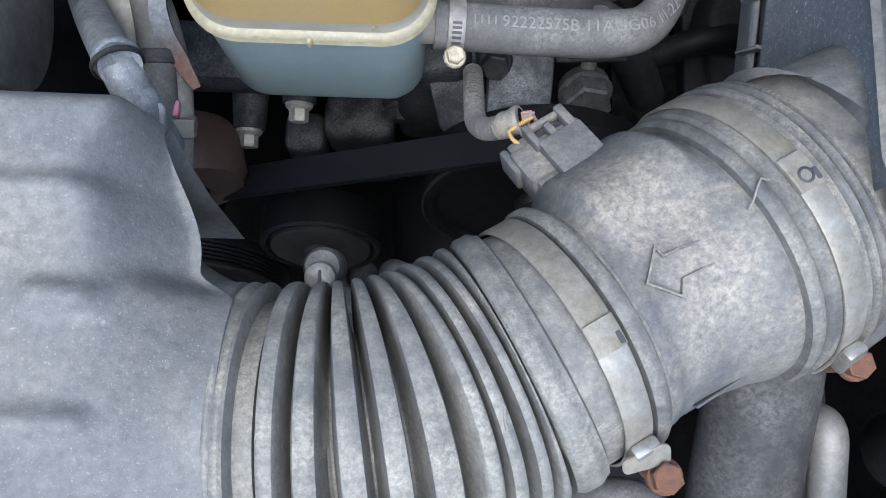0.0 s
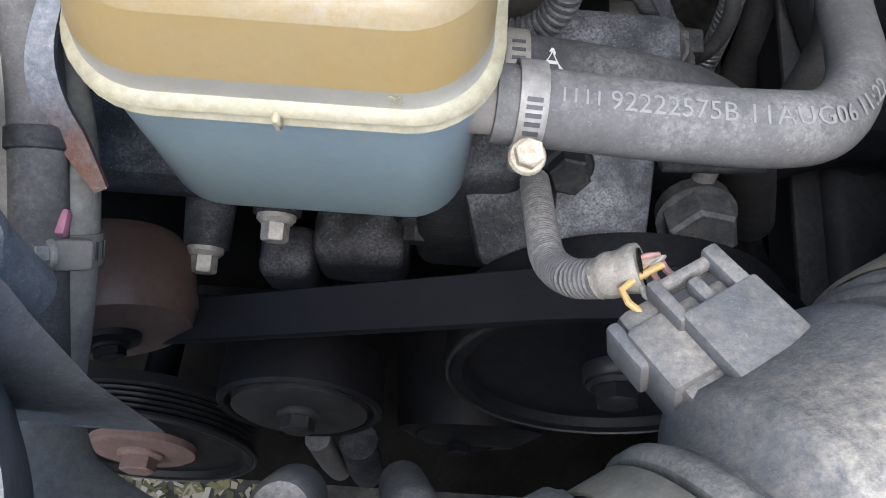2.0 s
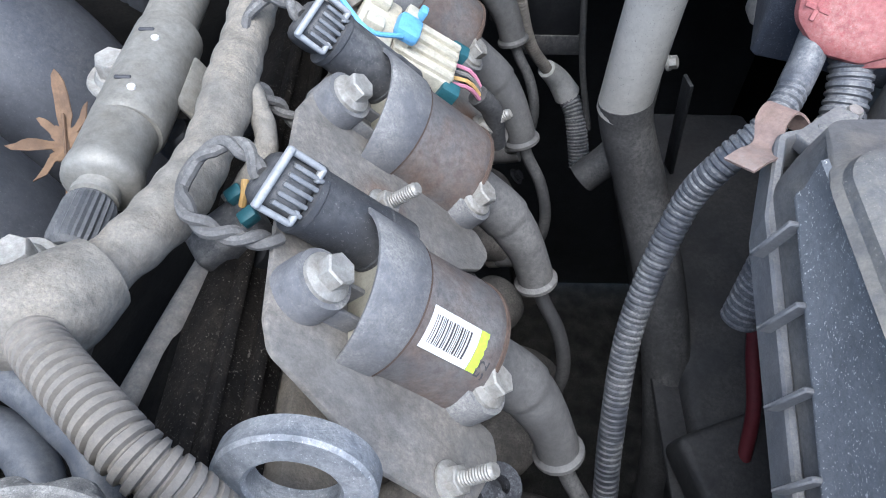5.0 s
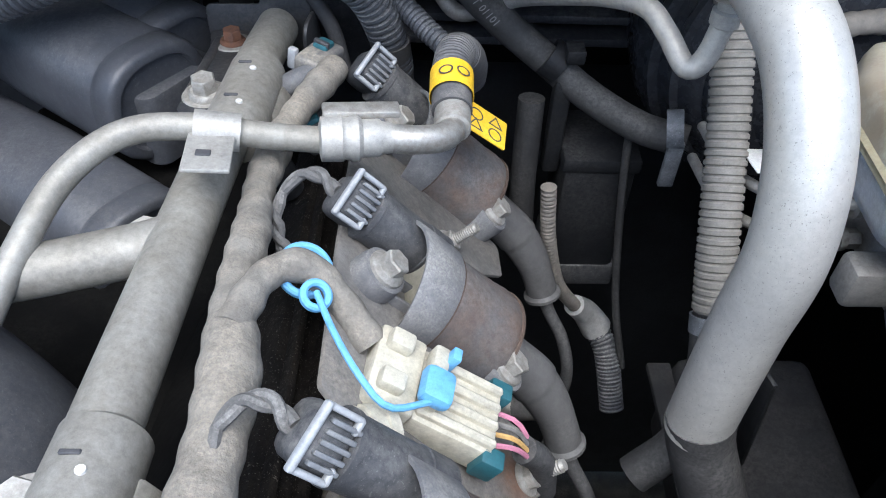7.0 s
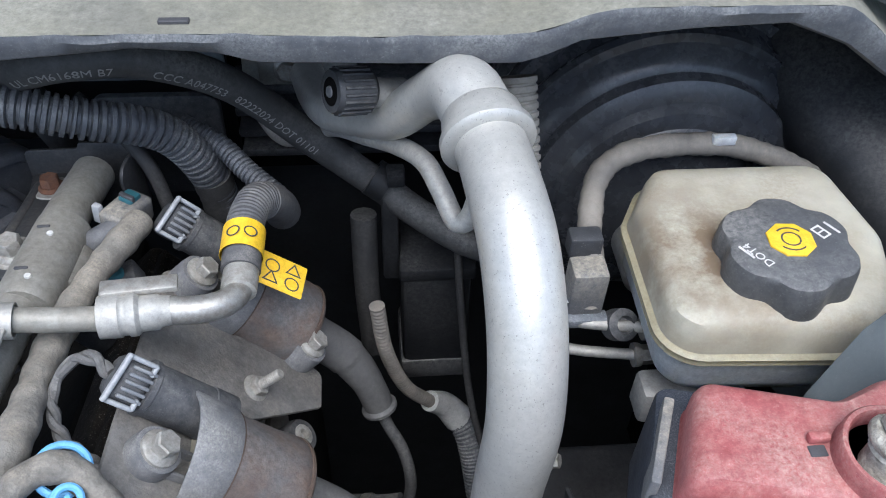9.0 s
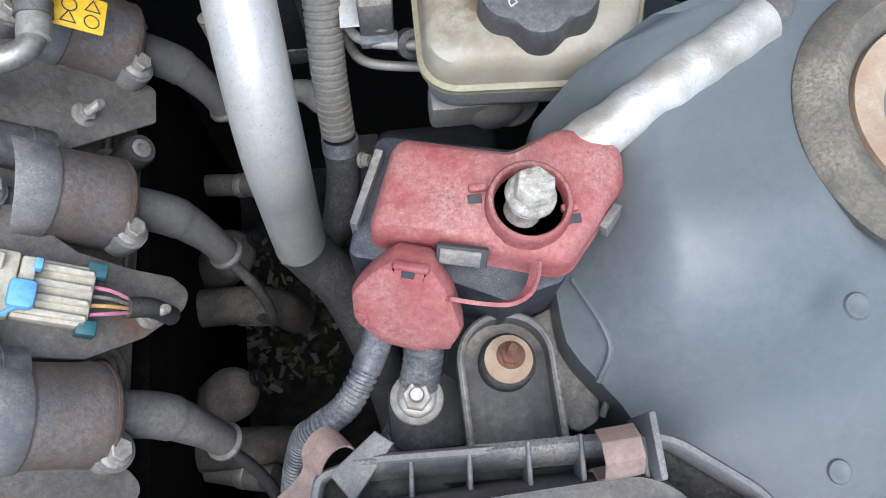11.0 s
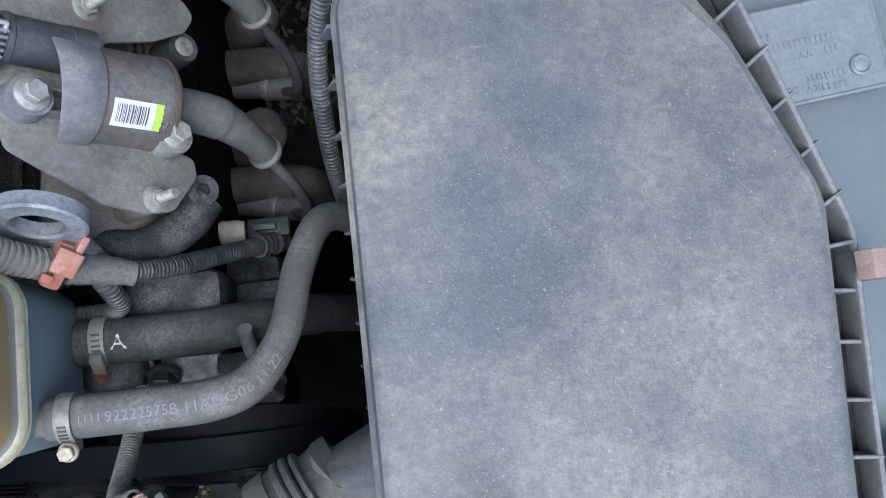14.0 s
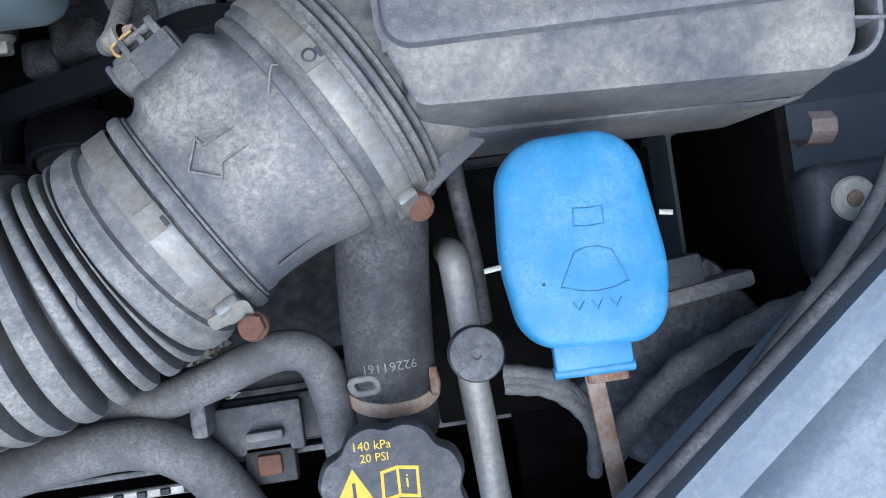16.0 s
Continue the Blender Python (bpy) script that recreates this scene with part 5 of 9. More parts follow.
def bank(s, y, n):
    """A point on the right bank: s down the slope, y rearwards, n off it; the first coil's lower bolt is the origin."""
    return V(0.25, y, 0.85 + SLOPE * y) + A45 * s + N45 * n


BM = Matrix(((A45.x, 0, N45.x, 0.25), (0, 1, 0, 0), (A45.z, SLOPE, N45.z, 0.85), (0, 0, 0, 1)))


def bank_slab(pts, n0, n1, bevel=0.001):
    return slab(rounded([(s, y, r) for s, y, r in pts], 5), n0, n1, bevel, BM)


vc = thing("valve_cover", (0.22, 0.17, 0.75), "grimy brown cast-alloy valve cover", "valve cover")
part("cover", slab(rounded([(-0.050, -0.055, 0.012), (0.030, -0.055, 0.012), (0.030, 0.42, 0.012), (-0.050, 0.42, 0.012)]), -0.085, -0.054, 0.004, BM), cover_mat, vc)
# inner flank split off in a far darker tone than the cover, with pale specks
flank_black = mat("speckled_flank_black", (0.007, 0.0062, 0.0058), 0.8, spec=0.15, dust=(0.07, 0.058, 0.045), dust_amount=0.2, dust_scale=60, speck=(0.45, 0.42, 0.36), speck_amount=0.7, bump=0.6, bump_scale=250)
part("inner_flank", slab(rounded([(-0.085, -0.055, 0.006), (-0.0505, -0.055, 0.006), (-0.0505, 0.42, 0.006), (-0.085, 0.42, 0.006)]), -0.10, -0.060, 0.004, BM), flank_black, vc, "near-black speckled inner flank")
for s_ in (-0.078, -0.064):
    part("flank_rib", box((0.004, 0.46, 0.008), bevel=0.0012, m=BM @ pose(s_, 0.182, -0.058, 0, 0, 0)), flank_black, vc)
part("skirt", box((0.04, 0.475, 0.16), bevel=0.004, m=BM @ pose(0.012, 0.182, -0.135, 0, 0, 0)), cover_mat, vc)
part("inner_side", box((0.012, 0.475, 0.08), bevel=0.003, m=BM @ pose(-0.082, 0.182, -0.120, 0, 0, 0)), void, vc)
for s_, y0, w_ in ((-0.0040, 0.064, 0.034), (0.0016, 0.064, 0.034), (0.0072, 0.064, 0.034), (-0.0010, 0.303, 0.036), (0.0045, 0.303, 0.036), (0.0101, 0.303, 0.036), (0.022, 0.118, 0.05), (0.022, 0.238, 0.05)):
    part("cast_rib", box((0.0026, w_, 0.006), bevel=0.001, m=BM @ pose(s_, y0, -0.052, 0, 0, 0)), cover_mat, vc)
for s_, y0 in ((0.0085, 0.286), (0.0105, 0.154), (0.0070, 0.040)):
    part("well_ring", lathe([(0.0150, -0.058), (0.0150, -0.0500), (0.0140, -0.0488), (0.0122, -0.0488), (0.0112, -0.0500), (0.0112, -0.0535), (0.0, -0.0535)], bank(s_, y0, 0), N45, 32), cover_mat, vc, "raised well flange")
    part("well_bolt", hexhead(bank(s_ + 0.001, y0 + 0.002, -0.0535), N45, 0.0046, 0.004, 1.3), rust_bolt, vc, "grimy bolt in the well")
for s, y in ((0.0202, 0.068), (0.0172, 0.295)):
    d = bank(s, y, -0.0450)
    sl = part("sleeve", lathe([(0.0105, -0.012), (0.0105, 0.014), (0.0092, 0.017), (0.0045, 0.017), (0.0045, 0.010), (0, 0.010)], d, N45, 28), rubber, vc, "rubber-sleeved cover bolt")
    part("socket_bolt", lathe([(0.0062, 0.010), (0.0062, 0.0175), (0.005, 0.0182), (0.003, 0.0182), (0.003, 0.014), (0, 0.014)], d, N45, 12), bolt_mat, sl)

# coil brackets: pressed steel plates with studs
for name, pts, studs in (
    ("front", [(-0.090, 0.034, 0.004), (-0.087, -0.004, 0.006), (-0.083, -0.015, 0.008), (-0.067, -0.0235, 0.006), (-0.035, -0.0405, 0.004), (-0.010, -0.0445, 0.008), (0.006, -0.042, 0.008), (0.021, -0.020, 0.006), (0.019, -0.009, 0.006), (0.004, -0.004, 0.003), (-0.034, 0.002, 0.002), (-0.036, 0.040, 0.002), (-0.034, 0.054, 0.004), (-0.005, 0.062, 0.006), (0.016, 0.073, 0.008), (0.023, 0.086, 0.008), (0.014, 0.096, 0.008), (-0.012, 0.098, 0.006), (-0.036, 0.104, 0.002), (-0.036, 0.144, 0.002), (-0.076, 0.147, 0.004), (-0.091, 0.10, 0.004)], ((-0.006, -0.036), (-0.045, 0.073))),
    ("rear", [(-0.090, 0.172, 0.004), (-0.062, 0.153, 0.006), (-0.012, 0.153, 0.006), (0.020, 0.167, 0.008), (0.044, 0.186, 0.010), (0.048, 0.198, 0.008), (0.036, 0.206, 0.008), (0.010, 0.208, 0.006), (-0.020, 0.214, 0.004), (-0.034, 0.222, 0.002), (-0.034, 0.272, 0.002), (-0.028, 0.279, 0.003), (0.022, 0.312, 0.003), (0.021, 0.338, 0.006), (-0.020, 0.344, 0.004), (-0.060, 0.352, 0.004), (-0.090, 0.362, 0.008), (-0.091, 0.250, 0.004)], ((0.021, 0.180), (-0.024, 0.303)))):
    if name == "front":
        rust_at = bank(-0.045, 0.073, -0.019) - bank(-0.04, pts[0][1], -0.04)
    else:
        rust_at = bank(0.0138, 0.178, -0.019) - bank(-0.04, pts[0][1], -0.04)
    plate_mat = mat("rust_marked_bracket", (0.195, 0.189, 0.178), 0.7, 0.1, second=(0.112, 0.102, 0.090), amount=0.7, scale=45, dust=(0.30, 0.27, 0.23), dust_amount=0.6, dust_scale=30, bump=0.35, bump_scale=700, stain=(tuple(rust_at), 0.017, (0.20, 0.105, 0.06)))
    cb = thing("coil_bracket", bank(-0.04, pts[0][1], -0.04), "dusty pressed-steel ignition coil bracket with threaded studs", "bracket", "coil brackets")
    part("plate", bank_slab(pts, -0.0225, -0.0190, 0.001), plate_mat, cb)
    for s, y in studs:
        part("spacer", lathe([(0.007, -0.032), (0.007, 0.0), (0, 0.0)], bank(s, y, -0.0225), N45, 16), cover_mat, cb)
    for s, y in studs:
        part("stud", hexhead(bank(s, y, -0.0190), N45 + V(0.15, 0, 0), 0.0055, 0.006, 1.4, 0.0135, 0.003), bolt_mat, cb, "zinc stud with flange nut")


core_rust = mat("dark_core_rust", (0.085, 0.056, 0.042), 0.85, second=(0.10, 0.075, 0.06), amount=0.9, scale=60, bump=0.4)


bail_mat = mat("pale_lock_plastic", (0.33, 0.345, 0.36), 0.5, second=(0.24, 0.25, 0.265), amount=0.6, scale=60, dust=(0.4, 0.39, 0.36), dust_amount=0.5, dust_scale=60, bump=0.2)
plug_rib_mat = mat("plug_rib_plastic", (0.17, 0.178, 0.19), 0.5, dust=(0.3, 0.3, 0.28), dust_amount=0.5, dust_scale=60, bump=0.2)


def coil():
    """An ignition coil: open cup, laminated core, two eared bolts, connector and plug."""
    th = thing("ignition_coil", bank(0, 0, 0), "dusty black ignition coil with rusty laminated core", "ignition coil", "ignition coils on the bank")
    ya, na = 0.0195, -0.016
    c0 = lambda s, dy=0.0, dn=0.0: bank(s, ya + dy, na + dn)
    part("core", lathe([(0.0, -0.050), (0.0258, -0.050), (0.0268, -0.048), (0.0262, -0.040), (0.0266, -0.020), (0.0274, -0.012), (0.0268, -0.0050), (0.0245, -0.0022), (0.0115, -0.0015), (0.0108, 0.006), (0, 0.006)], c0(0), A45, 48), coil_core, th, "rusty laminated steel core")
    for s_ in (-0.0058, -0.0462):
        part("rust_edge", lathe([(0.0264, s_ - 0.0010), (0.0277, s_ - 0.0007), (0.0277, s_ + 0.0007), (0.0264, s_ + 0.0010)], c0(0), A45, 48), core_rust, th, "rusted lamination edge")
    cup = bmesh.new()
    n, rings = 56, []
    for r, s0, k in ((0.0272, -0.0455, 0), (0.0284, -0.0475, 0), (0.0286, -0.0665, 1), (0.0281, -0.0672, 1), (0.0266, -0.0668, 1), (0.0258, -0.054, 0)):
        row = []
        for i in range(n):
            t = 2 * math.pi * i / n
            dip = k * ((0.5 + 0.5 * math.cos(t - 3.6)) ** 3 * 0.010 - 0.003 * math.cos(t - 0.6))
            row.append(cup.verts.new(c0(s0 + dip) + (N45 * math.cos(t) + V(0, 1, 0) * math.sin(t)) * r))
        rings.append(row)
    for a, b in zip(rings, rings[1:]):
        for i in range(n):
            cup.faces.new((a[i], a[(i + 1) % n], b[(i + 1) % n], b[i]))
    part("cup", cup, coil_mat, th, "dusty plastic cup")
    part("potting", lathe([(0.0262, -0.0545), (0.02, -0.0565), (0, -0.057)], c0(0), A45, 32), potting, th, "tan potting resin")
    cc = c0(0, 0.0190, 0.0105)
    part("connector_housing", lathe([(0.0, -0.048), (0.0128, -0.048), (0.0128, -0.060), (0.0123, -0.0605), (0.0123, -0.0885), (0.0130, -0.089), (0.0130, -0.0915), (0.0118, -0.092), (0, -0.092)], cc, A45, 32), plastic, th, "black connector housing")
    pm_ = BM @ pose(-0.0985, ya + 0.0190, na + 0.0105, 42, 0, 0)
    pg = part("connector_plug", box((0.0170, 0.0215, 0.0205), bevel=0.0055, seg=3, m=pm_), plastic, th, "ribbed connector plug")
    for k in range(5):
        part("plug_rib", box((0.0115, 0.0019, 0.0034), (0.0014, -0.0070 + 0.0035 * k, 0.0098), 0.0007, 2, pm_), plug_rib_mat, pg)
    lock = box((0.0026, 0.0238, 0.0036), (-0.0082, 0, 0.0108), 0.0011, 3, pm_)
    for sg in (-1, 1):
        add(lock, box((0.0145, 0.0024, 0.0034), (-0.0016, sg * 0.0107, 0.0098), 0.0011, 3, pm_))
        add(lock, box((0.0024, 0.0060, 0.0034), (0.0050, sg * 0.0085, 0.0098), 0.0011, 3, pm_))
    part("lock_bail", lock, bail_mat, pg, "pale grey lock bail")
    for s, y in ((-0.0765, 0.0105), (0.0, 0.0)):
        ear = part("ear", lathe([(0.0116, -0.0205), (0.0114, -0.010), (0.0108, -0.006), (0.0, -0.006)], bank(s, y, 0), N45, 28), coil_mat, th)
        part("bolt", hexhead(bank(s, y, -0.006), N45, 0.0060, 0.0088, 1.45), bolt_mat, ear, "dull hex flange bolt")
    for dy in (-0.0055, 0.0070):
        part("ear_web", box((0.016, 0.0022, 0.020), bevel=0.0008, m=BM @ pose(-0.0635, 0.0105 + dy, -0.020, 0, 0, 0)), coil_mat, th)
    part("core_ear", box((0.018, 0.015, 0.020), bevel=0.004, m=BM @ pose(-0.005, 0.006, -0.025, 0, 0, 0)), coil_core, th)
    return th


def plug_wire():
    """Boot on the coil's tower, lead and the lower boot at the spark plug."""
    w = thing("plug_lead", bank(0.03, 0.018, -0.02), "dusty grey rubber plug lead with boots", "plug lead", "plug leads")
    P = [bank(-0.002, 0.020, -0.016), bank(0.018, 0.020, -0.016), V(0.2635, 0.0180, 0.8110), V(0.2735, 0.0130, 0.7965), V(0.2795, 0.0090, 0.7830), V(0.2835, 0.0055, 0.7700)]
    part("boot", tube(P, 0.012, 24, 0.002, lambda s, wl: 0.0095 if s < 0.006 else (0.0128 if s < 0.040 else (0.0118 - 0.002 * smooth01((s - 0.040) / 0.03) if s < wl - 0.004 else 0.0118))), boot_mat, w)
    part("lead", tube([(0.2830, 0.0065, 0.772), (0.2880, -0.002, 0.7620), (0.2970, -0.012, 0.7480), (0.3020, -0.022, 0.728), (0.3000, -0.026, 0.705), (0.292, -0.020, 0.682), (0.28, -0.012, 0.67)], 0.0040, 14), rubber, w)
    part("lower_boot", tube([(0.296, -0.014, 0.673), (0.281, -0.012, 0.668), (0.262, -0.006, 0.66), (0.24, 0.0, 0.65)], 0.0095, 18, 0.003), boot_mat, w)
    part("boot_band", lathe([(0.0098, -0.004), (0.0103, -0.003), (0.0103, 0.003), (0.0098, 0.004), (0.0098, -0.004)], (0.272, -0.009, 0.664), (-0.9, 0.2, -0.35), 20), steel_zinc, w)
    return w


COILS = [V(0, 0, 0), V(-0.001, 0.104, -0.018), V(0, 0.228, -0.037), V(0.001, 0.341, -0.047)]
first_coil, first_lead = coil(), plug_wire()
c_loc, l_loc = first_coil.location.copy(), first_lead.location.copy()
for d in COILS[1:]:
    copy_thing(first_coil, Matrix.Translation(c_loc + d))
    copy_thing(first_lead, Matrix.Translation(l_loc + d))
# barcode label on the front coil
lab = thing("coil_label", bank(-0.034, 0.004, 0.0062), "white and lime barcode sticker on the front coil", "label")


def label_bend(bm):
    """Lays a flat strip on the coil's round side."""
    o, ax = bank(0, 0.0195, -0.016), A45
    for v in bm.verts:
        p = V(v.co.x, v.co.y, 0)
        a = radians(-35) + 1.0 * v.co.y / 0.0266
        v.co = o + ax * (0.86 * v.co.x - 0.0275) + (N45 * math.cos(a) + V(0, 1, 0) * math.sin(a)) * (0.0271 + v.co.z)
    return bm


def strip(x0, x1, y0, y1, z):
    return label_bend(sheet(lambda u, v: V(x0 + (x1 - x0) * u, y0 + (y1 - y0) * v, z), 2, 10))


part("paper", strip(-0.017, 0.010, -0.0075, 0.0075, 0.0), label_white, lab)
part("green_end", strip(0.0102, 0.019, -0.0075, 0.0075, 0.0), label_green, lab, "lime green end")
random.seed(4)
x = -0.0145
while x < 0.0055:
    w_ = random.choice((0.0004, 0.0007, 0.0010))
    part("bar", strip(x, x + w_, -0.005, 0.005, 0.00012), ink_and_gap_black, lab, smooth=0)
    x += w_ + random.choice((0.0004, 0.0006, 0.0009))
tb = text_bm("52", 0.0075, 0.00004)
moved(tb, pose(0.0178, -0.0050, 0.0002, 0, 0, 90))
part("number", label_bend(tb), ink_and_gap_black, lab, smooth=0)

# exhaust manifold shields glimpsed beside the bank
sooty = mat("sooty_casting", (0.060, 0.055, 0.050), 0.8, second=(0.03, 0.028, 0.026), amount=0.8, scale=40, dust=(0.22, 0.20, 0.17), dust_amount=0.5, dust_scale=35, bump=0.5, bump_scale=400)
for y0, z0 in ((0.032, 0.690), (0.135, 0.676), (0.245, 0.662)):
    eh = thing("exhaust_runner", (0.31, y0, z0), "dusty cast exhaust runner beside the cylinder head", "exhaust runner", "exhaust runners")
    part("runner", tube([(0.24, y0 - 0.02, z0 - 0.03), (0.275, y0 - 0.022, z0 - 0.026), (0.298, y0 - 0.022, z0 - 0.045), (0.306, y0 - 0.02, z0 - 0.09)], 0.015, 20, 0.004), sooty, eh)
    part("dome", lathe([(0.0185, -0.06), (0.0195, 0.0), (0.0182, 0.007), (0.013, 0.0115), (0, 0.0130)], (0.268, y0 + 0.016, z0 - 0.012), (0.45, 0.0, 0.9), 32), sooty, eh, "rounded cast end")
    part("dome_bolt", hexhead((0.2880, y0 + 0.024, z0 - 0.004), (0.7, 0, 0.7), 0.0045, 0.005), dark_metal, eh)
single("cylinder_head", box((0.12, 0.50, 0.10), bevel=0.006, m=BM @ pose(-0.02, 0.182, -0.20, 0, 0, 0)), cover_mat, "grimy cast cylinder head under the valve cover", "cylinder head")
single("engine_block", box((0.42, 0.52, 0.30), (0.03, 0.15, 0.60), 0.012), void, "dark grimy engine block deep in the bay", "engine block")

# ---- lifting ring ----
lr = thing("lifting_bracket", (0.185, -0.05, 0.87), "grey galvanised cast lifting ring on the cylinder head", "lifting ring")
LM = basis((0.1878, -0.0500, 0.8870), (1, -0.08, 0.06), (0.0, 0.37, 0.93))
EYE_O = [Vector((0.0242 * math.cos(t), 0.0202 * math.sin(t))) for t in [2 * math.pi * k / 48 for k in range(48)]]
part("eye", ring_slab(EYE_O, [Vector((p.x * 0.56, p.y * 0.50)) for p in EYE_O], -0.0045, 0.0045, LM), galv, lr)
part("arm", slab(rounded([(-0.012, -0.0165, 0.002), (0.014, -0.0165, 0.002), (0.018, -0.065, 0.004), (-0.012, -0.065, 0.004)]), -0.0044, 0.0038, 0.001, LM), galv, lr)

# ---- engine harness with orange clip ----
eh = thing("engine_harness", (0.14, 0.1, 0.88), "tan tape-wrapped engine wiring harness with dusty conduit", "wiring harness")
HM = [(0.1598, 0.3783, 0.8665), (0.144, 0.3291, 0.8697), (0.1364, 0.2837, 0.8707), (0.1388, 0.2423, 0.8778), (0.1393, 0.2046, 0.8832), (0.1445, 0.1640, 0.8858), (0.1440, 0.1240, 0.8875), (0.1430, 0.0860, 0.889), (0.1375, 0.0510, 0.892), (0.1262, 0.0190, 0.899), (0.1085, -0.006, 0.903), (0.090, -0.0095, 0.905), (0.065, -0.006, 0.905), (0.02, 0.0, 0.892), (-0.05, 0.006, 0.87)]
part("taped_trunk", tube(HM, 0.0105, 20, 0.003, lambda s, w: 0.0074 + 0.0029 * smooth01((s - 0.15) / 0.08) + 0.0004 * math.sin(s * 420) + 0.0006 * math.sin(s * 97)), tape, eh)
part("junction", tube([(0.122, 0.010, 0.900), (0.108, -0.008, 0.904), (0.086, -0.010, 0.905)], 0.0150, 20, 0.003, lambda s, w: 0.013 + 0.004 * math.sin(math.pi * min(1, s / w))), tape, eh)
HC = [(0.104, -0.008, 0.902), (0.112, -0.0175, 0.908), (0.122, -0.028, 0.9135), (0.138, -0.043, 0.9155), (0.151, -0.0545, 0.9135), (0.163, -0.0615, 0.906), (0.1745, -0.068, 0.891), (0.184, -0.0705, 0.876)]
part("conduit", tube(HC, 0.009, 24, 0.0006, lambda s, w: 0.0085 - 0.0015 * ((s / 0.0036) % 1 > 0.6)), conduit_dusty, eh, "dusty corrugated conduit")
part("side_branch", tube([(0.146, 0.118, 0.888), (0.156, 0.100, 0.885), (0.160, 0.085, 0.880), (0.154, 0.072, 0.874), (0.147, 0.066, 0.868)], 0.0048, 12, 0.003, wobble(0.0048, 0.06)), tape, eh)
for k, c in enumerate(COILS[:3]):
    e = bank(-0.107, 0.0385, -0.006) + c
    loop = ((-0.006, 0.008, 0.003), (-0.015, 0.010, 0.002), (-0.023, 0.004, -0.002), (-0.025, -0.006, -0.006), (-0.018, -0.0135, -0.010), (-0.006, -0.0150, -0.014), (0.006, -0.012, -0.020)) if k == 0 else ((-0.008, 0.006, 0.004), (-0.018, 0.004, 0.002), (-0.024, -0.007, -0.006), (-0.020, -0.020, -0.016), (-0.009, -0.027, -0.026), (0.002, -0.031, -0.036))
    for q in (0, 1):
        w_ = [e] + [e + Vector(o) for o in loop]
        fine_, _l = spline(w_, 0.0015)
        twist = [p + (N45 * math.cos(m_ * 0.55 + q * math.pi) + V(0, 1, 0) * math.sin(m_ * 0.55 + q * math.pi)) * 0.0017 for m_, p in enumerate(fine_)]
        part("coil_branch", tube(twist[::2], 0.0021, 8, 0.002), rubber_grey, eh, "twisted taped leads")
rp = thing("rail_injector_plug", (0.150, 0.385, 0.86), "grey injector plug with teal lock at the harness end", "electrical connector")
RPM = basis((0.1505, 0.3860, 0.8640), (0.45, 0.85, -0.05), (-0.80, 0.45, 0.1))
part("body", box((0.026, 0.017, 0.016), (0, 0, 0), 0.003, 3, RPM), plastic_grey, rp)
part("lock", box((0.009, 0.009, 0.004), (0.005, 0.001, 0.0085), 0.0015, 2, RPM), teal, rp, "faded teal lock")
part("lock_slot", box((0.003, 0.009, 0.0055), (0.003, 0.001, 0.0092), 0.0006, 1, RPM), ink_and_gap_black, rp)
part("tab", box((0.004, 0.005, 0.012), (-0.010, 0.010, 0.004), 0.001, 2, RPM), bail_mat, rp)
part("boot", tube([RPM @ V(-0.010, -0.003, 0.0), RPM @ V(-0.019, 0.002, -0.003), RPM @ V(-0.026, 0.010, -0.010)], 0.0065, 16, 0.002), plastic_grey, rp)
oc = thing("harness_clip", (0.188, -0.0685, 0.864), "faded orange plastic clip on the wiring harness", "cable clip")
OM = basis((0.1885, -0.0695, 0.870), (0.70, -0.40, -0.60), (0.60, 0.80, 0.1))
part("collar", box((0.011, 0.026, 0.022), (0, 0, -0.002), 0.003, m=OM), orange, oc)
part("latch", box((0.013, 0.014, 0.008), (0.001, 0.004, 0.010), 0.0015, m=OM), orange, oc)
part("side_slot", box((0.004, 0.0265, 0.010), (0.0, 0, -0.001), 0.0008, 1, OM), ink_and_gap_black, oc)
part("latch_tooth", box((0.006, 0.005, 0.006), (-0.004, -0.007, 0.011), 0.001, 2, OM), orange, oc)
part("latch_slot", box((0.0145, 0.004, 0.002), (0.001, 0.004, 0.012), 0.0004, 1, OM), ink_and_gap_black, oc)
part("strap_end", box((0.004, 0.012, 0.012), (0.004, 0.014, 0.006), 0.001, m=OM), orange, oc)
conduit_dark = mat("dark_split_conduit", (0.026, 0.028, 0.033), 0.4, dust=DUST, dust_amount=0.3, dust_scale=40, bump=0.1)
fh = thing("front_harness", (0.23, -0.075, 0.84), "dusty taped and corrugated front wiring branch", "wiring harness")
part("taped", tube([(0.190, -0.0705, 0.862), (0.203, -0.0725, 0.853), (0.218, -0.0755, 0.843)], 0.0105, 18, 0.003, lambda s, w: 0.0098 - 0.003 * s / w + 0.0003 * math.sin(s * 800)), rubber_grey, fh)
part("conduit", tube([(0.214, -0.0745, 0.845), (0.226, -0.072, 0.826), (0.240, -0.066, 0.801), (0.257, -0.057, 0.766), (0.274, -0.048, 0.729), (0.279, -0.045, 0.715)], 0.006, 18, 0.0007, lambda s, w: 0.0062 - 0.0006 * ((s / 0.0026) % 1 > 0.6)), conduit_dark, fh)
part("slit", tube([(0.216, -0.0800, 0.846), (0.2275, -0.0775, 0.8285), (0.2415, -0.0715, 0.8035), (0.258, -0.062, 0.769)], 0.0009, 6), ink_and_gap_black, fh)
part("end_tape", tube([(0.268, -0.051, 0.741), (0.274, -0.048, 0.729), (0.281, -0.044, 0.712)], 0.0078, 14, 0.002, wobble(0.0078, 0.08, 400)), rubber, fh)
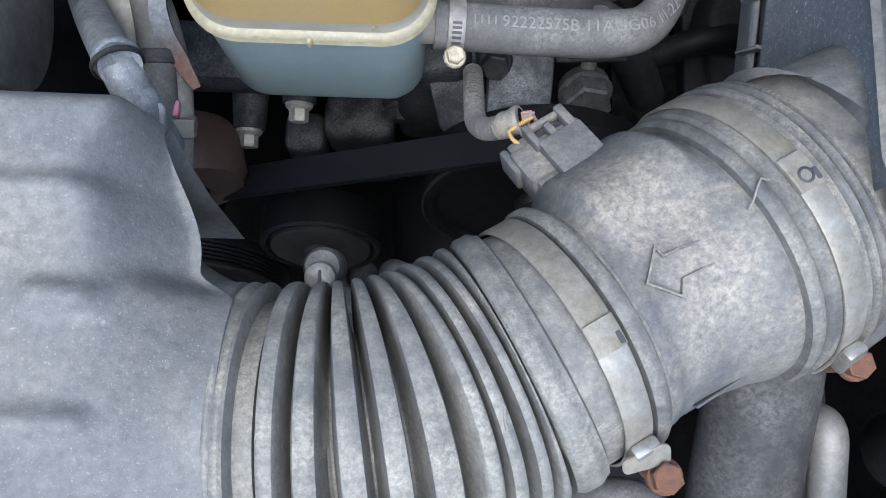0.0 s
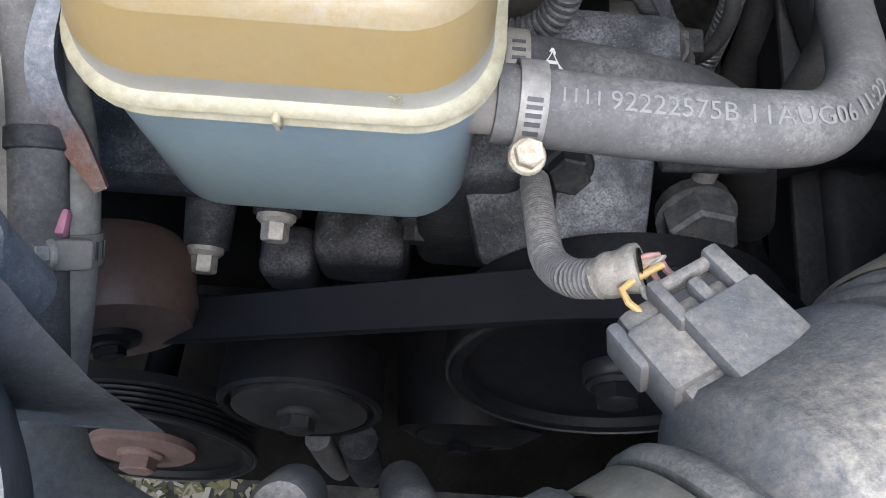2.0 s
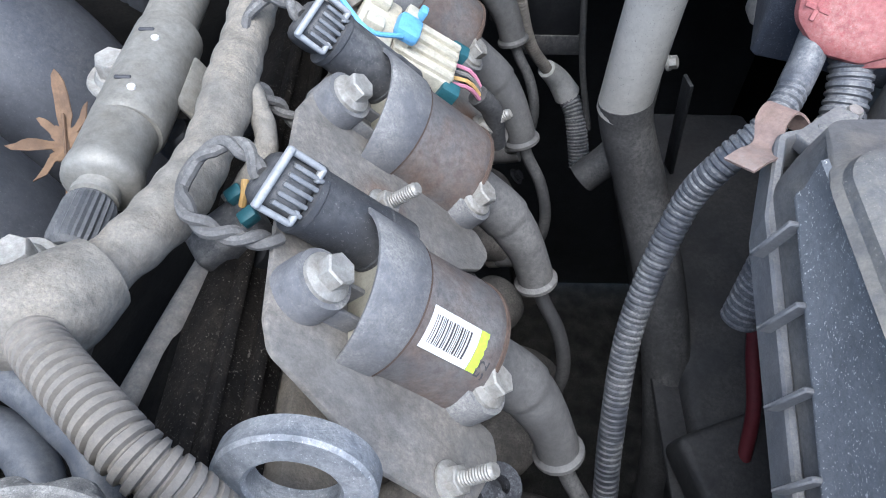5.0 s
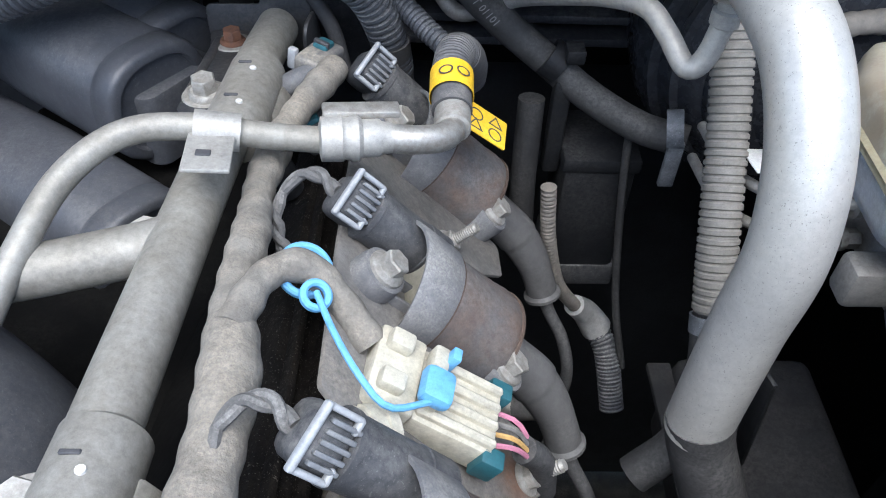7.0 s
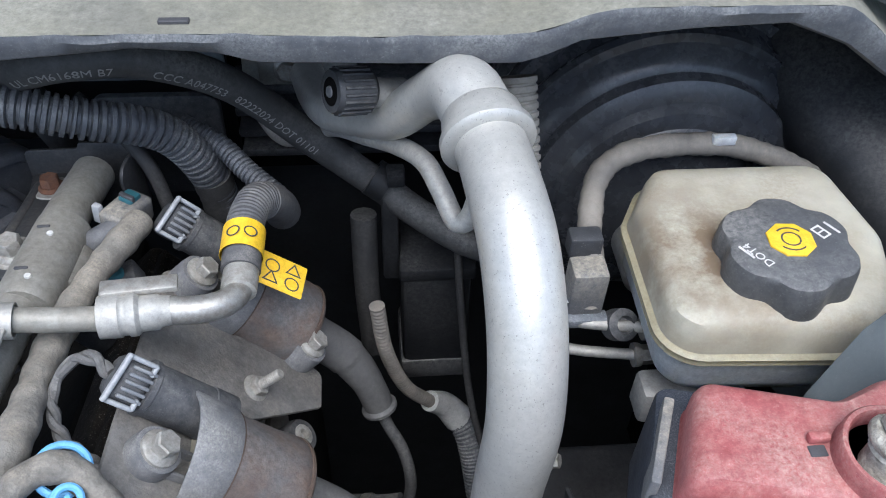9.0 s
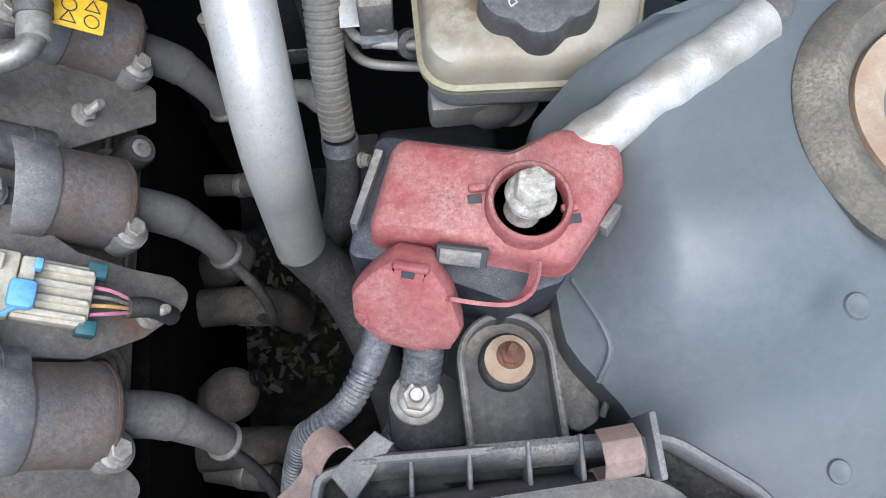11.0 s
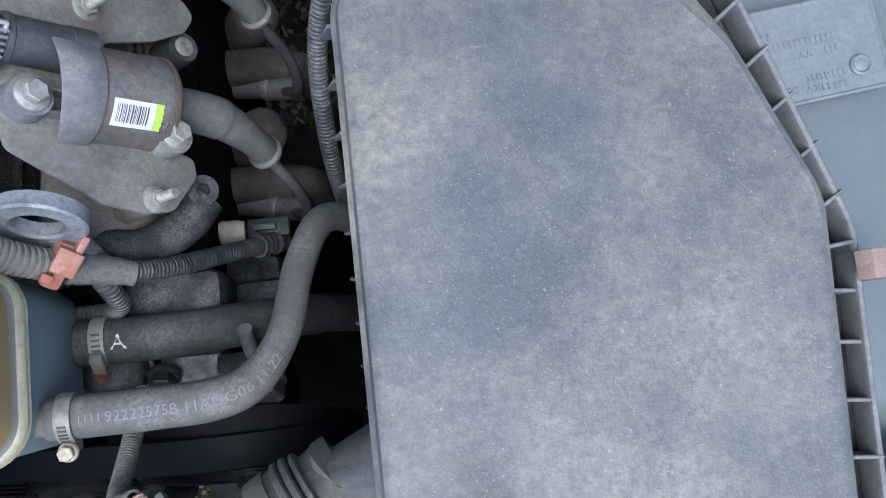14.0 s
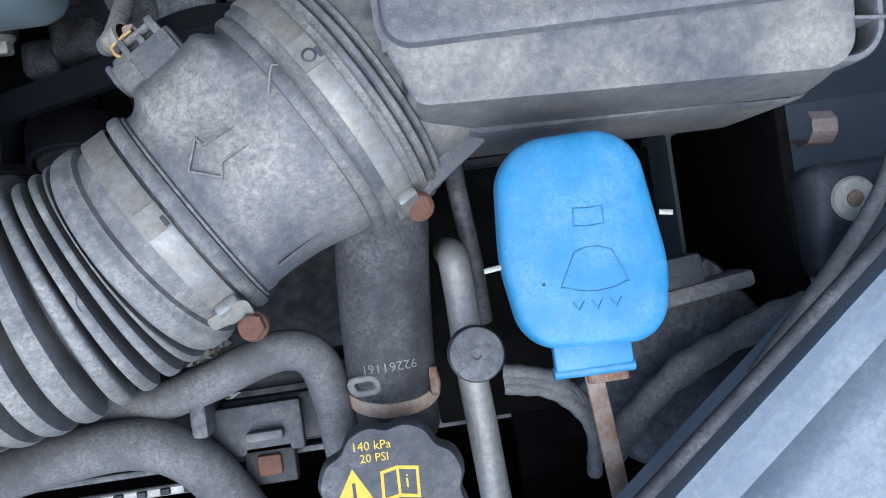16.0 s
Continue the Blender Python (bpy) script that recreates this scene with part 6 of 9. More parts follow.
part("lower_branch", tube([(0.200, -0.074, 0.851), (0.203, -0.083, 0.838), (0.202, -0.089, 0.822), (0.192, -0.092, 0.810), (0.172, -0.092, 0.805), (0.14, -0.09, 0.80)], 0.0055, 16, 0.0006, lambda s, w: 0.0060 - 0.0010 * ((s / 0.0030) % 1 > 0.55)), conduit_dark, fh)

# ---- fuel rail ----
fr = thing("fuel_rail", (0.115, 0.2, 0.88), "dull grey-tan steel fuel rail with injector clamps", "fuel rail")
RL = [(0.1222, 0.4295, 0.859), (0.1165, 0.36, 0.866), (0.112, 0.279, 0.8716), (0.109, 0.198, 0.8775), (0.1065, 0.107, 0.884), (0.1055, 0.070, 0.8865)]
part("pipe", tube(RL, 0.0118, 28, 0.004), fuel_steel, fr)
for y0 in (0.345, 0.117):
    f = (y0 - 0.437) / (0.045 - 0.437)
    c = V(0.1225 - 0.0175 * f, y0, 0.8585 + 0.0295 * f)
    d = V(-0.027, -1, 0.1).normalized()
    b = part("block", lathe([(0.0118, -0.034), (0.0148, -0.031), (0.0150, 0.0), (0.0148, 0.026), (0.0146, 0.030), (0.0137, 0.032)], c, d, 28), fuel_steel, fr, "injector block")
    for s0 in (-0.018, 0.015):
        part("mark", box((0.0065, 0.0018, 0.0012), bevel=0.0004, seg=1, m=basis(c + d * s0 + V(-0.002, 0, 0.0150), (1, 0, 0), (0, 1, -0.1))), ink_and_gap_black, b)
        part("dot", lathe([(0.0018, 0), (0.0016, 0.0012), (0, 0.0014)], c + d * (s0 + 0.006) + V(0.003, 0, 0.0142), (0.1, 0.1, 1), 10), print_white, b)
    part("clip_wing", box((0.004, 0.03, 0.016), bevel=0.002, m=basis(c + V(0.018, 0.002, -0.006), (0.8, 0, 0.5), (0, 1, -0.1))), fuel_steel, fr)
    inj = part("injector", lathe([(0.008, 0), (0.0095, 0.012), (0.0095, 0.03), (0.007, 0.033), (0, 0.033)], c + V(0.018, -0.008, -0.05), (-0.4, 0, 1), 18), plastic_dark, fr)
    part("injector_plug", box((0.013, 0.009, 0.009), bevel=0.002, m=basis(c + V(0.029, 0.006, -0.016), (0.8, 0.3, 0.3), (0, 1, 0))), teal, inj, "teal connector lock")
    part("injector_cap", box((0.018, 0.02, 0.014), bevel=0.002, m=basis(c + V(0.034, 0.006, -0.020), (0.8, 0.3, 0.3), (0, 1, 0))), plastic, inj)
part("end_collar", lathe([(0.0132, -0.024), (0.0136, -0.020), (0.0138, 0.008), (0.0144, 0.0090), (0.0147, 0.0125), (0.0141, 0.0155), (0.0120, 0.0172), (0.0080, 0.0180), (0.0076, 0.0205), (0.0088, 0.0210), (0.0088, 0.0235), (0.0072, 0.0240), (0.0070, 0.028)], (0.1055, 0.073, 0.8863), (-0.02, -1, 0.07), 28), fuel_steel, fr)
knurl = lambda r, d: [Vector((math.cos(t), math.sin(t))) * (r - (d if k % 2 else 0.0)) for k, t in enumerate([2 * math.pi * k / 52 for k in range(52)])]
part("port_cap", stack([(knurl(0.0072, 0.0), 0.0), (knurl(0.0090, 0.0004), 0.0020), (knurl(0.0097, 0.0009), 0.0045), (knurl(0.0100, 0.0010), 0.0190), (knurl(0.0092, 0.0006), 0.0222), (knurl(0.0070, 0.0), 0.0240)], m=basis((0.105, 0.0495, 0.8877), (1, -0.05, 0), (0, 0.03, 1))), cap_black, fr, "knurled black test-port cap", 20)
part("cross_pipe", tube([(-0.06, 0.205, 0.868), (0.03, 0.222, 0.868), (0.092, 0.238, 0.871), (0.108, 0.242, 0.874)], 0.0108, 22, 0.004), fuel_steel, fr, "cross-over pipe")
# clamp, cross feed and quick connector
fc = thing("fuel_feed_pipe", (0.15, 0.285, 0.89), "dull metal fuel feed pipe with quick connector", "fuel pipe")
FP = [(0.045, 0.205, 0.866), (0.052, 0.225, 0.878), (0.064, 0.255, 0.892), (0.083, 0.2755, 0.899), (0.107, 0.2845, 0.8975), (0.1412, 0.2895, 0.8895), (0.1677, 0.293, 0.885), (0.18, 0.2945, 0.884)]
part("pipe", tube(FP, 0.0058, 18, 0.003), fuel_steel, fc)
cp = part("saddle", box((0.019, 0.044, 0.002), bevel=0.0008, m=basis((0.1200, 0.2735, 0.8975), (1, 0.1, -0.1), (0, 0.95, -0.16))), alu_dull, fc, "pressed pipe saddle")
part("saddle_arch", lathe([(0.0072, -0.0095), (0.0082, -0.0095), (0.0082, 0.0095), (0.0072, 0.0095), (0.0072, -0.0095)], (0.1200, 0.2860, 0.8945), (1, 0.12, -0.2), 24), alu_dull, cp)
part("saddle_mark", box((0.006, 0.004, 0.001), bevel=0.0003, seg=1, m=basis((0.1195, 0.264, 0.9005), (1, 0.1, -0.1), (0, 0.95, -0.16))), ink_and_gap_black, cp)
qd = V(0.95, 0.14, -0.06).normalized()
part("quick_connector", lathe([(0.0058, 0.0), (0.0098, 0.001), (0.0102, 0.010), (0.0094, 0.011), (0.0094, 0.013), (0.0102, 0.014), (0.0102, 0.017), (0.0085, 0.019), (0.0085, 0.026), (0.0072, 0.028), (0.0068, 0.032)], (0.161, 0.2925, 0.886), qd, 28), alu_dull, fc, "silver quick connector")
part("release_tab", box((0.034, 0.009, 0.0035), bevel=0.001, m=basis((0.179, 0.304, 0.8935), qd, (-0.14, 0.95, 0))), steel_zinc, fc)
part("elbow", tube([(0.190, 0.297, 0.884), (0.203, 0.2985, 0.882), (0.214, 0.303, 0.880), (0.2195, 0.311, 0.878), (0.221, 0.325, 0.876)], 0.0066, 18, 0.002), steel_zinc, fc)
part("ferrule", lathe([(0.0066, 0), (0.0086, 0.001), (0.0088, 0.008), (0.0084, 0.018), (0.007, 0.02)], (0.2200, 0.3125, 0.877), (0.02, 1, 0.05), 24), bolt_mat, fc)
hose_blue_ = mat("worn_fuel_hose_rubber", (0.085, 0.085, 0.088), 0.55, dust=(0.30, 0.28, 0.25), dust_amount=0.55, dust_scale=40, bump=0.2)
FH = [(0.220, 0.326, 0.878), (0.2200, 0.343, 0.881), (0.2205, 0.360, 0.882), (0.2235, 0.3765, 0.8785), (0.2285, 0.3875, 0.869), (0.2315, 0.397, 0.857), (0.232, 0.405, 0.845)]
part("hose_sleeve", tube(FH, 0.009, 20, 0.0006, lambda s, w: 0.0098 + 0.0008 * smooth01((s - 0.035) / 0.03) - (0.0007 if 0.012 < s < 0.060 and (s / 0.0026) % 1 > 0.6 else 0.0)), hose_blue_, fc)
tg = thing("warning_tag", (0.23, 0.345, 0.88), "bright yellow warning tag wrapped round the fuel hose", "tag")
part("wrap", lathe([(0.0106, -0.0085), (0.0108, -0.0085), (0.0108, 0.0085), (0.0106, 0.0085), (0.0106, -0.0085)], (0.2200, 0.3420, 0.881), (0.02, 1, 0.1), 28), tag_yellow, tg)
TM = basis((0.2375, 0.3375, 0.8622), (0.82, -0.04, -0.57), (0.05, 1.0, 0.08))
part("flap", slab(rounded([(-0.016, -0.0105, 0.001), (0.0125, -0.0105, 0.001), (0.0135, 0.0105, 0.001), (-0.016, 0.0105, 0.001)]), -0.0004, 0.0004, 0.0001, TM), tag_yellow, tg)
for cx in (-0.006, 0.006):
    part("symbol_ring", ring_slab(circle(0.0042, 24, (cx, 0.003 if cx < 0 else -0.004)), circle(0.0034, 24, (cx, 0.003 if cx < 0 else -0.004)), 0.0004, 0.0006, TM), ink_and_gap_black, tg, smooth=0)
    tri_o = [Vector((cx + 0.0052 * math.cos(a), (-0.005 if cx < 0 else 0.0045) + 0.0052 * math.sin(a))) for a in (math.pi / 2, math.pi * 7 / 6, math.pi * 11 / 6)]
    cen = sum(tri_o, Vector((0, 0))) / 3
    part("symbol_triangle", ring_slab(tri_o, [cen + (p - cen) * 0.7 for p in tri_o], 0.0004, 0.0006, TM), ink_and_gap_black, tg, smooth=0)
for a in (-0.3, 0.5):
    d = V(math.sin(a), 0, math.cos(a))
    part("symbol_mark", ring_slab(circle(0.0036, 20), circle(0.0028, 20), 0.0, 0.0002, basis(V(0.2200, 0.341, 0.881) + d * 0.0109, d.cross(V(0, 1, 0)) * -1, (0, 1, 0))), ink_and_gap_black, tg, smooth=0)

# rear rail bracket
rb = thing("rail_bracket", (0.10, 0.41, 0.84), "dark steel bracket at the rear of the fuel rail", "bracket")
bracket_steel = mat("dark_bracket_steel", (0.036, 0.039, 0.045), 0.42, 0.2, second=(0.065, 0.066, 0.07), amount=0.6, scale=40, dust=(0.20, 0.18, 0.15), dust_amount=0.35, dust_scale=22, bump=0.2, bump_scale=500)
RBM = basis((0.098, 0.400, 0.8490), (1, 0, 0), (0, 1, -0.075))
plate_ = slab(rounded([(-0.020, -0.050, 0.008), (0.010, -0.050, 0.006), (0.030, 0.046, 0.004), (-0.019, 0.046, 0.004), (-0.013, 0.008, 0.010)]), -0.0016, 0.0016, 0.0008, RBM)
part("plate", plate_, bracket_steel, rb)
part("plate_rib", box((0.006, 0.070, 0.004), (-0.014, 0.0, 0.001), 0.002, 3, RBM @ pose(0, 0, 0, 0, 0, -4)), bracket_steel, rb)
part("upright", slab(rounded([(-0.0205, -0.020, 0.003), (0.040, -0.020, 0.002), (0.0415, 0.0215, 0.004), (0.012, 0.0215, 0.002), (0.0105, 0.0175, 0.002), (-0.0215, 0.0165, 0.004)]), -0.0013, 0.0013, 0.0006, basis((0.0985, 0.4465, 0.846), (1, -0.03, 0), (0, 0.12, 1))), bracket_steel, rb)
part("cheek", slab(rounded([(-0.012, -0.022, 0.004), (0.012, -0.022, 0.004), (0.010, 0.020, 0.007), (-0.011, 0.017, 0.010)]), -0.0013, 0.0013, 0.0006, basis((0.1405, 0.4350, 0.845), (0.25, 1, 0), (0, 0.1, 1))), bracket_steel, rb)
part("rusty_bolt", hexhead((0.0950, 0.4290, 0.8485), (0, 0.07, 1), 0.0056, 0.0088, 1.35), rust_bolt, rb, "rusty bolt")
part("rusty_washer", lathe([(0.0112, -0.001), (0.0115, 0.0006), (0.0108, 0.0012), (0, 0.0012)], (0.0950, 0.4290, 0.8480), (0, 0.07, 1), 24), bolt_mat, rb, "stained washer")
for x0, y0, z0 in ((0.0920, 0.3690, 0.8535), (0.094, 0.250, 0.862), (0.092, 0.125, 0.878), (0.093, 0.016, 0.893)):
    mb = thing("manifold_bolt", (x0, y0, z0), "dull hex flange bolt with washer on the intake manifold", "bolt", "intake manifold bolts")
    part("head", hexhead((x0, y0, z0), (0, -0.05, 1), 0.0068, 0.0118, 1.35), bolt_mat, mb)
    part("washer", lathe([(0.0125, -0.0015), (0.0128, 0.0), (0.012, 0.001), (0, 0.001)], (x0, y0, z0), (0, -0.05, 1), 28), bolt_mat, mb)

# intake manifold runners
ij = thing("injector_connector", (0.150, 0.057, 0.865), "black injector connector with teal lock below the harness", "electrical connector")
IJ = basis((0.1495, 0.0555, 0.868), (0.75, 0.45, 0.35), (-0.5, 0.85, 0.1))
part("body", box((0.030, 0.018, 0.017), (-0.004, 0, -0.004), 0.004, 3, IJ), plastic, ij)
part("sleeve", lathe([(0.010, -0.03), (0.0115, -0.004), (0.0105, 0.0), (0, 0.0)], IJ @ V(-0.004, -0.002, -0.014), IJ.to_3x3() @ V(0, 0, 1), 22), plastic_dark, ij)
for k_ in (-1, 1):
    part("lock", box((0.007, 0.0055, 0.006), (0.008, 0.0058 * k_, 0.006), 0.001, 2, IJ), teal, ij, "teal lock")
part("wire", tube([IJ @ V(0.008, 0.0, 0.006), IJ @ V(0.012, 0.001, 0.010), IJ @ V(0.015, 0.005, 0.011)], 0.0015, 8), copper, ij, "frayed copper wires")
hose_blue = mat("slate_rubber", (0.065, 0.072, 0.085), 0.5, dust=DUST, dust_amount=0.35, dust_scale=25, bump=0.1)
vh = thing("vent_hose", (0.09, -0.025, 0.88), "pair of dusty slate rubber hoses looping before the fuel rail", "hose")
part("hose", tube([(-0.06, -0.03, 0.878), (-0.02, -0.029, 0.887), (0.038, -0.025, 0.895), (0.067, -0.0205, 0.897), (0.095, -0.0225, 0.897), (0.110, -0.029, 0.8965), (0.122, -0.038, 0.895), (0.131, -0.046, 0.893), (0.137, -0.060, 0.888)], 0.0062, 18, 0.003), hose_blue, vh)
part("lower_hose", tube([(-0.06, -0.048, 0.868), (-0.02, -0.046, 0.874), (0.03, -0.041, 0.880), (0.06, -0.036, 0.882), (0.085, -0.033, 0.882), (0.103, -0.038, 0.880), (0.113, -0.052, 0.876), (0.115, -0.068, 0.87)], 0.0075, 18, 0.003), hose_blue, vh)
cx = thing("coolant_crossover_pipe", (0.13, 0.03, 0.85), "dusty grey pipe between harness and valve cover", "pipe")
part("pipe", tube([(0.150, 0.095, 0.849), (0.142, 0.065, 0.85), (0.130, 0.025, 0.85), (0.119, -0.012, 0.849)], 0.0050, 16, 0.004), bracket_mat, cx)
manifold_mat = mat("manifold_nylon", (0.060, 0.064, 0.074), 0.42, dust=(0.16, 0.155, 0.15), dust_amount=0.35, dust_scale=18, speck=PALE, speck_amount=0.3, bump=0.15)
im = thing("intake_manifold", (0.0, 0.2, 0.82), "dusty black plastic intake manifold with rounded runners", "intake manifold")
def runner_block(c, d, r, length, flat=3.0):
    """One moulded runner: squared-off barrel with a lipped, rounded end."""
    d = Vector(d).normalized()
    e = V(0, 0, 1).cross(d)
    bm, rings, n = bmesh.new(), [], 40
    for s, k in ((-length, 0.9), (-length * 0.6, 1.0), (-0.020, 1.0), (-0.0185, 0.975), (-0.0165, 0.975), (-0.015, 1.0), (-0.004, 0.995), (-0.0015, 0.97), (0.0, 0.91), (0.0, 0.80), (-0.003, 0.76), (-0.003, 0.30)):
        ring = []
        for i in range(n):
            a = 2 * math.pi * i / n
            ca, sa = math.cos(a), math.sin(a)
            q = (abs(ca) ** flat + abs(sa) ** flat) ** (-1 / flat)
            ring.append(bm.verts.new(Vector(c) + d * s + (e * ca + V(0, 0, 1) * sa) * r * k * q))
        rings.append(ring)
    for a, b in zip(rings, rings[1:]):
        for i in range(n):
            bm.faces.new((a[i], a[(i + 1) % n], b[(i + 1) % n], b[i]))
    bm.faces.new(rings[-1])
    bm.faces.new(rings[0][::-1])
    bmesh.ops.recalc_face_normals(bm, faces=bm.faces)
    return bm


for c_, r_ in (((0.0575, 0.3985, 0.8270), 0.0350), ((0.0625, 0.4400, 0.8290), 0.0315), ((0.058, 0.322, 0.780), 0.034)):
    part("runner", runner_block(c_, (0.8, -0.6, 0.02), r_, 0.17, 2.6), manifold_mat, im)
part("runner_web", slab(rounded([(-0.10, -0.03, 0.004), (0.016, -0.03, 0.010), (0.012, 0.028, 0.008), (-0.10, 0.028, 0.004)]), -0.05, 0.0, 0.003, basis((0.058, 0.415, 0.838), (0.8, -0.6, 0), (0.6, 0.8, 0))), manifold_mat, im)
for y0 in (0.165, 0.06):
    zt = 0.842 + 0.03 * (0.4 - y0)
    part("runner", tube([(-0.22, y0 + 0.06, zt - 0.01), (-0.10, y0 + 0.045, zt + 0.012), (-0.02, y0 + 0.03, zt), (0.012, y0 + 0.02, zt - 0.020), (0.035, y0 + 0.012, zt - 0.055), (0.045, y0 + 0.01, zt - 0.10)], 0.047, 28, 0.006, squash=0.9), manifold_mat, im)
part("base", box((0.18, 0.46, 0.03), (0.04, 0.23, 0.765), 0.006), void, im)

# dry leaf caught beside the rail
lf = bmesh.new()
LFM = basis((0.0845, 0.0820, 0.8840), (0.90, 0.20, 0.12), (-0.20, 0.90, 0.25))
LOBES = [(0.0, 0.030, 0.16), (0.75, 0.019, 0.12), (1.55, 0.025, 0.16), (2.45, 0.020, 0.14), (3.15, 0.013, 0.12), (3.9, 0.023, 0.16), (4.75, 0.026, 0.15), (5.55, 0.018, 0.12)]
rim_ = []
for k in range(96):
    t = 2 * math.pi * k / 96
    r = 0.0075 + 0.0010 * math.sin(11 * t) + 0.0006 * math.sin(23 * t)
    for a, far, wide in LOBES:
        d = abs((t - a - 0.06 * math.sin(9 * t) + math.pi) % (2 * math.pi) - math.pi)
        r = max(r, far * max(0.0, 1 - d / (wide * 2.0)) ** 0.75)
    rim_.append((r * math.sin(t) * 0.82, r * math.cos(t)))


def leaf_pt(x, y, f):
    return LFM @ V(x * f, y * f, 22.0 * (x * f) ** 2 + 7.0 * (y * f) ** 2 + 0.0012 * math.sin(x * f * 420 + y * f * 300) - 0.0015)


shells = [[lf.verts.new(leaf_pt(x, y, f)) for x, y in rim_] for f in (0.12, 0.4, 0.7, 1.0)]
for a, b in zip(shells, shells[1:]):
    for i in range(96):
        lf.faces.new((a[i], a[(i + 1) % 96], b[(i + 1) % 96], b[i]))
lf.faces.new(shells[0])
thicken(lf, 0.0005)
leaf = single("dry_leaf", lf, leaf_mat, "curled brown dry oak leaf beside the fuel rail", "leaf", smooth=60)
part("stalk", tube([LFM @ V(0.0, 0.012, 0.0005), LFM @ V(0.0, -0.010, 0.0005), LFM @ V(0.001, -0.026, 0.004), LFM @ V(0.003, -0.036, 0.008)], 0.0007, 6), leaf_mat, leaf, "thin curved stalk")

# ---- ivory and blue harness connector ----
wc = thing("harness_connector", (0.205, 0.19, 0.855), "ivory multi-way connector with teal locks and blue tether", "electrical connector")
WM = basis((0.2095, 0.1865, 0.846), (0.86, -0.16, -0.48), (0.12, 0.98, 0.0))
part("body", box((0.036, 0.032, 0.014), (0.010, 0, 0), 0.0015, m=WM), ivory, wc)
for k in range(4):
    part("body_rib", box((0.034, 0.0038, 0.004), (0.010, -0.0118 + 0.0079 * k, 0.008), 0.001, 1, WM), ivory, wc)
part("half", box((0.020, 0.034, 0.017), (-0.018, 0, 0.001), 0.002, m=WM), ivory, wc)
part("latch", box((0.007, 0.026, 0.008), (-0.004, 0.001, 0.012), 0.0015, m=WM), ivory, wc)
part("latch", box((0.010, 0.008, 0.007), (-0.020, 0.010, 0.011), 0.0015, m=WM), ivory, wc)
part("latch", box((0.010, 0.008, 0.007), (-0.020, -0.008, 0.011), 0.0015, m=WM), ivory, wc)
part("neck", lathe([(0.011, 0), (0.011, 0.004), (0.010, 0.0045), (0.010, 0.006), (0.011, 0.0065), (0.011, 0.010), (0.010, 0.0105), (0.010, 0.012), (0.011, 0.0125), (0.011, 0.018), (0.008, 0.02), (0, 0.02)], WM @ V(-0.014, -0.022, 0.002), WM.to_3x3() @ V(-0.7, -0.5, 0), 24), ivory, wc)
for sg in (-1, 1):
    part("lock", box((0.010, 0.008, 0.012), (0.028, sg * 0.0155, 0.001), 0.0012, m=WM), teal, wc, "teal lock")
part("blue_plug", box((0.013, 0.015, 0.008), (-0.0045, -0.006, 0.0165), 0.003, m=WM), blue_strap, wc, "bright blue cap")
part("blue_post", box((0.004, 0.006, 0.010), (0.0, 0.010, 0.015), 0.001, m=WM), blue_strap, wc)
part("tether", tube([WM @ V(-0.006, -0.013, 0.0165), V(0.196, 0.166, 0.872), V(0.186, 0.174, 0.878), V(0.176, 0.190, 0.882), V(0.1685, 0.2065, 0.884)], 0.0013, 8), blue_strap, wc, "blue tether strap")
part("tether_eye", ring_slab(circle(0.0112, 32), circle(0.0082, 32), -0.0014, 0.0014, basis((0.163, 0.219, 0.882), (0.8, 0.5, -0.2), (-0.4, 0.75, 0.5))), blue_strap, wc)
part("tether_eye", ring_slab(circle(0.0062, 24), circle(0.0034, 24), -0.0014, 0.0014, basis((0.1685, 0.2055, 0.8835), (0.8, 0.5, -0.2), (-0.4, 0.75, 0.5))), blue_strap, wc)
part("feed", tube([(0.142, 0.185, 0.889), (0.150, 0.210, 0.888), (0.163, 0.219, 0.884), (0.176, 0.212, 0.874), (0.188, 0.200, 0.862)], 0.0062, 14, 0.003, wobble(0.0062, 0.06)), tape, wc)
for k, mm in enumerate((pink, copper, plastic_grey, pink)):
    part("wire", tube([WM @ V(0.028, -0.008 + 0.005 * k, 0.002), WM @ V(0.038, -0.006 + 0.004 * k, 0.004), WM @ V(0.050, -0.002 + 0.002 * k, -0.003)], 0.0011, 6), mm, wc)
part("tail", tube([WM @ V(0.046, 0.0, -0.002), WM @ V(0.060, 0.004, -0.010), WM @ V(0.075, 0.006, -0.03)], 0.0058, 12, 0.003), rubber, wc)

# ---- rear of the bay: air-conditioning pipes, heater hose, conduits ----
ac = thing("air_conditioning_pipe", (0.345, 0.25, 0.9), "bright aluminium air-conditioning pipe with welded collar", "pipe")
ACP = [(0.3335, 0.331, 0.9635), (0.336, 0.316, 0.9605), (0.3385, 0.290, 0.9590), (0.3415, 0.262, 0.951), (0.3432, 0.237, 0.928), (0.3432, 0.2225, 0.893), (0.3412, 0.2215, 0.85), (0.3395, 0.2195, 0.81), (0.3385, 0.2180, 0.777)]
part("main_pipe", tube(ACP, 0.0152, 32, 0.003, lambda s, w: 0.0156), alu, ac)
part("collar", lathe([(0.0150, -0.011), (0.0176, -0.008), (0.0184, -0.002), (0.0190, 0.002), (0.0206, 0.003), (0.0208, 0.0065), (0.0192, 0.0085), (0.0156, 0.0095)], (0.3350, 0.322, 0.9615), (0.12, -0.97, -0.2), 36), alu, ac)
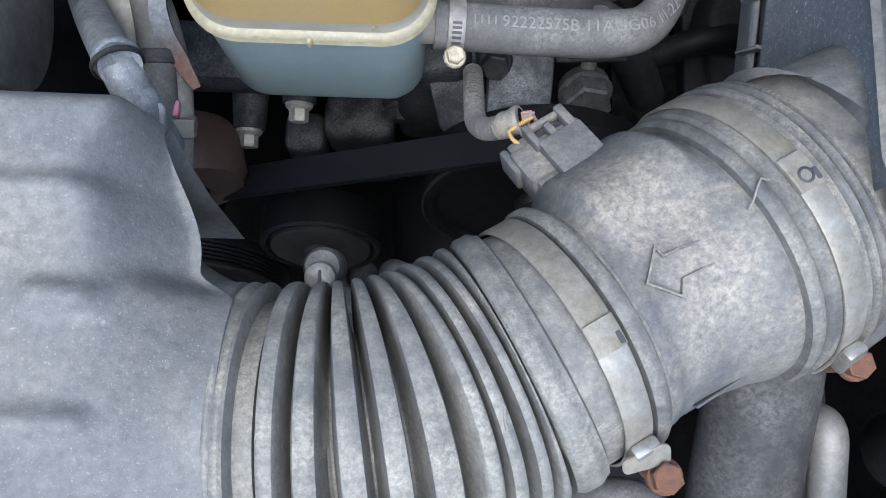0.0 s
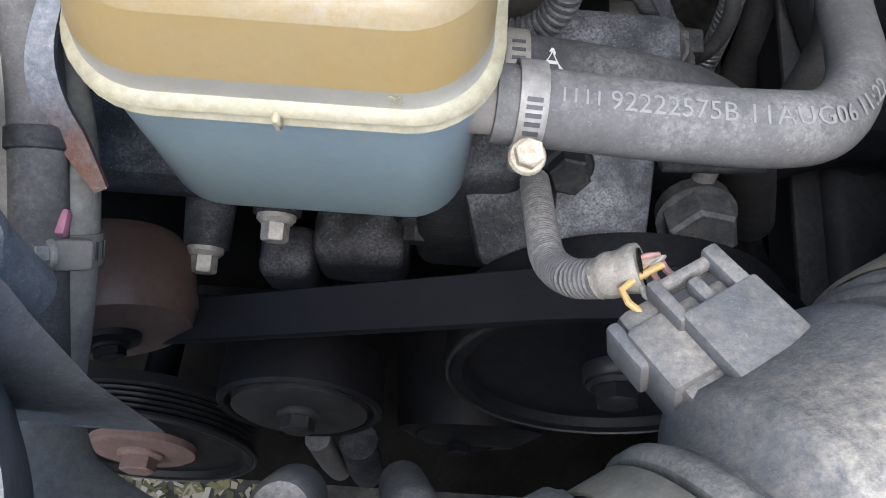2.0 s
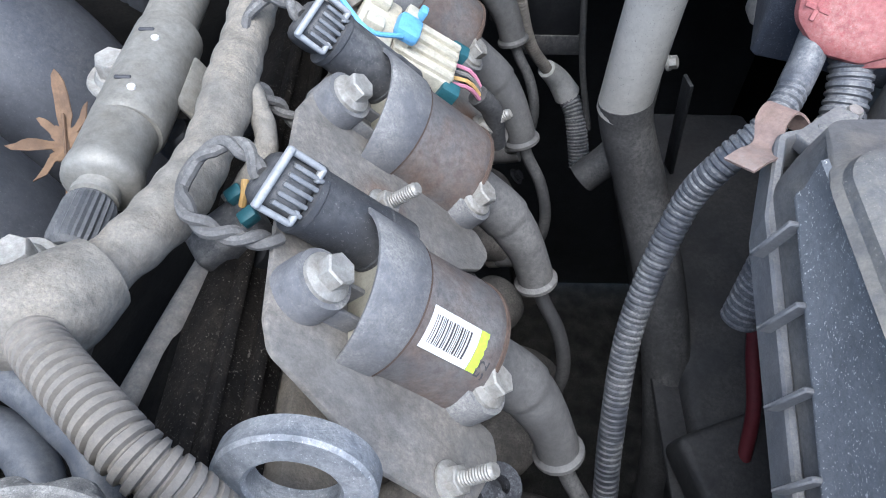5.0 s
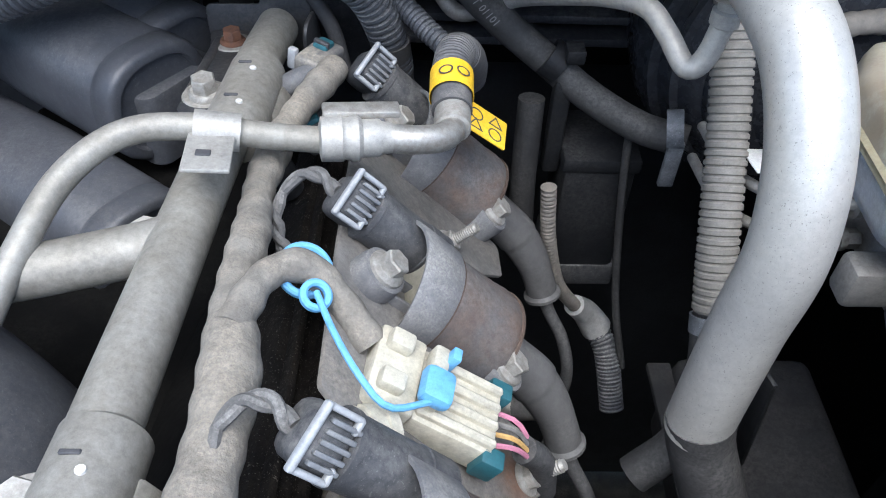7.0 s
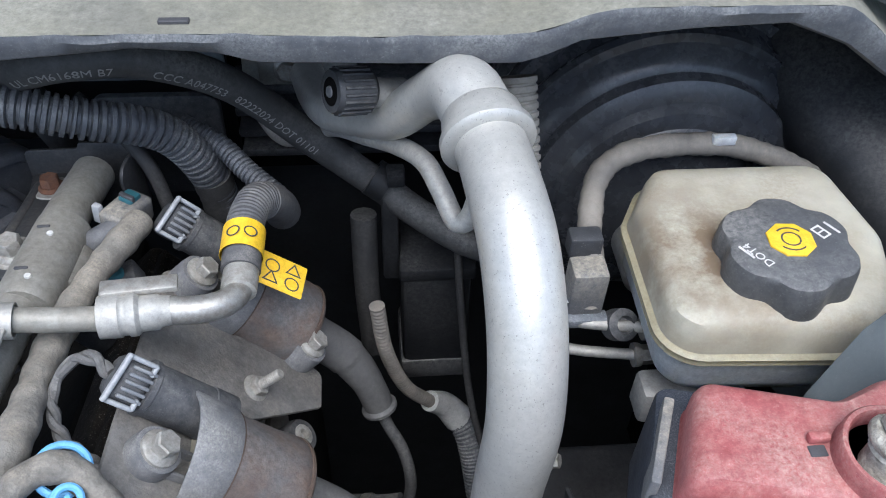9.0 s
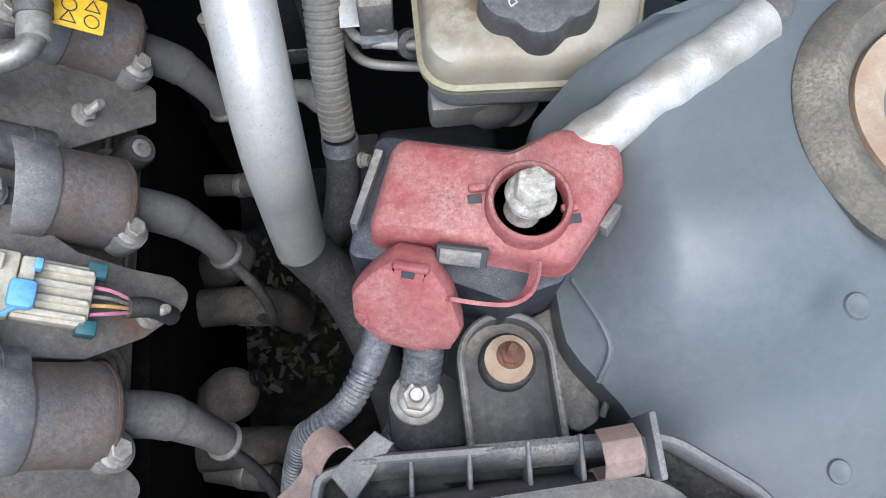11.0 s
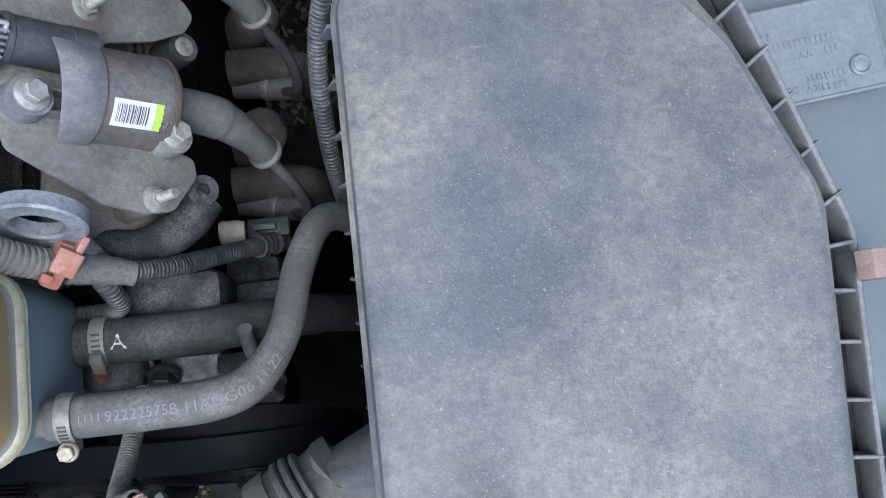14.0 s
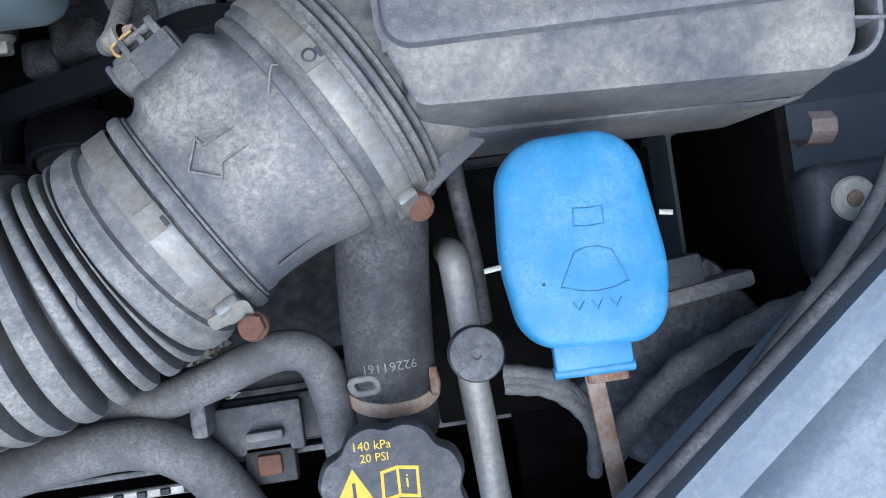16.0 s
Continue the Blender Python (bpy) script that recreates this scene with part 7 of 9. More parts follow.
part("upper_pipe", tube([(0.2445, 0.5117, 0.8718), (0.252, 0.482, 0.873), (0.2619, 0.453, 0.8824), (0.279, 0.420, 0.902), (0.2975, 0.3882, 0.9227), (0.3140, 0.3665, 0.950), (0.3270, 0.3480, 0.9655), (0.3335, 0.331, 0.9635)], 0.0125, 26, 0.003, lambda s, w: 0.0115 + 0.0045 * smooth01((s - w + 0.05) / 0.04)), alu, ac)
part("service_stem", lathe([(0.009, -0.012), (0.0075, 0.0), (0.0075, 0.008), (0.006, 0.01)], (0.292, 0.388, 0.938), (-0.80, -0.40, 0.4), 20), alu_dull, ac)
vcap = part("service_cap", lathe([(0.0095, 0), (0.0112, 0.002), (0.0112, 0.019), (0.0102, 0.0215), (0.005, 0.0215), (0.0045, 0.020), (0, 0.020)], (0.2865, 0.385, 0.942), (-0.85, -0.42, 0.25), 40), plastic, ac, "knurled black service cap")
CAX = V(-0.85, -0.42, 0.25).normalized()
for k in range(20):
    a_ = 2 * math.pi * k / 20
    o_ = (CAX.cross(V(0, 0, 1)).normalized() * math.cos(a_) + CAX.cross(CAX.cross(V(0, 0, 1))).normalized() * math.sin(a_))
    part("knurl", tube([V(0.2865, 0.385, 0.942) + CAX * 0.003 + o_ * 0.0112, V(0.2865, 0.385, 0.942) + CAX * 0.019 + o_ * 0.0112], 0.0009, 6, 0.008), plastic, vcap)
part("hollow", lathe([(0.0070, 0.0), (0.0066, 0.0004), (0, 0.0004)], V(0.2865, 0.385, 0.942) + CAX * 0.0216, CAX, 24), void, vcap)
part("hollow_pin", lathe([(0.0030, 0.0), (0.0026, 0.0012), (0, 0.0012)], V(0.2865, 0.385, 0.942) + CAX * 0.0216, CAX, 16), plastic_grey, vcap)
part("rubber_end", tube([(0.3385, 0.2185, 0.786), (0.3440, 0.2150, 0.763), (0.361, 0.198, 0.720), (0.380, 0.150, 0.662), (0.391, 0.090, 0.585), (0.392, 0.060, 0.52)], 0.0163, 26, 0.003), rubber, ac, "black rubber hose end")
th_ = thing("liquid_line", (0.31, 0.36, 0.9), "thin bare aluminium liquid line", "pipe")
part("pipe", tube([(0.205, 0.530, 0.874), (0.210, 0.500, 0.864), (0.2175, 0.488, 0.851), (0.2275, 0.480, 0.8435), (0.240, 0.474, 0.8475), (0.262, 0.460, 0.8645), (0.2834, 0.4133, 0.8923), (0.300, 0.385, 0.907), (0.3121, 0.3616, 0.9147), (0.319, 0.344, 0.911), (0.3257, 0.3280, 0.9038), (0.332, 0.3255, 0.910), (0.3362, 0.3270, 0.930), (0.336, 0.328, 0.945)], 0.0052, 16, 0.002), alu_dull, th_)
part("crimp_ring", lathe([(0.0052, -0.004), (0.0066, -0.003), (0.0066, 0.003), (0.0052, 0.004)], (0.3362, 0.3270, 0.930), (0.02, 0.05, 1), 20), alu_dull, th_)
vb = thing("expansion_valve", (0.245, 0.52, 0.875), "dusty aluminium valve block at the firewall", "valve")
part("block", box((0.075, 0.012, 0.040), (0.240, 0.530, 0.874), 0.004), alu_dull, vb)
part("boss", lathe([(0.015, 0), (0.015, 0.008), (0.012, 0.01), (0, 0.01)], (0.255, 0.525, 0.874), (0, -1, 0.1), 24), alu_dull, vb)
part("nut", hexhead((0.2305, 0.524, 0.868), (0, -1, 0.2), 0.007, 0.008, 1.4), steel_zinc, vb)

HH = [(0.090, 0.50, 0.80), (0.0875, 0.470, 0.870), (0.0945, 0.440, 0.915), (0.1075, 0.4200, 0.9345), (0.1363, 0.4148, 0.9430), (0.1714, 0.4271, 0.9350), (0.2081, 0.4490, 0.9038), (0.248, 0.462, 0.8545), (0.285, 0.455, 0.8255), (0.315, 0.440, 0.808), (0.345, 0.422, 0.799), (0.372, 0.410, 0.798)]
hh = thing("heater_hose", (0.2, 0.45, 0.9), "black rubber heater hose with worn white print", "hose")
part("hose", tube(HH, 0.0102, 24, 0.003), mat("heater_hose_rubber", (0.046, 0.046, 0.046), 0.65, dust=DUST, dust_amount=0.3, dust_scale=20, bump=0.15, bump_scale=700), hh)
FACE_UP = (0.25, -0.80, 0.50)
part("print", wrapped_text("CCC A047753   82222024 DOT 01101", 0.0072, HH[2:], 0.0103, 0.101, -9, FACE_UP, space=1.06), print_grey, hh, "worn white part number")
part("print", wrapped_text("UL CM6168M B7", 0.0066, HH[2:], 0.0103, 0.034, -6, FACE_UP, space=1.02), print_grey, hh)
hc = thing("hose_clip", (0.29, 0.45, 0.83), "black plastic hose clip", "clip")
part("loop", lathe([(0.0105, -0.006), (0.0128, -0.006), (0.0128, 0.006), (0.0105, 0.006), (0.0105, -0.006)], (0.290, 0.4515, 0.8275), (0.85, -0.3, -0.5), 24), plastic_dark, hc)
part("arm", box((0.012, 0.012, 0.075), (0.296, 0.446, 0.782), 0.003), plastic_dark, hc)
part("tab", box((0.012, 0.014, 0.010), (0.300, 0.444, 0.838), 0.002), plastic_dark, hc)
part("ring_clamp", lathe([(0.0105, -0.005), (0.0122, -0.005), (0.0122, 0.005), (0.0105, 0.005), (0.0105, -0.005)], (0.3605, 0.405, 0.811), (0.9, -0.2, 0.2), 24), galv, hh, "pale spring clamp")
part("ring_tail", box((0.010, 0.004, 0.034), (0.361, 0.397, 0.790), 0.001), galv, hh)

C1 = [(-0.16, 0.42, 0.83), (-0.07, 0.41, 0.865), (0.0027, 0.4043, 0.894), (0.0504, 0.4096, 0.9143), (0.0874, 0.4091, 0.9225), (0.1294, 0.4147, 0.9085), (0.1690, 0.4300, 0.8855), (0.1870, 0.4405, 0.840), (0.19, 0.443, 0.80)]
cd = thing("wiring_conduit", (0.1, 0.44, 0.9), "grey-black corrugated wiring conduit across the firewall", "cable conduit")
part("corrugated_tube", tube(C1, 0.0105, 26, 0.0007, lambda s, w: 0.0114 - 0.0026 * ((s / 0.0046) % 1 > 0.60)), conduit_black, cd)
part("tape_collar", tube([(0.1862, 0.4400, 0.846), (0.1880, 0.4415, 0.828), (0.19, 0.443, 0.808)], 0.0118, 20, 0.003, wobble(0.0118, 0.03, 300)), rubber, cd, "black tape wrap")
cd2 = thing("wiring_conduit", (0.21, 0.43, 0.85), "thin black corrugated conduit joining the fuel hose", "cable conduit")
part("corrugated_tube", tube([(0.172, 0.455, 0.874), (0.195, 0.443, 0.866), (0.212, 0.428, 0.857), (0.230, 0.413, 0.850)], 0.0065, 20, 0.0006, lambda s, w: 0.0068 - 0.0010 * ((s / 0.0032) % 1 > 0.58)), conduit_black, cd2)
sc = thing("sensor_lead", (0.15, 0.41, 0.86), "thin black sleeved lead behind the fuel rail", "cable")
part("lead", tube([(0.115, 0.455, 0.895), (0.135, 0.447, 0.878), (0.152, 0.437, 0.857), (0.160, 0.428, 0.83)], 0.0045, 12), rubber, sc)
slate = mat("slate_panel_paint", (0.21, 0.235, 0.26), 0.5, second=(0.16, 0.18, 0.20), amount=0.6, scale=12, dust=(0.22, 0.22, 0.22), dust_amount=0.5, dust_scale=14, bump=0.1)
bp = thing("bulkhead_plate", (0.2, 0.5, 0.86), "slate grey pressed plates with black slats behind the conduits", "panel")
part("plate", box((0.135, 0.006, 0.080), (0.1195, 0.538, 0.893), 0.003), slate, bp)
part("cover", slab(rounded([(-0.05, -0.06, 0.006), (0.035, -0.06, 0.006), (0.035, 0.018, 0.010), (-0.05, 0.018, 0.010)]), -0.004, 0.004, 0.002, basis((0.149, 0.512, 0.8395), (1, 0, 0), (0, 0.1, 1))), plastic, bp)
for k in range(4):
    part("slat", box((0.17, 0.030, 0.007), (0.275, 0.540, 0.850 - 0.018 * k), 0.002), plastic, bp)
part("slat_back", box((0.19, 0.004, 0.10), (0.28, 0.556, 0.81), 0.001), void, bp)
part("side_plate", box((0.21, 0.006, 0.075), (-0.055, 0.535, 0.846), 0.004), plastic_grey, bp)
part("side_ledge", box((0.21, 0.024, 0.009), bevel=0.003, m=basis((-0.040, 0.526, 0.8835), (1, 0, 0.13), (0, 1, 0))), slate, bp, "pale dusty ledge")
ms = thing("paint_mark", (0.0505, 0.52, 0.844), "small yellow inspection sticker on the dark bulkhead", "sticker")
part("sticker", box((0.008, 0.008, 0.0008), bevel=0.0002, seg=1, m=basis((0.0505, 0.520, 0.844), (0.8, 0, 0.5), (-0.4, 0.3, 0.8))), tag_yellow, ms)
part("backing", box((0.014, 0.010, 0.004), (0.0505, 0.527, 0.842), 0.001), plastic, ms)

TC = [(0.363, 0.405, 0.935), (0.3655, 0.385, 0.899), (0.3672, 0.353, 0.852), (0.3660, 0.318, 0.808), (0.3665, 0.294, 0.772)]
tc_ = thing("bleached_conduit", (0.37, 0.34, 0.84), "sun-bleached tan corrugated conduit", "cable conduit")
part("corrugated_tube", tube(TC, 0.0105, 24, 0.0007, lambda s, w: 0.0112 - 0.0010 * ((s / 0.0046) % 1 > 0.68)), conduit_tan, tc_)
part("band", lathe([(0.0108, -0.005), (0.0122, -0.005), (0.0122, 0.005), (0.0108, 0.005), (0.0108, -0.005)], (0.3668, 0.290, 0.766), (0.0, 0.55, 0.8), 24), galv, tc_, "pale clamp band")
part("clamp_bolt", hexhead((0.379, 0.279, 0.762), (0.8, -0.3, 0.4), 0.0045, 0.007, 1.2), bolt_mat, tc_)
part("black_end", tube([(0.3668, 0.291, 0.767), (0.365, 0.272, 0.745), (0.355, 0.25, 0.715), (0.33, 0.24, 0.69)], 0.0112, 20, 0.003), rubber, tc_)
part("stay", box((0.003, 0.012, 0.085), bevel=0.001, m=basis((0.390, 0.252, 0.73), (0.9, 0.2, 0.1), (-0.2, 0.9, 0))), plastic_dark, tc_)

# relay box and small lines between pipe and engine
rx = thing("relay_box", (0.325, 0.43, 0.76), "black plastic relay box on the firewall", "relay box")
part("body", box((0.050, 0.055, 0.12), (0.328, 0.455, 0.705), 0.005), plastic_dark, rx)
part("cover", box((0.054, 0.059, 0.012), (0.328, 0.455, 0.762), 0.003), plastic_dark, rx)
part("foot", box((0.054, 0.059, 0.022), (0.328, 0.455, 0.655), 0.003), plastic, rx)
ex = thing("oxygen_sensor_lead", (0.32, 0.39, 0.70), "braided sensor lead with bright foil ferrule", "cable")
part("braid", tube([(0.285, 0.385, 0.78), (0.290, 0.381, 0.738), (0.303, 0.386, 0.690), (0.3225, 0.3965, 0.653)], 0.0052, 14, 0.0008, lambda s, w: 0.0052 - 0.0005 * ((s / 0.003) % 1 > 0.5)), conduit_dusty, ex)
part("ferrule", tube([(0.3215, 0.3960, 0.655), (0.334, 0.404, 0.637), (0.345, 0.403, 0.620)], 0.011, 18, 0.003, lambda s, w: 0.008 + 0.004 * s / w), mat("crimped_foil", (0.62, 0.62, 0.60), 0.35, 0.25, bump=0.4, bump_scale=200), ex, "crimped foil ferrule")
part("tail", tube([(0.345, 0.403, 0.620), (0.353, 0.388, 0.607), (0.360, 0.362, 0.57)], 0.0095, 16, 0.0008, lambda s, w: 0.0098 - 0.001 * ((s / 0.003) % 1 > 0.5)), conduit_black, ex)
for pts, r in (([(0.34, 0.43, 0.80), (0.344, 0.42, 0.74), (0.352, 0.40, 0.66), (0.365, 0.38, 0.60)], 0.0028), ([(0.278, 0.45, 0.80), (0.278, 0.44, 0.74), (0.281, 0.43, 0.68)], 0.009)):
    lw = thing("bulkhead_line", pts[0], "thin dark line running down the firewall", "pipe")
    part("line", tube(pts, r, 12), rubber, lw)

# ---- brake booster, master cylinder and reservoir ----
bb = thing("brake_booster", (0.472, 0.52, 0.84), "large black ribbed brake booster drum", "brake booster")
booster_paint = mat("black_booster_paint", (0.045, 0.048, 0.056), 0.26, dust=(0.17, 0.17, 0.17), dust_amount=0.4, dust_scale=20, bump=0.05)
part("front_shell", lathe([(0.03, -0.085), (0.056, -0.081), (0.060, -0.0775), (0.0635, -0.0775), (0.070, -0.0765), (0.074, -0.071), (0.078, -0.0705), (0.086, -0.066), (0.0875, -0.059), (0.092, -0.0575), (0.0955, -0.053), (0.104, -0.042)], (0.472, 0.50, 0.825), (0, 1, 0), 72), booster_paint, bb)
part("ridge", lathe([(0.100, -0.047), (0.1055, -0.046), (0.1075, -0.042), (0.1055, -0.037), (0.100, -0.036)], (0.472, 0.50, 0.825), (0, 1, 0), 72), booster_paint, bb)
part("crimped_flange", lathe([(0.104, -0.040), (0.110, -0.030), (0.1165, -0.029), (0.1185, -0.024), (0.1165, -0.018), (0.110, -0.017)], (0.472, 0.50, 0.825), (0, 1, 0), 72), booster_paint, bb)
part("rear_shell", lathe([(0.112, -0.020), (0.120, -0.012), (0.122, 0.01), (0.118, 0.05), (0, 0.05)], (0.472, 0.50, 0.825), (0, 1, 0), 72), booster_paint, bb)
mc_ = thing("master_cylinder", (0.47, 0.33, 0.80), "dusty cast-alloy brake master cylinder", "master cylinder")
part("barrel", lathe([(0.012, -0.055), (0.018, -0.05), (0.018, 0.04), (0.024, 0.05), (0.024, 0.12), (0, 0.12)], (0.465, 0.335, 0.800), (0, 1, 0.03), 28), alu_dull, mc_)
part("lug", box((0.040, 0.020, 0.026), (0.445, 0.292, 0.802), 0.004), alu_dull, mc_)
part("end_disc", lathe([(0.0, 0.0), (0.019, 0.0), (0.0195, -0.003), (0.018, -0.005), (0.0, -0.005)], (0.480, 0.306, 0.779), (-0.1, 0.55, -0.85), 36), alu_dull, mc_, "stamped round end cap")
for z0 in (0.833, 0.809):
    part("brake_line", tube([(0.374, 0.40, z0 - 0.015), (0.376, 0.365, z0 - 0.012), (0.380, 0.340, z0 - 0.006), (0.392, 0.322, z0), (0.43, 0.315, z0)], 0.0032, 12), alu_dull, mc_)
    part("line_nut", hexhead((0.428, 0.315, z0), (1, 0, 0), 0.0058, 0.012, 1.2), steel_zinc, mc_)
br = thing("brake_fluid_reservoir", (0.475, 0.32, 0.85), "aged milky plastic brake fluid reservoir with black cap", "fluid reservoir")
B0 = rounded([(0.4185, 0.266, 0.020), (0.500, 0.262, 0.018), (0.531, 0.266, 0.018), (0.5480, 0.322, 0.03), (0.540, 0.386, 0.018), (0.438, 0.386, 0.018), (0.4205, 0.354, 0.018)], 7)
part("lower_shell", stack([(inset(B0, 0.015), 0.832), (inset(B0, 0.008), 0.836), (inset(B0, 0.004), 0.845), (inset(B0, 0.002), 0.867)]), white_res, br, "milky white lower half")
part("seam", stack([(inset(B0, 0.001), 0.865), (inset(B0, -0.0016), 0.8665), (inset(B0, -0.001), 0.8685), (inset(B0, -0.0018), 0.8705), (inset(B0, 0.001), 0.872)]), seam_res, br)
part("upper_shell", stack([(inset(B0, 0.001), 0.871), (inset(B0, 0.0025), 0.882), (inset(B0, 0.0045), 0.8880), (inset(B0, 0.009), 0.8915), (inset(B0, 0.018), 0.8925), (inset(B0, 0.040), 0.8930)]), cream_res, br, "stained cream upper half")
BC = V(0.4812, 0.3025, 0.886)
bcm = basis(BC, (1, -0.10, 0.03), (0.1, 1, 0.0))


def lobed(r, depth, n=6):
    return [Vector((math.cos(t), math.sin(t))) * (r - depth * (0.5 + 0.5 * math.cos(t * n)) ** 2) for t in [2 * math.pi * k / 96 for k in range(96)]]


bcap = part("cap", stack([(lobed(0.0325, 0.004), 0.0), (lobed(0.0335, 0.0045), 0.003), (lobed(0.0325, 0.004), 0.018), (lobed(0.0312, 0.0035), 0.0212), (lobed(0.028, 0.002), 0.0225), (lobed(0.012, 0.0), 0.0225)], m=bcm), cap_black, br, "black lobed cap")
part("emblem", slab([Vector((0.0115 * math.cos(t), 0.0115 * math.sin(t))) for t in [math.pi / 8 + k * math.pi / 4 for k in range(8)]], 0.022, 0.0235, 0.0004, bcm), tag_yellow, bcap, "yellow octagonal emblem")
part("emblem_ring", ring_slab(circle(0.0047, 28), circle(0.0039, 28), 0.0235, 0.0237, bcm), ink_and_gap_black, bcap, smooth=0)
for sg in (-1, 1):
    arc_o = [Vector((0.0078 * math.cos(t), 0.0078 * math.sin(t))) for t in [sg * math.pi / 2 - 0.8 + 1.6 * k / 10 for k in range(11)]]
    arc = arc_o + [p * 0.89 for p in arc_o[::-1]]
    part("emblem_arc", slab(arc, 0.0235, 0.0237, 0.00003, bcm), ink_and_gap_black, bcap, smooth=0)
def cap_at(x, y, z, turn):
    """A place on the brake cap's face."""
    p = bcm.inverted() @ V(x, y, BC.z + 0.0227)
    return bcm @ pose(p.x, p.y, z, 0, 0, turn + 6)


part("grade", moved(text_bm("DOT4", 0.0062, 0.0001), cap_at(0.4622, 0.2945, 0.0227, 120)), print_white, bcap, "white fluid grade", 0)
part("white_dash", box((0.0092, 0.0012, 0.0003), bevel=0, m=cap_at(0.4572, 0.2965, 0.0226, 120)), print_white, bcap, smooth=0)
part("white_dash", box((0.0092, 0.0012, 0.0003), bevel=0, m=cap_at(0.5035, 0.3095, 0.0226, 120)), print_white, bcap, smooth=0)
part("book_mark", ring_slab([Vector(p) for p in ((-0.0040, -0.0028), (0.0040, -0.0028), (0.0040, 0.0028), (-0.0040, 0.0028))], [Vector(p) for p in ((-0.0031, -0.0019), (0.0031, -0.0019), (0.0031, 0.0019), (-0.0031, 0.0019))], -0.0001, 0.0002, cap_at(0.4970, 0.3070, 0.0226, 120)), print_white, bcap, smooth=0)
part("book_spine", box((0.0008, 0.0050, 0.0003), bevel=0, m=cap_at(0.4970, 0.3070, 0.0227, 120)), print_white, bcap, smooth=0)
part("side_spout", lathe([(0.006, 0), (0.0055, 0.05), (0, 0.05)], (0.535, 0.285, 0.858), (1, 0.12, 0.05), 18), white_res, br)
bh = thing("booster_hose", (0.43, 0.36, 0.9), "dusty taped vacuum hose round the reservoir", "hose")
part("hose", tube([(0.4005, 0.328, 0.838), (0.4015, 0.342, 0.860), (0.404, 0.364, 0.872), (0.412, 0.386, 0.881), (0.430, 0.400, 0.885), (0.46, 0.406, 0.886), (0.50, 0.408, 0.882), (0.54, 0.403, 0.868), (0.57, 0.402, 0.845)], 0.0068, 18, 0.002, wobble(0.0068, 0.04, 260)), conduit_dusty, bh)
part("tape_tab", box((0.014, 0.005, 0.006), (0.4880, 0.4040, 0.8905), 0.001), white_res, bh, "white tape tab")
fs = thing("fluid_level_plug", (0.40, 0.325, 0.84), "grey level-sensor plug beside the reservoir", "electrical plug")
part("body", box((0.020, 0.018, 0.036), (0.398, 0.332, 0.848), 0.003), plastic_grey, fs)
part("rib_head", box((0.018, 0.012, 0.014), (0.397, 0.345, 0.870), 0.002), plastic, fs)
part("lock", box((0.022, 0.008, 0.006), (0.399, 0.322, 0.834), 0.001), galv, fs)
part("boss", lathe([(0.009, 0), (0.009, 0.01), (0.005, 0.012), (0.004, 0.008), (0, 0.008)], (0.416, 0.322, 0.828), (0.2, -0.6, 0.7), 20), plastic, fs)
part("tag", box((0.014, 0.001, 0.026), bevel=0.0003, seg=1, m=basis((0.384, 0.338, 0.842), (1, 0, 0), (0, 0.2, 1))), label_white, fs, "white printed tag")
# dark inner wing trim with the rear mount, behind the reservoir
dt = thing("wing_trim", (0.6, 0.45, 0.85), "black plastic trim over the rear inner wing", "trim", kind="structure")
part("trim", tube([(0.555, 0.57, 0.93), (0.575, 0.50, 0.905), (0.60, 0.43, 0.87), (0.64, 0.37, 0.82)], 0.055, 24, 0.01, squash=0.7), plastic_dark, dt)
part("ring", lathe([(0.055, 0), (0.06, 0.004), (0.055, 0.009), (0.04, 0.008), (0.036, 0.002), (0.055, 0)], (0.628, 0.470, 0.872), (-0.35, -0.5, 0.8), 40), alu_dull, dt, "pale cast mounting ring")

# ---- jump-start terminal ----
jt = thing("jump_start_terminal", (0.435, 0.175, 0.87), "faded red plastic terminal cover on a black box", "terminal box")
RED = rounded([(0.3835, 0.170, 0.006), (0.4125, 0.1625, 0.003), (0.466, 0.1455, 0.012), (0.4815, 0.163, 0.006), (0.4955, 0.180, 0.012), (0.4985, 0.200, 0.018), (0.472, 0.2105, 0.020), (0.448, 0.2005, 0.010), (0.400, 0.2125, 0.008)], 6)
part("cover", stack([(inset(RED, -0.001), 0.9135), (RED, 0.915), (RED, 0.9265), (inset(RED, 0.0010), 0.9300), (inset(RED, 0.0030), 0.9328), (inset(RED, 0.0065), 0.9345), (inset(RED, 0.012), 0.9350)]), red_plastic, jt, "faded red cover")
scuffed_black = mat("scuffed_black_box", (0.022, 0.026, 0.036), 0.5, dust=(0.24, 0.25, 0.27), dust_amount=0.3, dust_scale=70, fine=(0.45, 0.62), speck=(0.5, 0.5, 0.5), speck_amount=0.4, bump=0.2)
part("black_box", slab(rounded([(0.374, 0.166, 0.004), (0.400, 0.158, 0.004), (0.440, 0.138, 0.006), (0.466, 0.144, 0.006), (0.49, 0.20, 0.008), (0.392, 0.222, 0.006)]), 0.862, 0.914, 0.002), scuffed_black, jt, "scuffed black box")
part("box_wall", slab(rounded([(0.3765, 0.178, 0.001), (0.3800, 0.177, 0.001), (0.3945, 0.2105, 0.001), (0.3910, 0.2120, 0.001)]), 0.900, 0.9215, 0.0006), plastic_grey, jt, "grey upstanding box wall")
SKC = V(0.4516, 0.1724, 0.0)
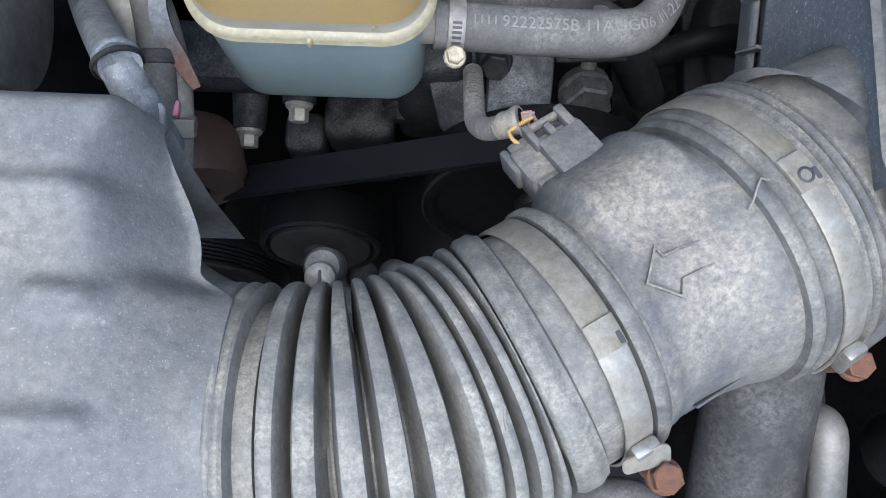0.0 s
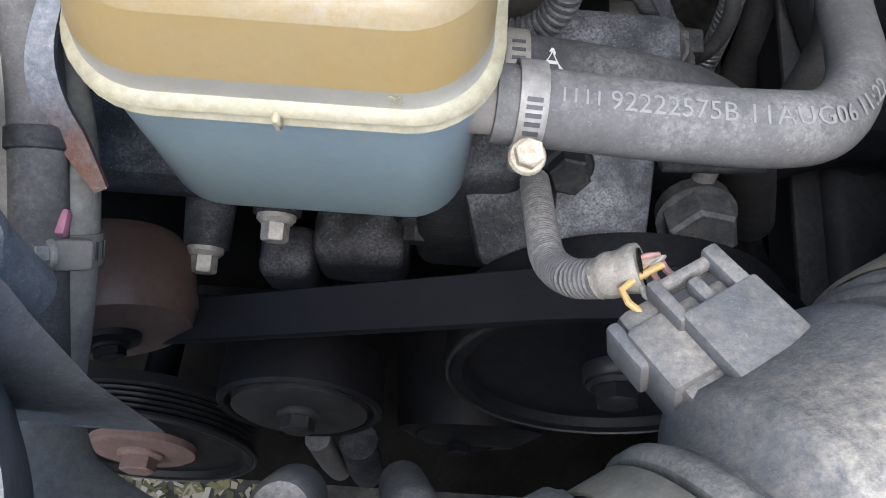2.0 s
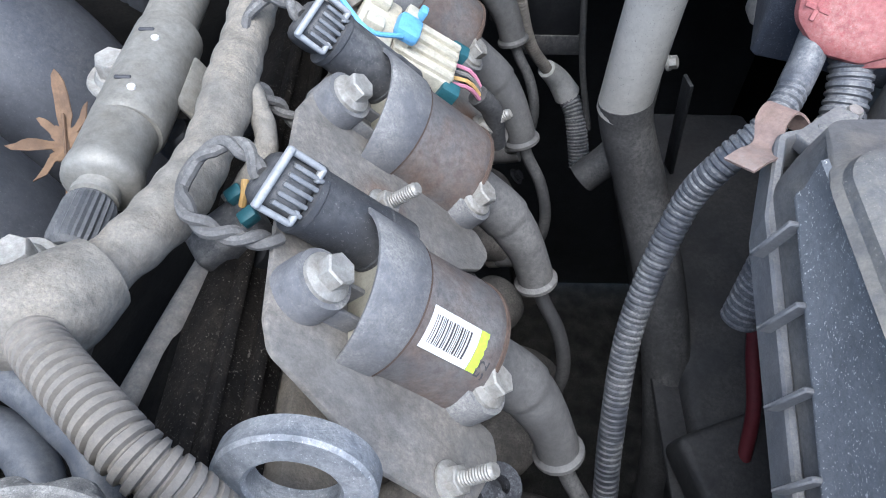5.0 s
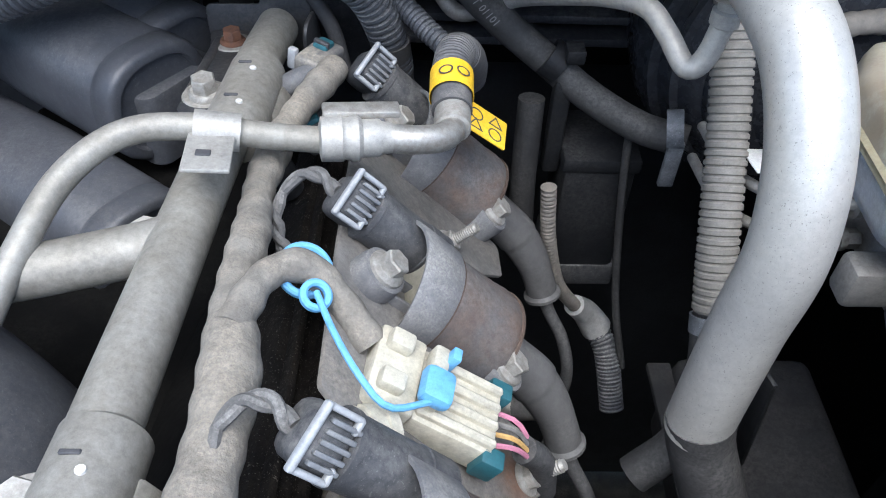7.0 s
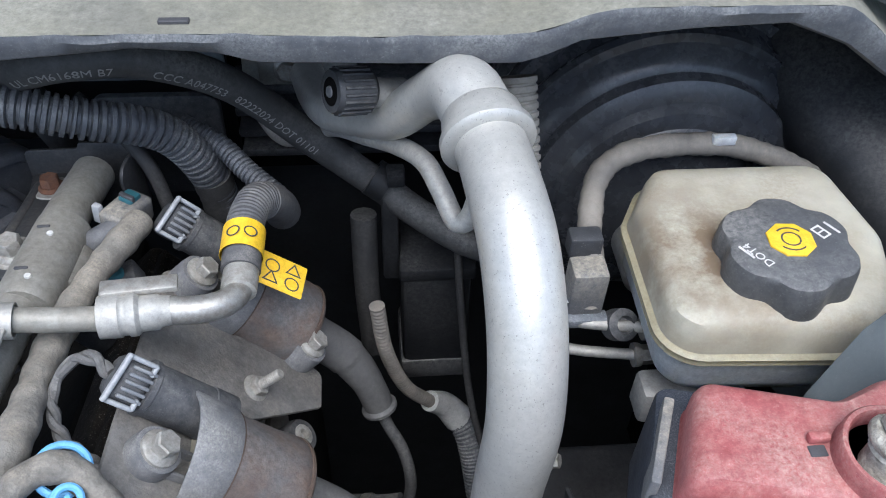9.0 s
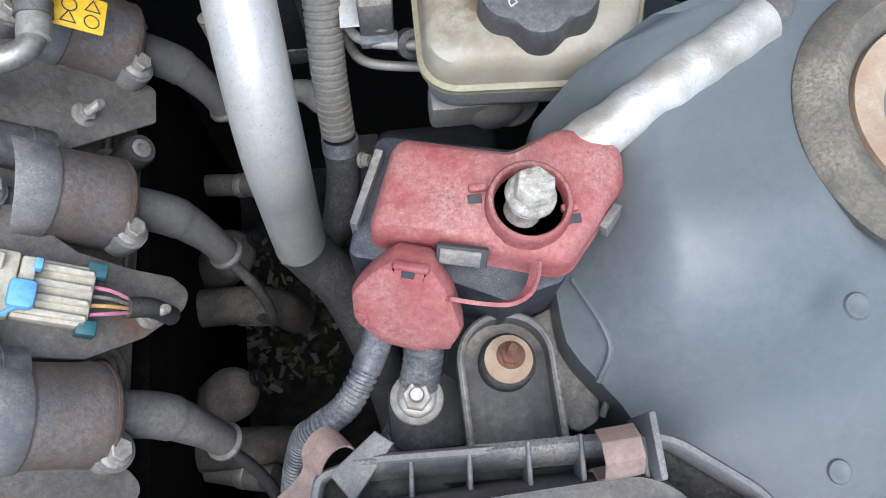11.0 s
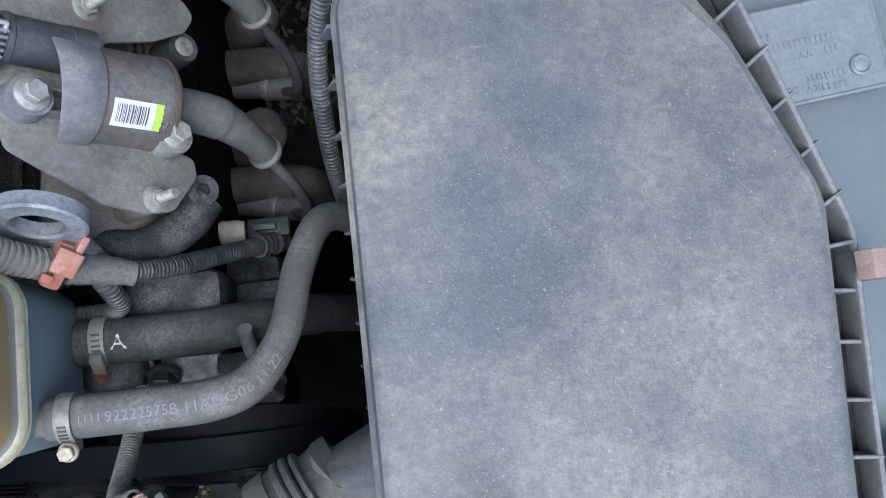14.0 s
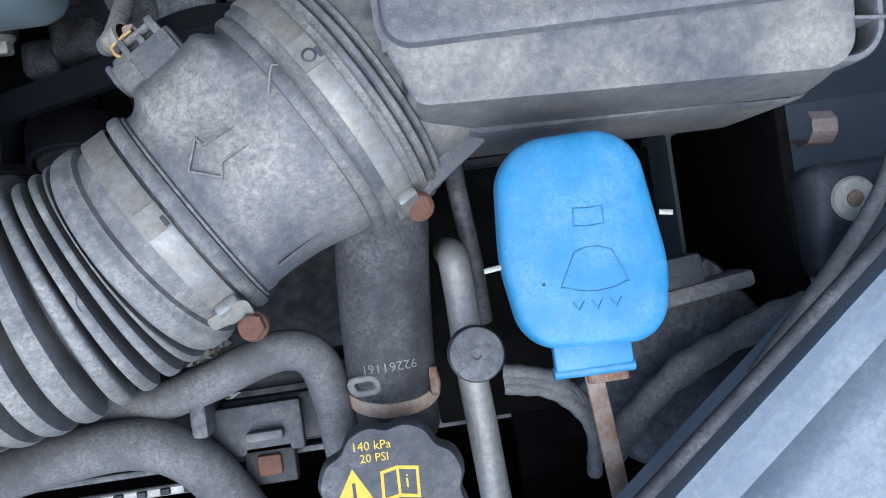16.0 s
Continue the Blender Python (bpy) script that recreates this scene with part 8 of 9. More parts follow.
part("socket", lathe([(0.0186, 0.9335), (0.0180, 0.9365), (0.0177, 0.9420), (0.0170, 0.9428), (0.0156, 0.9428), (0.0149, 0.9418), (0.0146, 0.9340)], SKC, (0, 0, 1), 48), red_plastic, jt)
part("socket_floor", lathe([(0.0150, 0.0), (0, 0.0)], SKC + V(0, 0, 0.9353), (0, 0, 1), 32), ink_and_gap_black, jt)
TBA = V(0.16, 0.14, 0.90).normalized()
corroded = mat("corroded_terminal", (0.50, 0.47, 0.40), 0.8, 0.05, second=(0.20, 0.18, 0.15), amount=0.95, scale=170, dust=(0.66, 0.63, 0.56), dust_amount=0.7, dust_scale=90, bump=1.0, bump_scale=420)
tbolt = part("terminal_bolt", lathe([(0.0080, 0.0), (0.0076, 0.0065), (0.0083, 0.0078), (0.0077, 0.0090), (0.0086, 0.0102), (0.0100, 0.0112), (0.0108, 0.0128), (0.0106, 0.0145), (0.0094, 0.0158)], V(0.4488, 0.1708, 0.9345), TBA, 22), corroded, jt, "corroded brass terminal bolt")
part("bolt_head", slab(rounded([(0.0088 * math.cos(t), 0.0088 * math.sin(t), 0.0022) for t in [k * math.pi / 3 for k in range(6)]], 3), 0.0150, 0.0228, 0.0016, basis(V(0.4488, 0.1708, 0.9345), V(1, 0.3, 0) - TBA * V(1, 0.3, 0).dot(TBA), TBA.cross(V(1, 0.3, 0)))), corroded, tbolt)
for x0, y0, dx in ((0.4300, 0.1782, 0.0015), (0.4698, 0.1652, -0.0015)):
    part("slot", box((0.0060, 0.0042, 0.002), (x0, y0, 0.9345), 0.0003, 1, None), ink_and_gap_black, jt)
    part("slot_tab", box((0.0075, 0.0034, 0.0036), (x0 + dx, y0 + 0.0042, 0.9365), 0.0009, 2), red_plastic, jt)
wmx = basis((0.4212, 0.1552, 0.9318), (0.972, -0.235, 0), (0.15, 0.62, 0.77))
part("window_recess", box((0.0212, 0.0088, 0.0030), (0.0006, 0.0004, -0.0002), 0.0004, 1, wmx), ink_and_gap_black, jt)
part("window", box((0.0172, 0.0072, 0.0044), bevel=0.0007, m=wmx), plastic_grey, jt, "grey latch block")
part("side_window", box((0.004, 0.013, 0.008), bevel=0.0007, m=basis((0.4875, 0.1660, 0.9255), (0.75, -0.65, 0.3), (0.65, 0.75, 0))), plastic_grey, jt, "grey latch block")


part("strap", ribbon([(0.4520, 0.1505, 0.9285), (0.4505, 0.1445, 0.9250), (0.4470, 0.1392, 0.9225), (0.4390, 0.1362, 0.9220), (0.4280, 0.1372, 0.9235), (0.4140, 0.1405, 0.9250)], (0.55, -0.30, 0.75), 0.0052, 0.0018), red_plastic, jt)
rcx = thing("terminal_cap", (0.3965, 0.139, 0.9155), "hinged red plastic terminal cap, hanging open", "cap")
RCX, RCY = V(0.957, -0.290, 0.0), V(-0.19, 0.56, 0.81)
rcm = basis((0.3965, 0.139, 0.9155), RCX, RCY)
CAPO = rounded([(-0.0085, 0.0265, 0.003), (0.0085, 0.0265, 0.003), (0.0190, 0.0105, 0.012), (0.0258, -0.0075, 0.008), (0.0232, -0.0190, 0.006), (0.0085, -0.0268, 0.008), (-0.0095, -0.0255, 0.012), (-0.0225, -0.0135, 0.012), (-0.0245, 0.0035, 0.014), (-0.0175, 0.0155, 0.012)], 6)
part("cap", stack([(inset(CAPO, 0.0040), -0.0165), (inset(CAPO, 0.0012), -0.0120), (CAPO, -0.0045), (inset(CAPO, 0.0012), -0.0012), (inset(CAPO, 0.0040), 0.0006), (inset(CAPO, 0.0080), 0.0012), (inset(CAPO, 0.0110), 0.0012)], m=rcm), red_plastic, rcx, "", 30)
part("hinge_hole", box((0.0056, 0.0042, 0.0010), (-0.0005, 0.0212, 0.0006), 0.0003, 1, rcm), ink_and_gap_black, rcx)
part("hinge", box((0.0150, 0.0032, 0.0040), (0.0005, 0.0262, 0.0012), 0.0012, 2, rcm), red_plastic, rcx)
part("plus", add(box((0.0105, 0.0022, 0.0010), (-0.0135, -0.0105, 0.0012), 0.0003, 1, rcm @ Matrix.Rotation(radians(-12), 4, 'Z')), box((0.0022, 0.0105, 0.0010), (-0.0135, -0.0105, 0.0012), 0.0003, 1, rcm @ Matrix.Rotation(radians(-12), 4, 'Z'))), red_plastic, rcx)
part("lip", box((0.0150, 0.0065, 0.0080), (0.0085, -0.0265, -0.0080), 0.0022, 2, rcm @ Matrix.Rotation(radians(14), 4, 'Z')), red_plastic, rcx)
rc = thing("battery_cable", (0.37, 0.1, 0.88), "black corrugated battery cable conduits under the terminal", "cable conduit")
part("conduit", tube([(0.386, 0.140, 0.895), (0.380, 0.128, 0.885), (0.3665, 0.108, 0.876), (0.3500, 0.100, 0.860), (0.338, 0.096, 0.830), (0.3235, 0.069, 0.775), (0.320, 0.035, 0.720), (0.321, 0.013, 0.680), (0.322, 0.0, 0.62)], 0.0072, 20, 0.0007, lambda s, w: 0.0070 if s < 0.025 else 0.0068 - 0.0008 * ((s / 0.0034) % 1 > 0.6)), conduit_black, rc)
part("conduit", tube([(0.404, 0.140, 0.89), (0.402, 0.122, 0.875), (0.393, 0.100, 0.855), (0.383, 0.085, 0.83), (0.375, 0.07, 0.78)], 0.009, 20, 0.0007, lambda s, w: 0.0095 - 0.0010 * ((s / 0.004) % 1 > 0.6)), conduit_black, rc)
part("red_sleeve", tube([(0.405, 0.10, 0.735), (0.407, 0.083, 0.715), (0.410, 0.063, 0.693), (0.409, 0.045, 0.667)], 0.0042, 12), red_hose, rc, "red cable sleeve")
hs_ = thing("heat_sleeve", (0.52, 0.22, 0.93), "white and silver foil-wrapped cable sleeve", "cable sleeve")
part("sleeve", tube([(0.470, 0.196, 0.918), (0.490, 0.206, 0.925), (0.520, 0.2225, 0.930), (0.552, 0.240, 0.932), (0.572, 0.252, 0.930)], 0.0118, 20, 0.002, wobble(0.0118, 0.03, 120)), foil, hs_)
part("cable", tube([(0.568, 0.25, 0.931), (0.59, 0.262, 0.925), (0.62, 0.285, 0.90)], 0.0085, 16, 0.003, wobble(0.0085, 0.05, 200)), rubber_grey, hs_)
# nut and bracket ahead of the tower
nb = thing("ground_stud", (0.398, 0.104, 0.872), "zinc flange nut on a stud with black bracket", "nut")
part("bracket", slab(rounded([(0.384, 0.084, 0.008), (0.420, 0.084, 0.004), (0.420, 0.112, 0.004), (0.405, 0.124, 0.01), (0.384, 0.115, 0.01)]), 0.862, 0.868, 0.001), plastic_dark, nb)
part("washer", lathe([(0.0125, 0), (0.0125, 0.0018), (0.0115, 0.0026), (0, 0.0026)], (0.3978, 0.1075, 0.868), (0, 0, 1), 28), bolt_mat, nb)
part("nut", hexhead((0.3978, 0.1075, 0.8705), (0, 0, 1), 0.0068, 0.0078, 1.35, 0.006, 0.0036), steel_zinc, nb)
tf = thing("tower_gusset", (0.46, 0.13, 0.88), "dark dusty gusset flange beside the strut tower", "bracket")
part("flange", slab(rounded([(0.425, 0.128, 0.01), (0.478, 0.150, 0.01), (0.489, 0.118, 0.02), (0.484, 0.088, 0.008), (0.468, 0.082, 0.008), (0.462, 0.12, 0.01)]), 0.852, 0.858, 0.002), plastic_grey, tf)
part("edge_bead", tube([(0.478, 0.150, 0.872), (0.488, 0.128, 0.872), (0.490, 0.105, 0.868), (0.484, 0.090, 0.862)], 0.0018, 10), plastic_grey, tf)

# ---- nose of the engine: belt drive ----
ef = thing("timing_cover", (0.1, -0.09, 0.6), "black cast timing cover flecked with corrosion", "timing cover")
part("cover", box((0.34, 0.05, 0.34), (0.11, -0.075, 0.545), 0.012), cast_black, ef)
part("ledge", box((0.16, 0.07, 0.03), (0.085, -0.10, 0.735), 0.008), cast_black, ef)
part("boss", box((0.050, 0.035, 0.05), (0.128, -0.128, 0.655), 0.010, 3), cast_black, ef)
part("boss", box((0.030, 0.03, 0.04), (0.088, -0.135, 0.640), 0.008, 3), cast_black, ef)
part("boss", box((0.045, 0.04, 0.13), (0.178, -0.118, 0.715), 0.010, 3), cast_black, ef)
for x0, y0, z0, r0, mm in ((0.094, -0.140, 0.726, 0.0062, bolt_mat), (0.058, -0.150, 0.701, 0.0062, bolt_mat), (0.157, -0.124, 0.688, 0.0078, plastic_dark)):
    part("cover_bolt", hexhead((x0, y0, z0), (0, -1, -0.12), r0, 0.012, 1.4), mm, ef, "flanged cover bolt")
    part("bolt_boss", lathe([(r0 * 2.0, 0), (r0 * 1.7, 0.03), (0, 0.03)], (x0, y0 + 0.03, z0 + 0.003), (0, -1, -0.12), 20), cast_black, ef)
pb = thing("pump_bracket", (0.225, -0.13, 0.77), "scuffed black cast pump bracket with bolts", "bracket")
part("pad", box((0.038, 0.050, 0.02), bevel=0.003, m=basis((0.2285, -0.140, 0.764), (1, -0.02, 0), (0, 0.9, 0.42))), mat("scuffed_casting", (0.030, 0.032, 0.037), 0.55, dust=(0.26, 0.27, 0.29), dust_amount=0.65, dust_scale=45, speck=PALE, speck_amount=0.5, bump=0.3), pb)
part("neck", box((0.034, 0.07, 0.05), bevel=0.006, m=basis((0.192, -0.122, 0.745), (0.9, 0.2, 0.2), (0, 0.9, 0.4))), cast_black, pb)
part("dark_bolt", hexhead((0.2125, -0.131, 0.783), (0, -0.75, 0.6), 0.0082, 0.011, 1.25), plastic_dark, pb)
part("pump_bolt", hexhead((0.2675, -0.137, 0.763), (0.03, -0.85, 0.5), 0.0145, 0.020, 1.06), plastic, pb, "large black hex bolt")
part("pump_plate", box((0.040, 0.003, 0.012), bevel=0.001, m=basis((0.266, -0.128, 0.788), (1, 0.05, 0), (0, 0.5, 0.85))), plastic_dark, pb)
part("pump_stem", tube([(0.2675, -0.132, 0.770), (0.268, -0.122, 0.793), (0.268, -0.110, 0.808)], 0.0045, 14), plastic_grey, pb)
bl = thing("drive_belt", (0.1, -0.185, 0.7), "black ribbed drive belt", "drive belt")


def belt_path():
    pts = []
    for k in range(60):
        f = k / 59
        pts.append(V(-0.09 + 0.2978 * f, 0, 0.600 + 0.1804 * f))
    for k in range(1, 16):
        a = radians(121.3) - k * 0.2
        pts.append(V(0.2475 + 0.0765 * math.cos(a), 0, 0.715 + 0.0765 * math.sin(a)))
    return pts


bp_ = belt_path()
bm = bmesh.new()
rows = []
for i, p in enumerate(bp_):
    t = (bp_[min(i + 1, len(bp_) - 1)] - bp_[max(i - 1, 0)]).normalized()
    nrm = V(-t.z, 0, t.x)
    rows.append([bm.verts.new(V(p.x, y, p.z) + nrm * h) for y, h in ((-0.1925, 0.0), (-0.1915, 0.0018), (-0.172, 0.0018), (-0.171, 0.0), (-0.171, -0.0025), (-0.1925, -0.0025))])
for a, b in zip(rows, rows[1:]):
    for k in range(6):
        bm.faces.new((a[k], a[(k + 1) % 6], b[(k + 1) % 6], b[k]))
part("belt", bm, belt_mat, bl)
for j in range(5):
    rib_bm, rib_rows = bmesh.new(), []
    yr = -0.1895 + 0.0041 * j
    for i, p in enumerate(bp_):
        t = (bp_[min(i + 1, len(bp_) - 1)] - bp_[max(i - 1, 0)]).normalized()
        nrm = V(-t.z, 0, t.x)
        rib_rows.append([rib_bm.verts.new(V(p.x, yr + dy, p.z) + nrm * h) for dy, h in ((-0.0018, -0.0024), (-0.0008, -0.0046), (0.0008, -0.0046), (0.0018, -0.0024))])
    for a, b in zip(rib_rows, rib_rows[1:]):
        for k in range(3):
            rib_bm.faces.new((a[k], a[k + 1], b[k + 1], b[k]))
    bmesh.ops.recalc_face_normals(rib_bm, faces=rib_bm.faces)
    part("belt_rib", rib_bm, belt_mat, bl)


edge_grey = mat("grey_pulley_edge", (0.032, 0.032, 0.033), 0.45, 0.2, bump=0.05)
FACE = V(0, -0.972, 0.235).normalized()


def pulley(name, c, r, hub, face, label, hub_mat=None, ribs=0):
    p = thing(name, c, label, "pulley")
    prof = [(r * 0.3, 0.0), (r * 0.86, 0.0), (r * 0.90, -0.004), (r * 0.96, -0.005), (r, -0.003)]
    z = -0.001
    for k in range(ribs):
        prof += [(r, z), (r * 0.97, z + 0.0018), (r, z + 0.0036)]
        z += 0.0036
    prof += [(r, 0.024), (r * 0.9, 0.026), (0, 0.026)]
    part("rim", lathe([(rr, -h) for rr, h in prof], c, FACE, 64), dark_metal, p)
    part("shaft", lathe([(0.012, 0.0), (0.012, -0.15), (0, -0.15)], Vector(c) - FACE * 0.02, FACE, 16), dark_metal, p)
    h = part("hub", lathe([(hub, 0.0), (hub, 0.005), (hub * 0.9, 0.007), (hub * 0.45, 0.0065), (0, 0.0065)], c, FACE, 40), hub_mat or dark_metal, p)
    # large pulleys get a ring along the rim edge, paler than the rim
    if r > 0.06:
        part("rim_edge", lathe([(r * 0.965, 0.003), (r * 0.985, 0.0055), (r * 1.0, 0.0045), (r * 1.0, 0.003), (r * 0.965, 0.003)], c, FACE, 64), edge_grey, p)
    part("bolt", hexhead(Vector(c) + FACE * 0.006, FACE, face, face * 1.1, 1.3), hub_mat or dark_metal, h)
    return p


hub_grey = mat("dusty_pulley_face", (0.040, 0.038, 0.036), 0.6, 0.2, second=(0.012, 0.012, 0.012), amount=0.7, scale=60, bump=0.2)
hub_rust = mat("brown_hub", (0.24, 0.16, 0.135), 0.7, 0.2, bump=0.2)
pulley("idler_pulley", (0.0985, -0.210, 0.618), 0.045, 0.037, 0.0095, "dark idler pulley with dusty steel face", hub_grey)
pulley("pump_pulley", (0.2475, -0.1965, 0.715), 0.0745, 0.015, 0.010, "large dark steering pump pulley", edge_grey)
pulley("crank_pulley", (-0.024, -0.232, 0.49), 0.078, 0.036, 0.012, "ribbed crank pulley with brown hub", hub_rust, 5)
pulley("alternator_pulley", (0.192, -0.212, 0.515), 0.030, 0.014, 0.008, "small ribbed pulley deep in the drive", None, 4)
tp = thing("tensioner_roller", (0.02, -0.17, 0.70), "smooth brown tensioner roller", "pulley")
part("roller", lathe([(0.012, -0.03), (0.036, -0.028), (0.040, -0.02), (0.040, 0.004), (0.036, 0.012), (0.02, 0.014), (0, 0.014)], (0.018, -0.182, 0.700), (0.25, -0.95, 0.1), 40), mat("brown_roller", (0.085, 0.056, 0.046), 0.5, bump=0.1), tp)
part("roller_hub", lathe([(0.014, 0.0), (0.0135, 0.003), (0.009, 0.004), (0, 0.004)], V(0.018, -0.182, 0.700) + V(0.25, -0.95, 0.1).normalized() * 0.0138, (0.25, -0.95, 0.1), 28), dark_metal, tp)
part("roller_bolt", hexhead(V(0.018, -0.182, 0.700) + V(0.25, -0.95, 0.1).normalized() * 0.0175, (0.25, -0.95, 0.1), 0.007, 0.006, 1.25), dark_metal, tp)
al = thing("alternator", (0.16, -0.19, 0.46), "dark alternator body below the belt", "alternator")
part("body", lathe([(0.03, -0.03), (0.05, -0.02), (0.055, 0.04), (0.05, 0.06), (0, 0.06)], (0.20, -0.19, 0.50), (0, 1, 0), 32), dark_metal, al)
part("stay", tube([(0.103, -0.225, 0.56), (0.108, -0.235, 0.52), (0.11, -0.24, 0.46)], 0.008, 12), rubber_grey, al)
part("stay_boot", tube([(0.128, -0.225, 0.56), (0.130, -0.235, 0.52), (0.13, -0.24, 0.46)], 0.012, 14), cast_black, al)

# ---- radiator hose, stay and pipes at the left ----
rh = thing("coolant_hose", (0.06, -0.23, 0.8), "thick grey rubber coolant hose curving under the bellows", "hose")
# dusty rubber, its base raised to make up for light missing below the bellows
part("hose", tube([(0.004, -0.09, 0.815), (0.026, -0.130, 0.820), (0.0355, -0.165, 0.815), (0.0345, -0.200, 0.799), (0.0310, -0.235, 0.782), (0.037, -0.262, 0.771), (0.062, -0.281, 0.769), (0.095, -0.287, 0.773), (0.124, -0.286, 0.777), (0.175, -0.285, 0.775)], 0.0228, 28, 0.004, lambda s, w: 0.0172 + 0.0056 * smooth01((s - 0.16) / 0.06)), mat("lightened_dusty_rubber", (0.34, 0.325, 0.29), 0.7, second=(0.20, 0.19, 0.17), amount=0.7, scale=40, dust=(0.3, 0.28, 0.24), dust_amount=0.5, dust_scale=30, bump=0.2), rh)
hose_clamp("hose_clamp", (0.0352, -0.184, 0.8075), (-0.03, -0.93, -0.4), 0.0176, 0.011, (0.72, 0, 0.70), bolt_mat, conduit_tan, "dull brown clamp on the coolant hose")
bt = thing("breather_tube", (0.04, -0.16, 0.83), "dark rubber breather tube beside the coolant hose", "hose")
part("tube", tube([(0.024, -0.075, 0.850), (0.033, -0.115, 0.846), (0.039, -0.145, 0.838), (0.0415, -0.172, 0.829), (0.0415, -0.200, 0.815), (0.040, -0.225, 0.798)], 0.0086, 20, 0.003), rubber_grey, bt)
part("tube_bead", lathe([(0.0086, -0.004), (0.0098, -0.003), (0.0098, 0.003), (0.0086, 0.004)], (0.0405, -0.158, 0.8335), (0.06, -0.93, -0.3), 22), rubber, bt)
part("pink_mark", box((0.0035, 0.0085, 0.0045), (0.0500, -0.1820, 0.8265), 0.0012), pink, rh, "pink paint mark")
hose_clamp("hose_clamp", (0.124, -0.286, 0.777), (1, 0.05, 0.05), 0.0232, 0.012, (0, 0.25, 1), bolt_mat, steel_zinc, "worm clamp with slotted screw under the bellows")
st = thing("clamp_screw", (0.123, -0.263, 0.81), "dull slotted screw head of a large hose clamp", "screw")
part("head", lathe([(0.0065, -0.02), (0.0072, 0.0), (0.007, 0.004), (0.005, 0.0055), (0, 0.0055)], (0.1275, -0.2665, 0.8425), (0.0, -0.25, 1), 24), bolt_mat, st)
part("slot", box((0.0016, 0.008, 0.0014), (0.1277, -0.2678, 0.8481), 0.0003, 1), ink_and_gap_black, st)
part("barrel", lathe([(0.0085, -0.034), (0.0095, -0.030), (0.0095, -0.006), (0.0080, -0.002), (0, -0.002)], (0.1275, -0.2615, 0.8410), (0.0, -0.15, 1), 22), rubber_grey, st)
part("strap", box((0.011, 0.004, 0.060), bevel=0.001, m=basis((0.1285, -0.2715, 0.805), (1, 0, 0), (0, 1, -0.1))), rubber_grey, st, "slotted worm strap")
for k in range(7):
    part("slot", box((0.006, 0.0012, 0.0016), (0.1285, -0.2738, 0.782 + 0.0065 * k), 0.0002, 1), ink_and_gap_black, st)
hb = thing("hose_stub", (0.163, -0.261, 0.79), "dusty rounded rubber stub beside the bellows", "hose")
part("stub", lathe([(0.009, -0.05), (0.0095, -0.004), (0.0085, 0.002), (0.005, 0.0055), (0, 0.006)], (0.1633, -0.2610, 0.800), (0.1, -0.2, 1), 22), rubber_grey, hb)
lp = thing("aluminium_pipe", (0.04, -0.17, 0.88), "scuffed aluminium pipe with flared collar", "pipe")
part("pipe", tube([(-0.035, -0.05, 0.77), (-0.012, -0.105, 0.808), (0.012, -0.142, 0.845), (0.036, -0.174, 0.880), (0.050, -0.191, 0.900)], 0.0088, 22, 0.003), galv, lp)
part("collar", lathe([(0.0088, -0.003), (0.0102, -0.002), (0.0104, 0.0), (0.0096, 0.002), (0.0080, 0.003)], (0.046, -0.186, 0.894), (0.55, -0.65, 0.75), 26), galv, lp)
part("nozzle", tube([(0.047, -0.188, 0.897), (0.0505, -0.195, 0.892), (0.0525, -0.2015, 0.883), (0.0535, -0.206, 0.870), (0.0535, -0.209, 0.850)], 0.0085, 18, 0.002, lambda s, w: 0.0084 + 0.0012 * smooth01((s - 0.012) / 0.004)), galv, lp, "cast pipe fitting")
part("fitting_flange", slab(rounded([(-0.011, -0.008, 0.004), (0.011, -0.008, 0.004), (0.011, 0.008, 0.004), (-0.011, 0.008, 0.004)]), -0.0012, 0.0012, 0.0005, basis((0.0528, -0.2045, 0.8800), (0.95, -0.25, 0.1), (0.15, 0.75, 0.62))), galv, lp)
part("zip_tie", lathe([(0.0098, -0.0015), (0.0108, -0.0010), (0.0108, 0.0010), (0.0098, 0.0015), (0.0098, -0.0015)], (0.0475, -0.1885, 0.8975), (0.4, -0.8, 0.1), 28), plastic_dark, lp, "black tie round the collar")
bs = thing("support_bar", (0.05, -0.15, 0.84), "galvanised flat bar with a rusted tip", "bracket")
rusted_galv = mat("galvanised_rusting_bar", (0.150, 0.168, 0.195), 0.6, 0.3, second=(0.11, 0.12, 0.14), amount=0.8, scale=85, dust=(0.36, 0.36, 0.35), dust_amount=0.4, dust_scale=60, speck=(0.22, 0.11, 0.06), speck_amount=1.4, bump=0.5, bump_scale=500, stain=((0.006, -0.016, -0.010), 0.026, (0.21, 0.10, 0.055)))
part("bar", ribbon([(0.0560, -0.050, 0.868), (0.0525, -0.085, 0.865), (0.0490, -0.115, 0.860), (0.0450, -0.138, 0.853), (0.0470, -0.151, 0.844), (0.0530, -0.161, 0.834), (0.0590, -0.1705, 0.826)], (0.88, 0.42, 0.12), 0.0092, 0.0030, lambda u: 1.0 if u < 0.86 else 1.0 - 0.55 * (u - 0.86) / 0.14), rusted_galv, bs, "bar with a rusted tip")
rp = thing("intake_hose_end", (-0.02, -0.12, 0.9), "dusty ribbed rubber hose end behind the resonator", "hose")
part("end", lathe([(0.052, -0.10), (0.055, -0.02), (0.060, -0.012), (0.060, -0.006), (0.056, -0.002), (0.056, 0.004), (0.060, 0.006), (0.060, 0.012), (0.04, 0.014), (0, 0.014)], (-0.022, -0.135, 0.885), (0.95, 0.1, -0.1), 48), bellows_mat, rp)

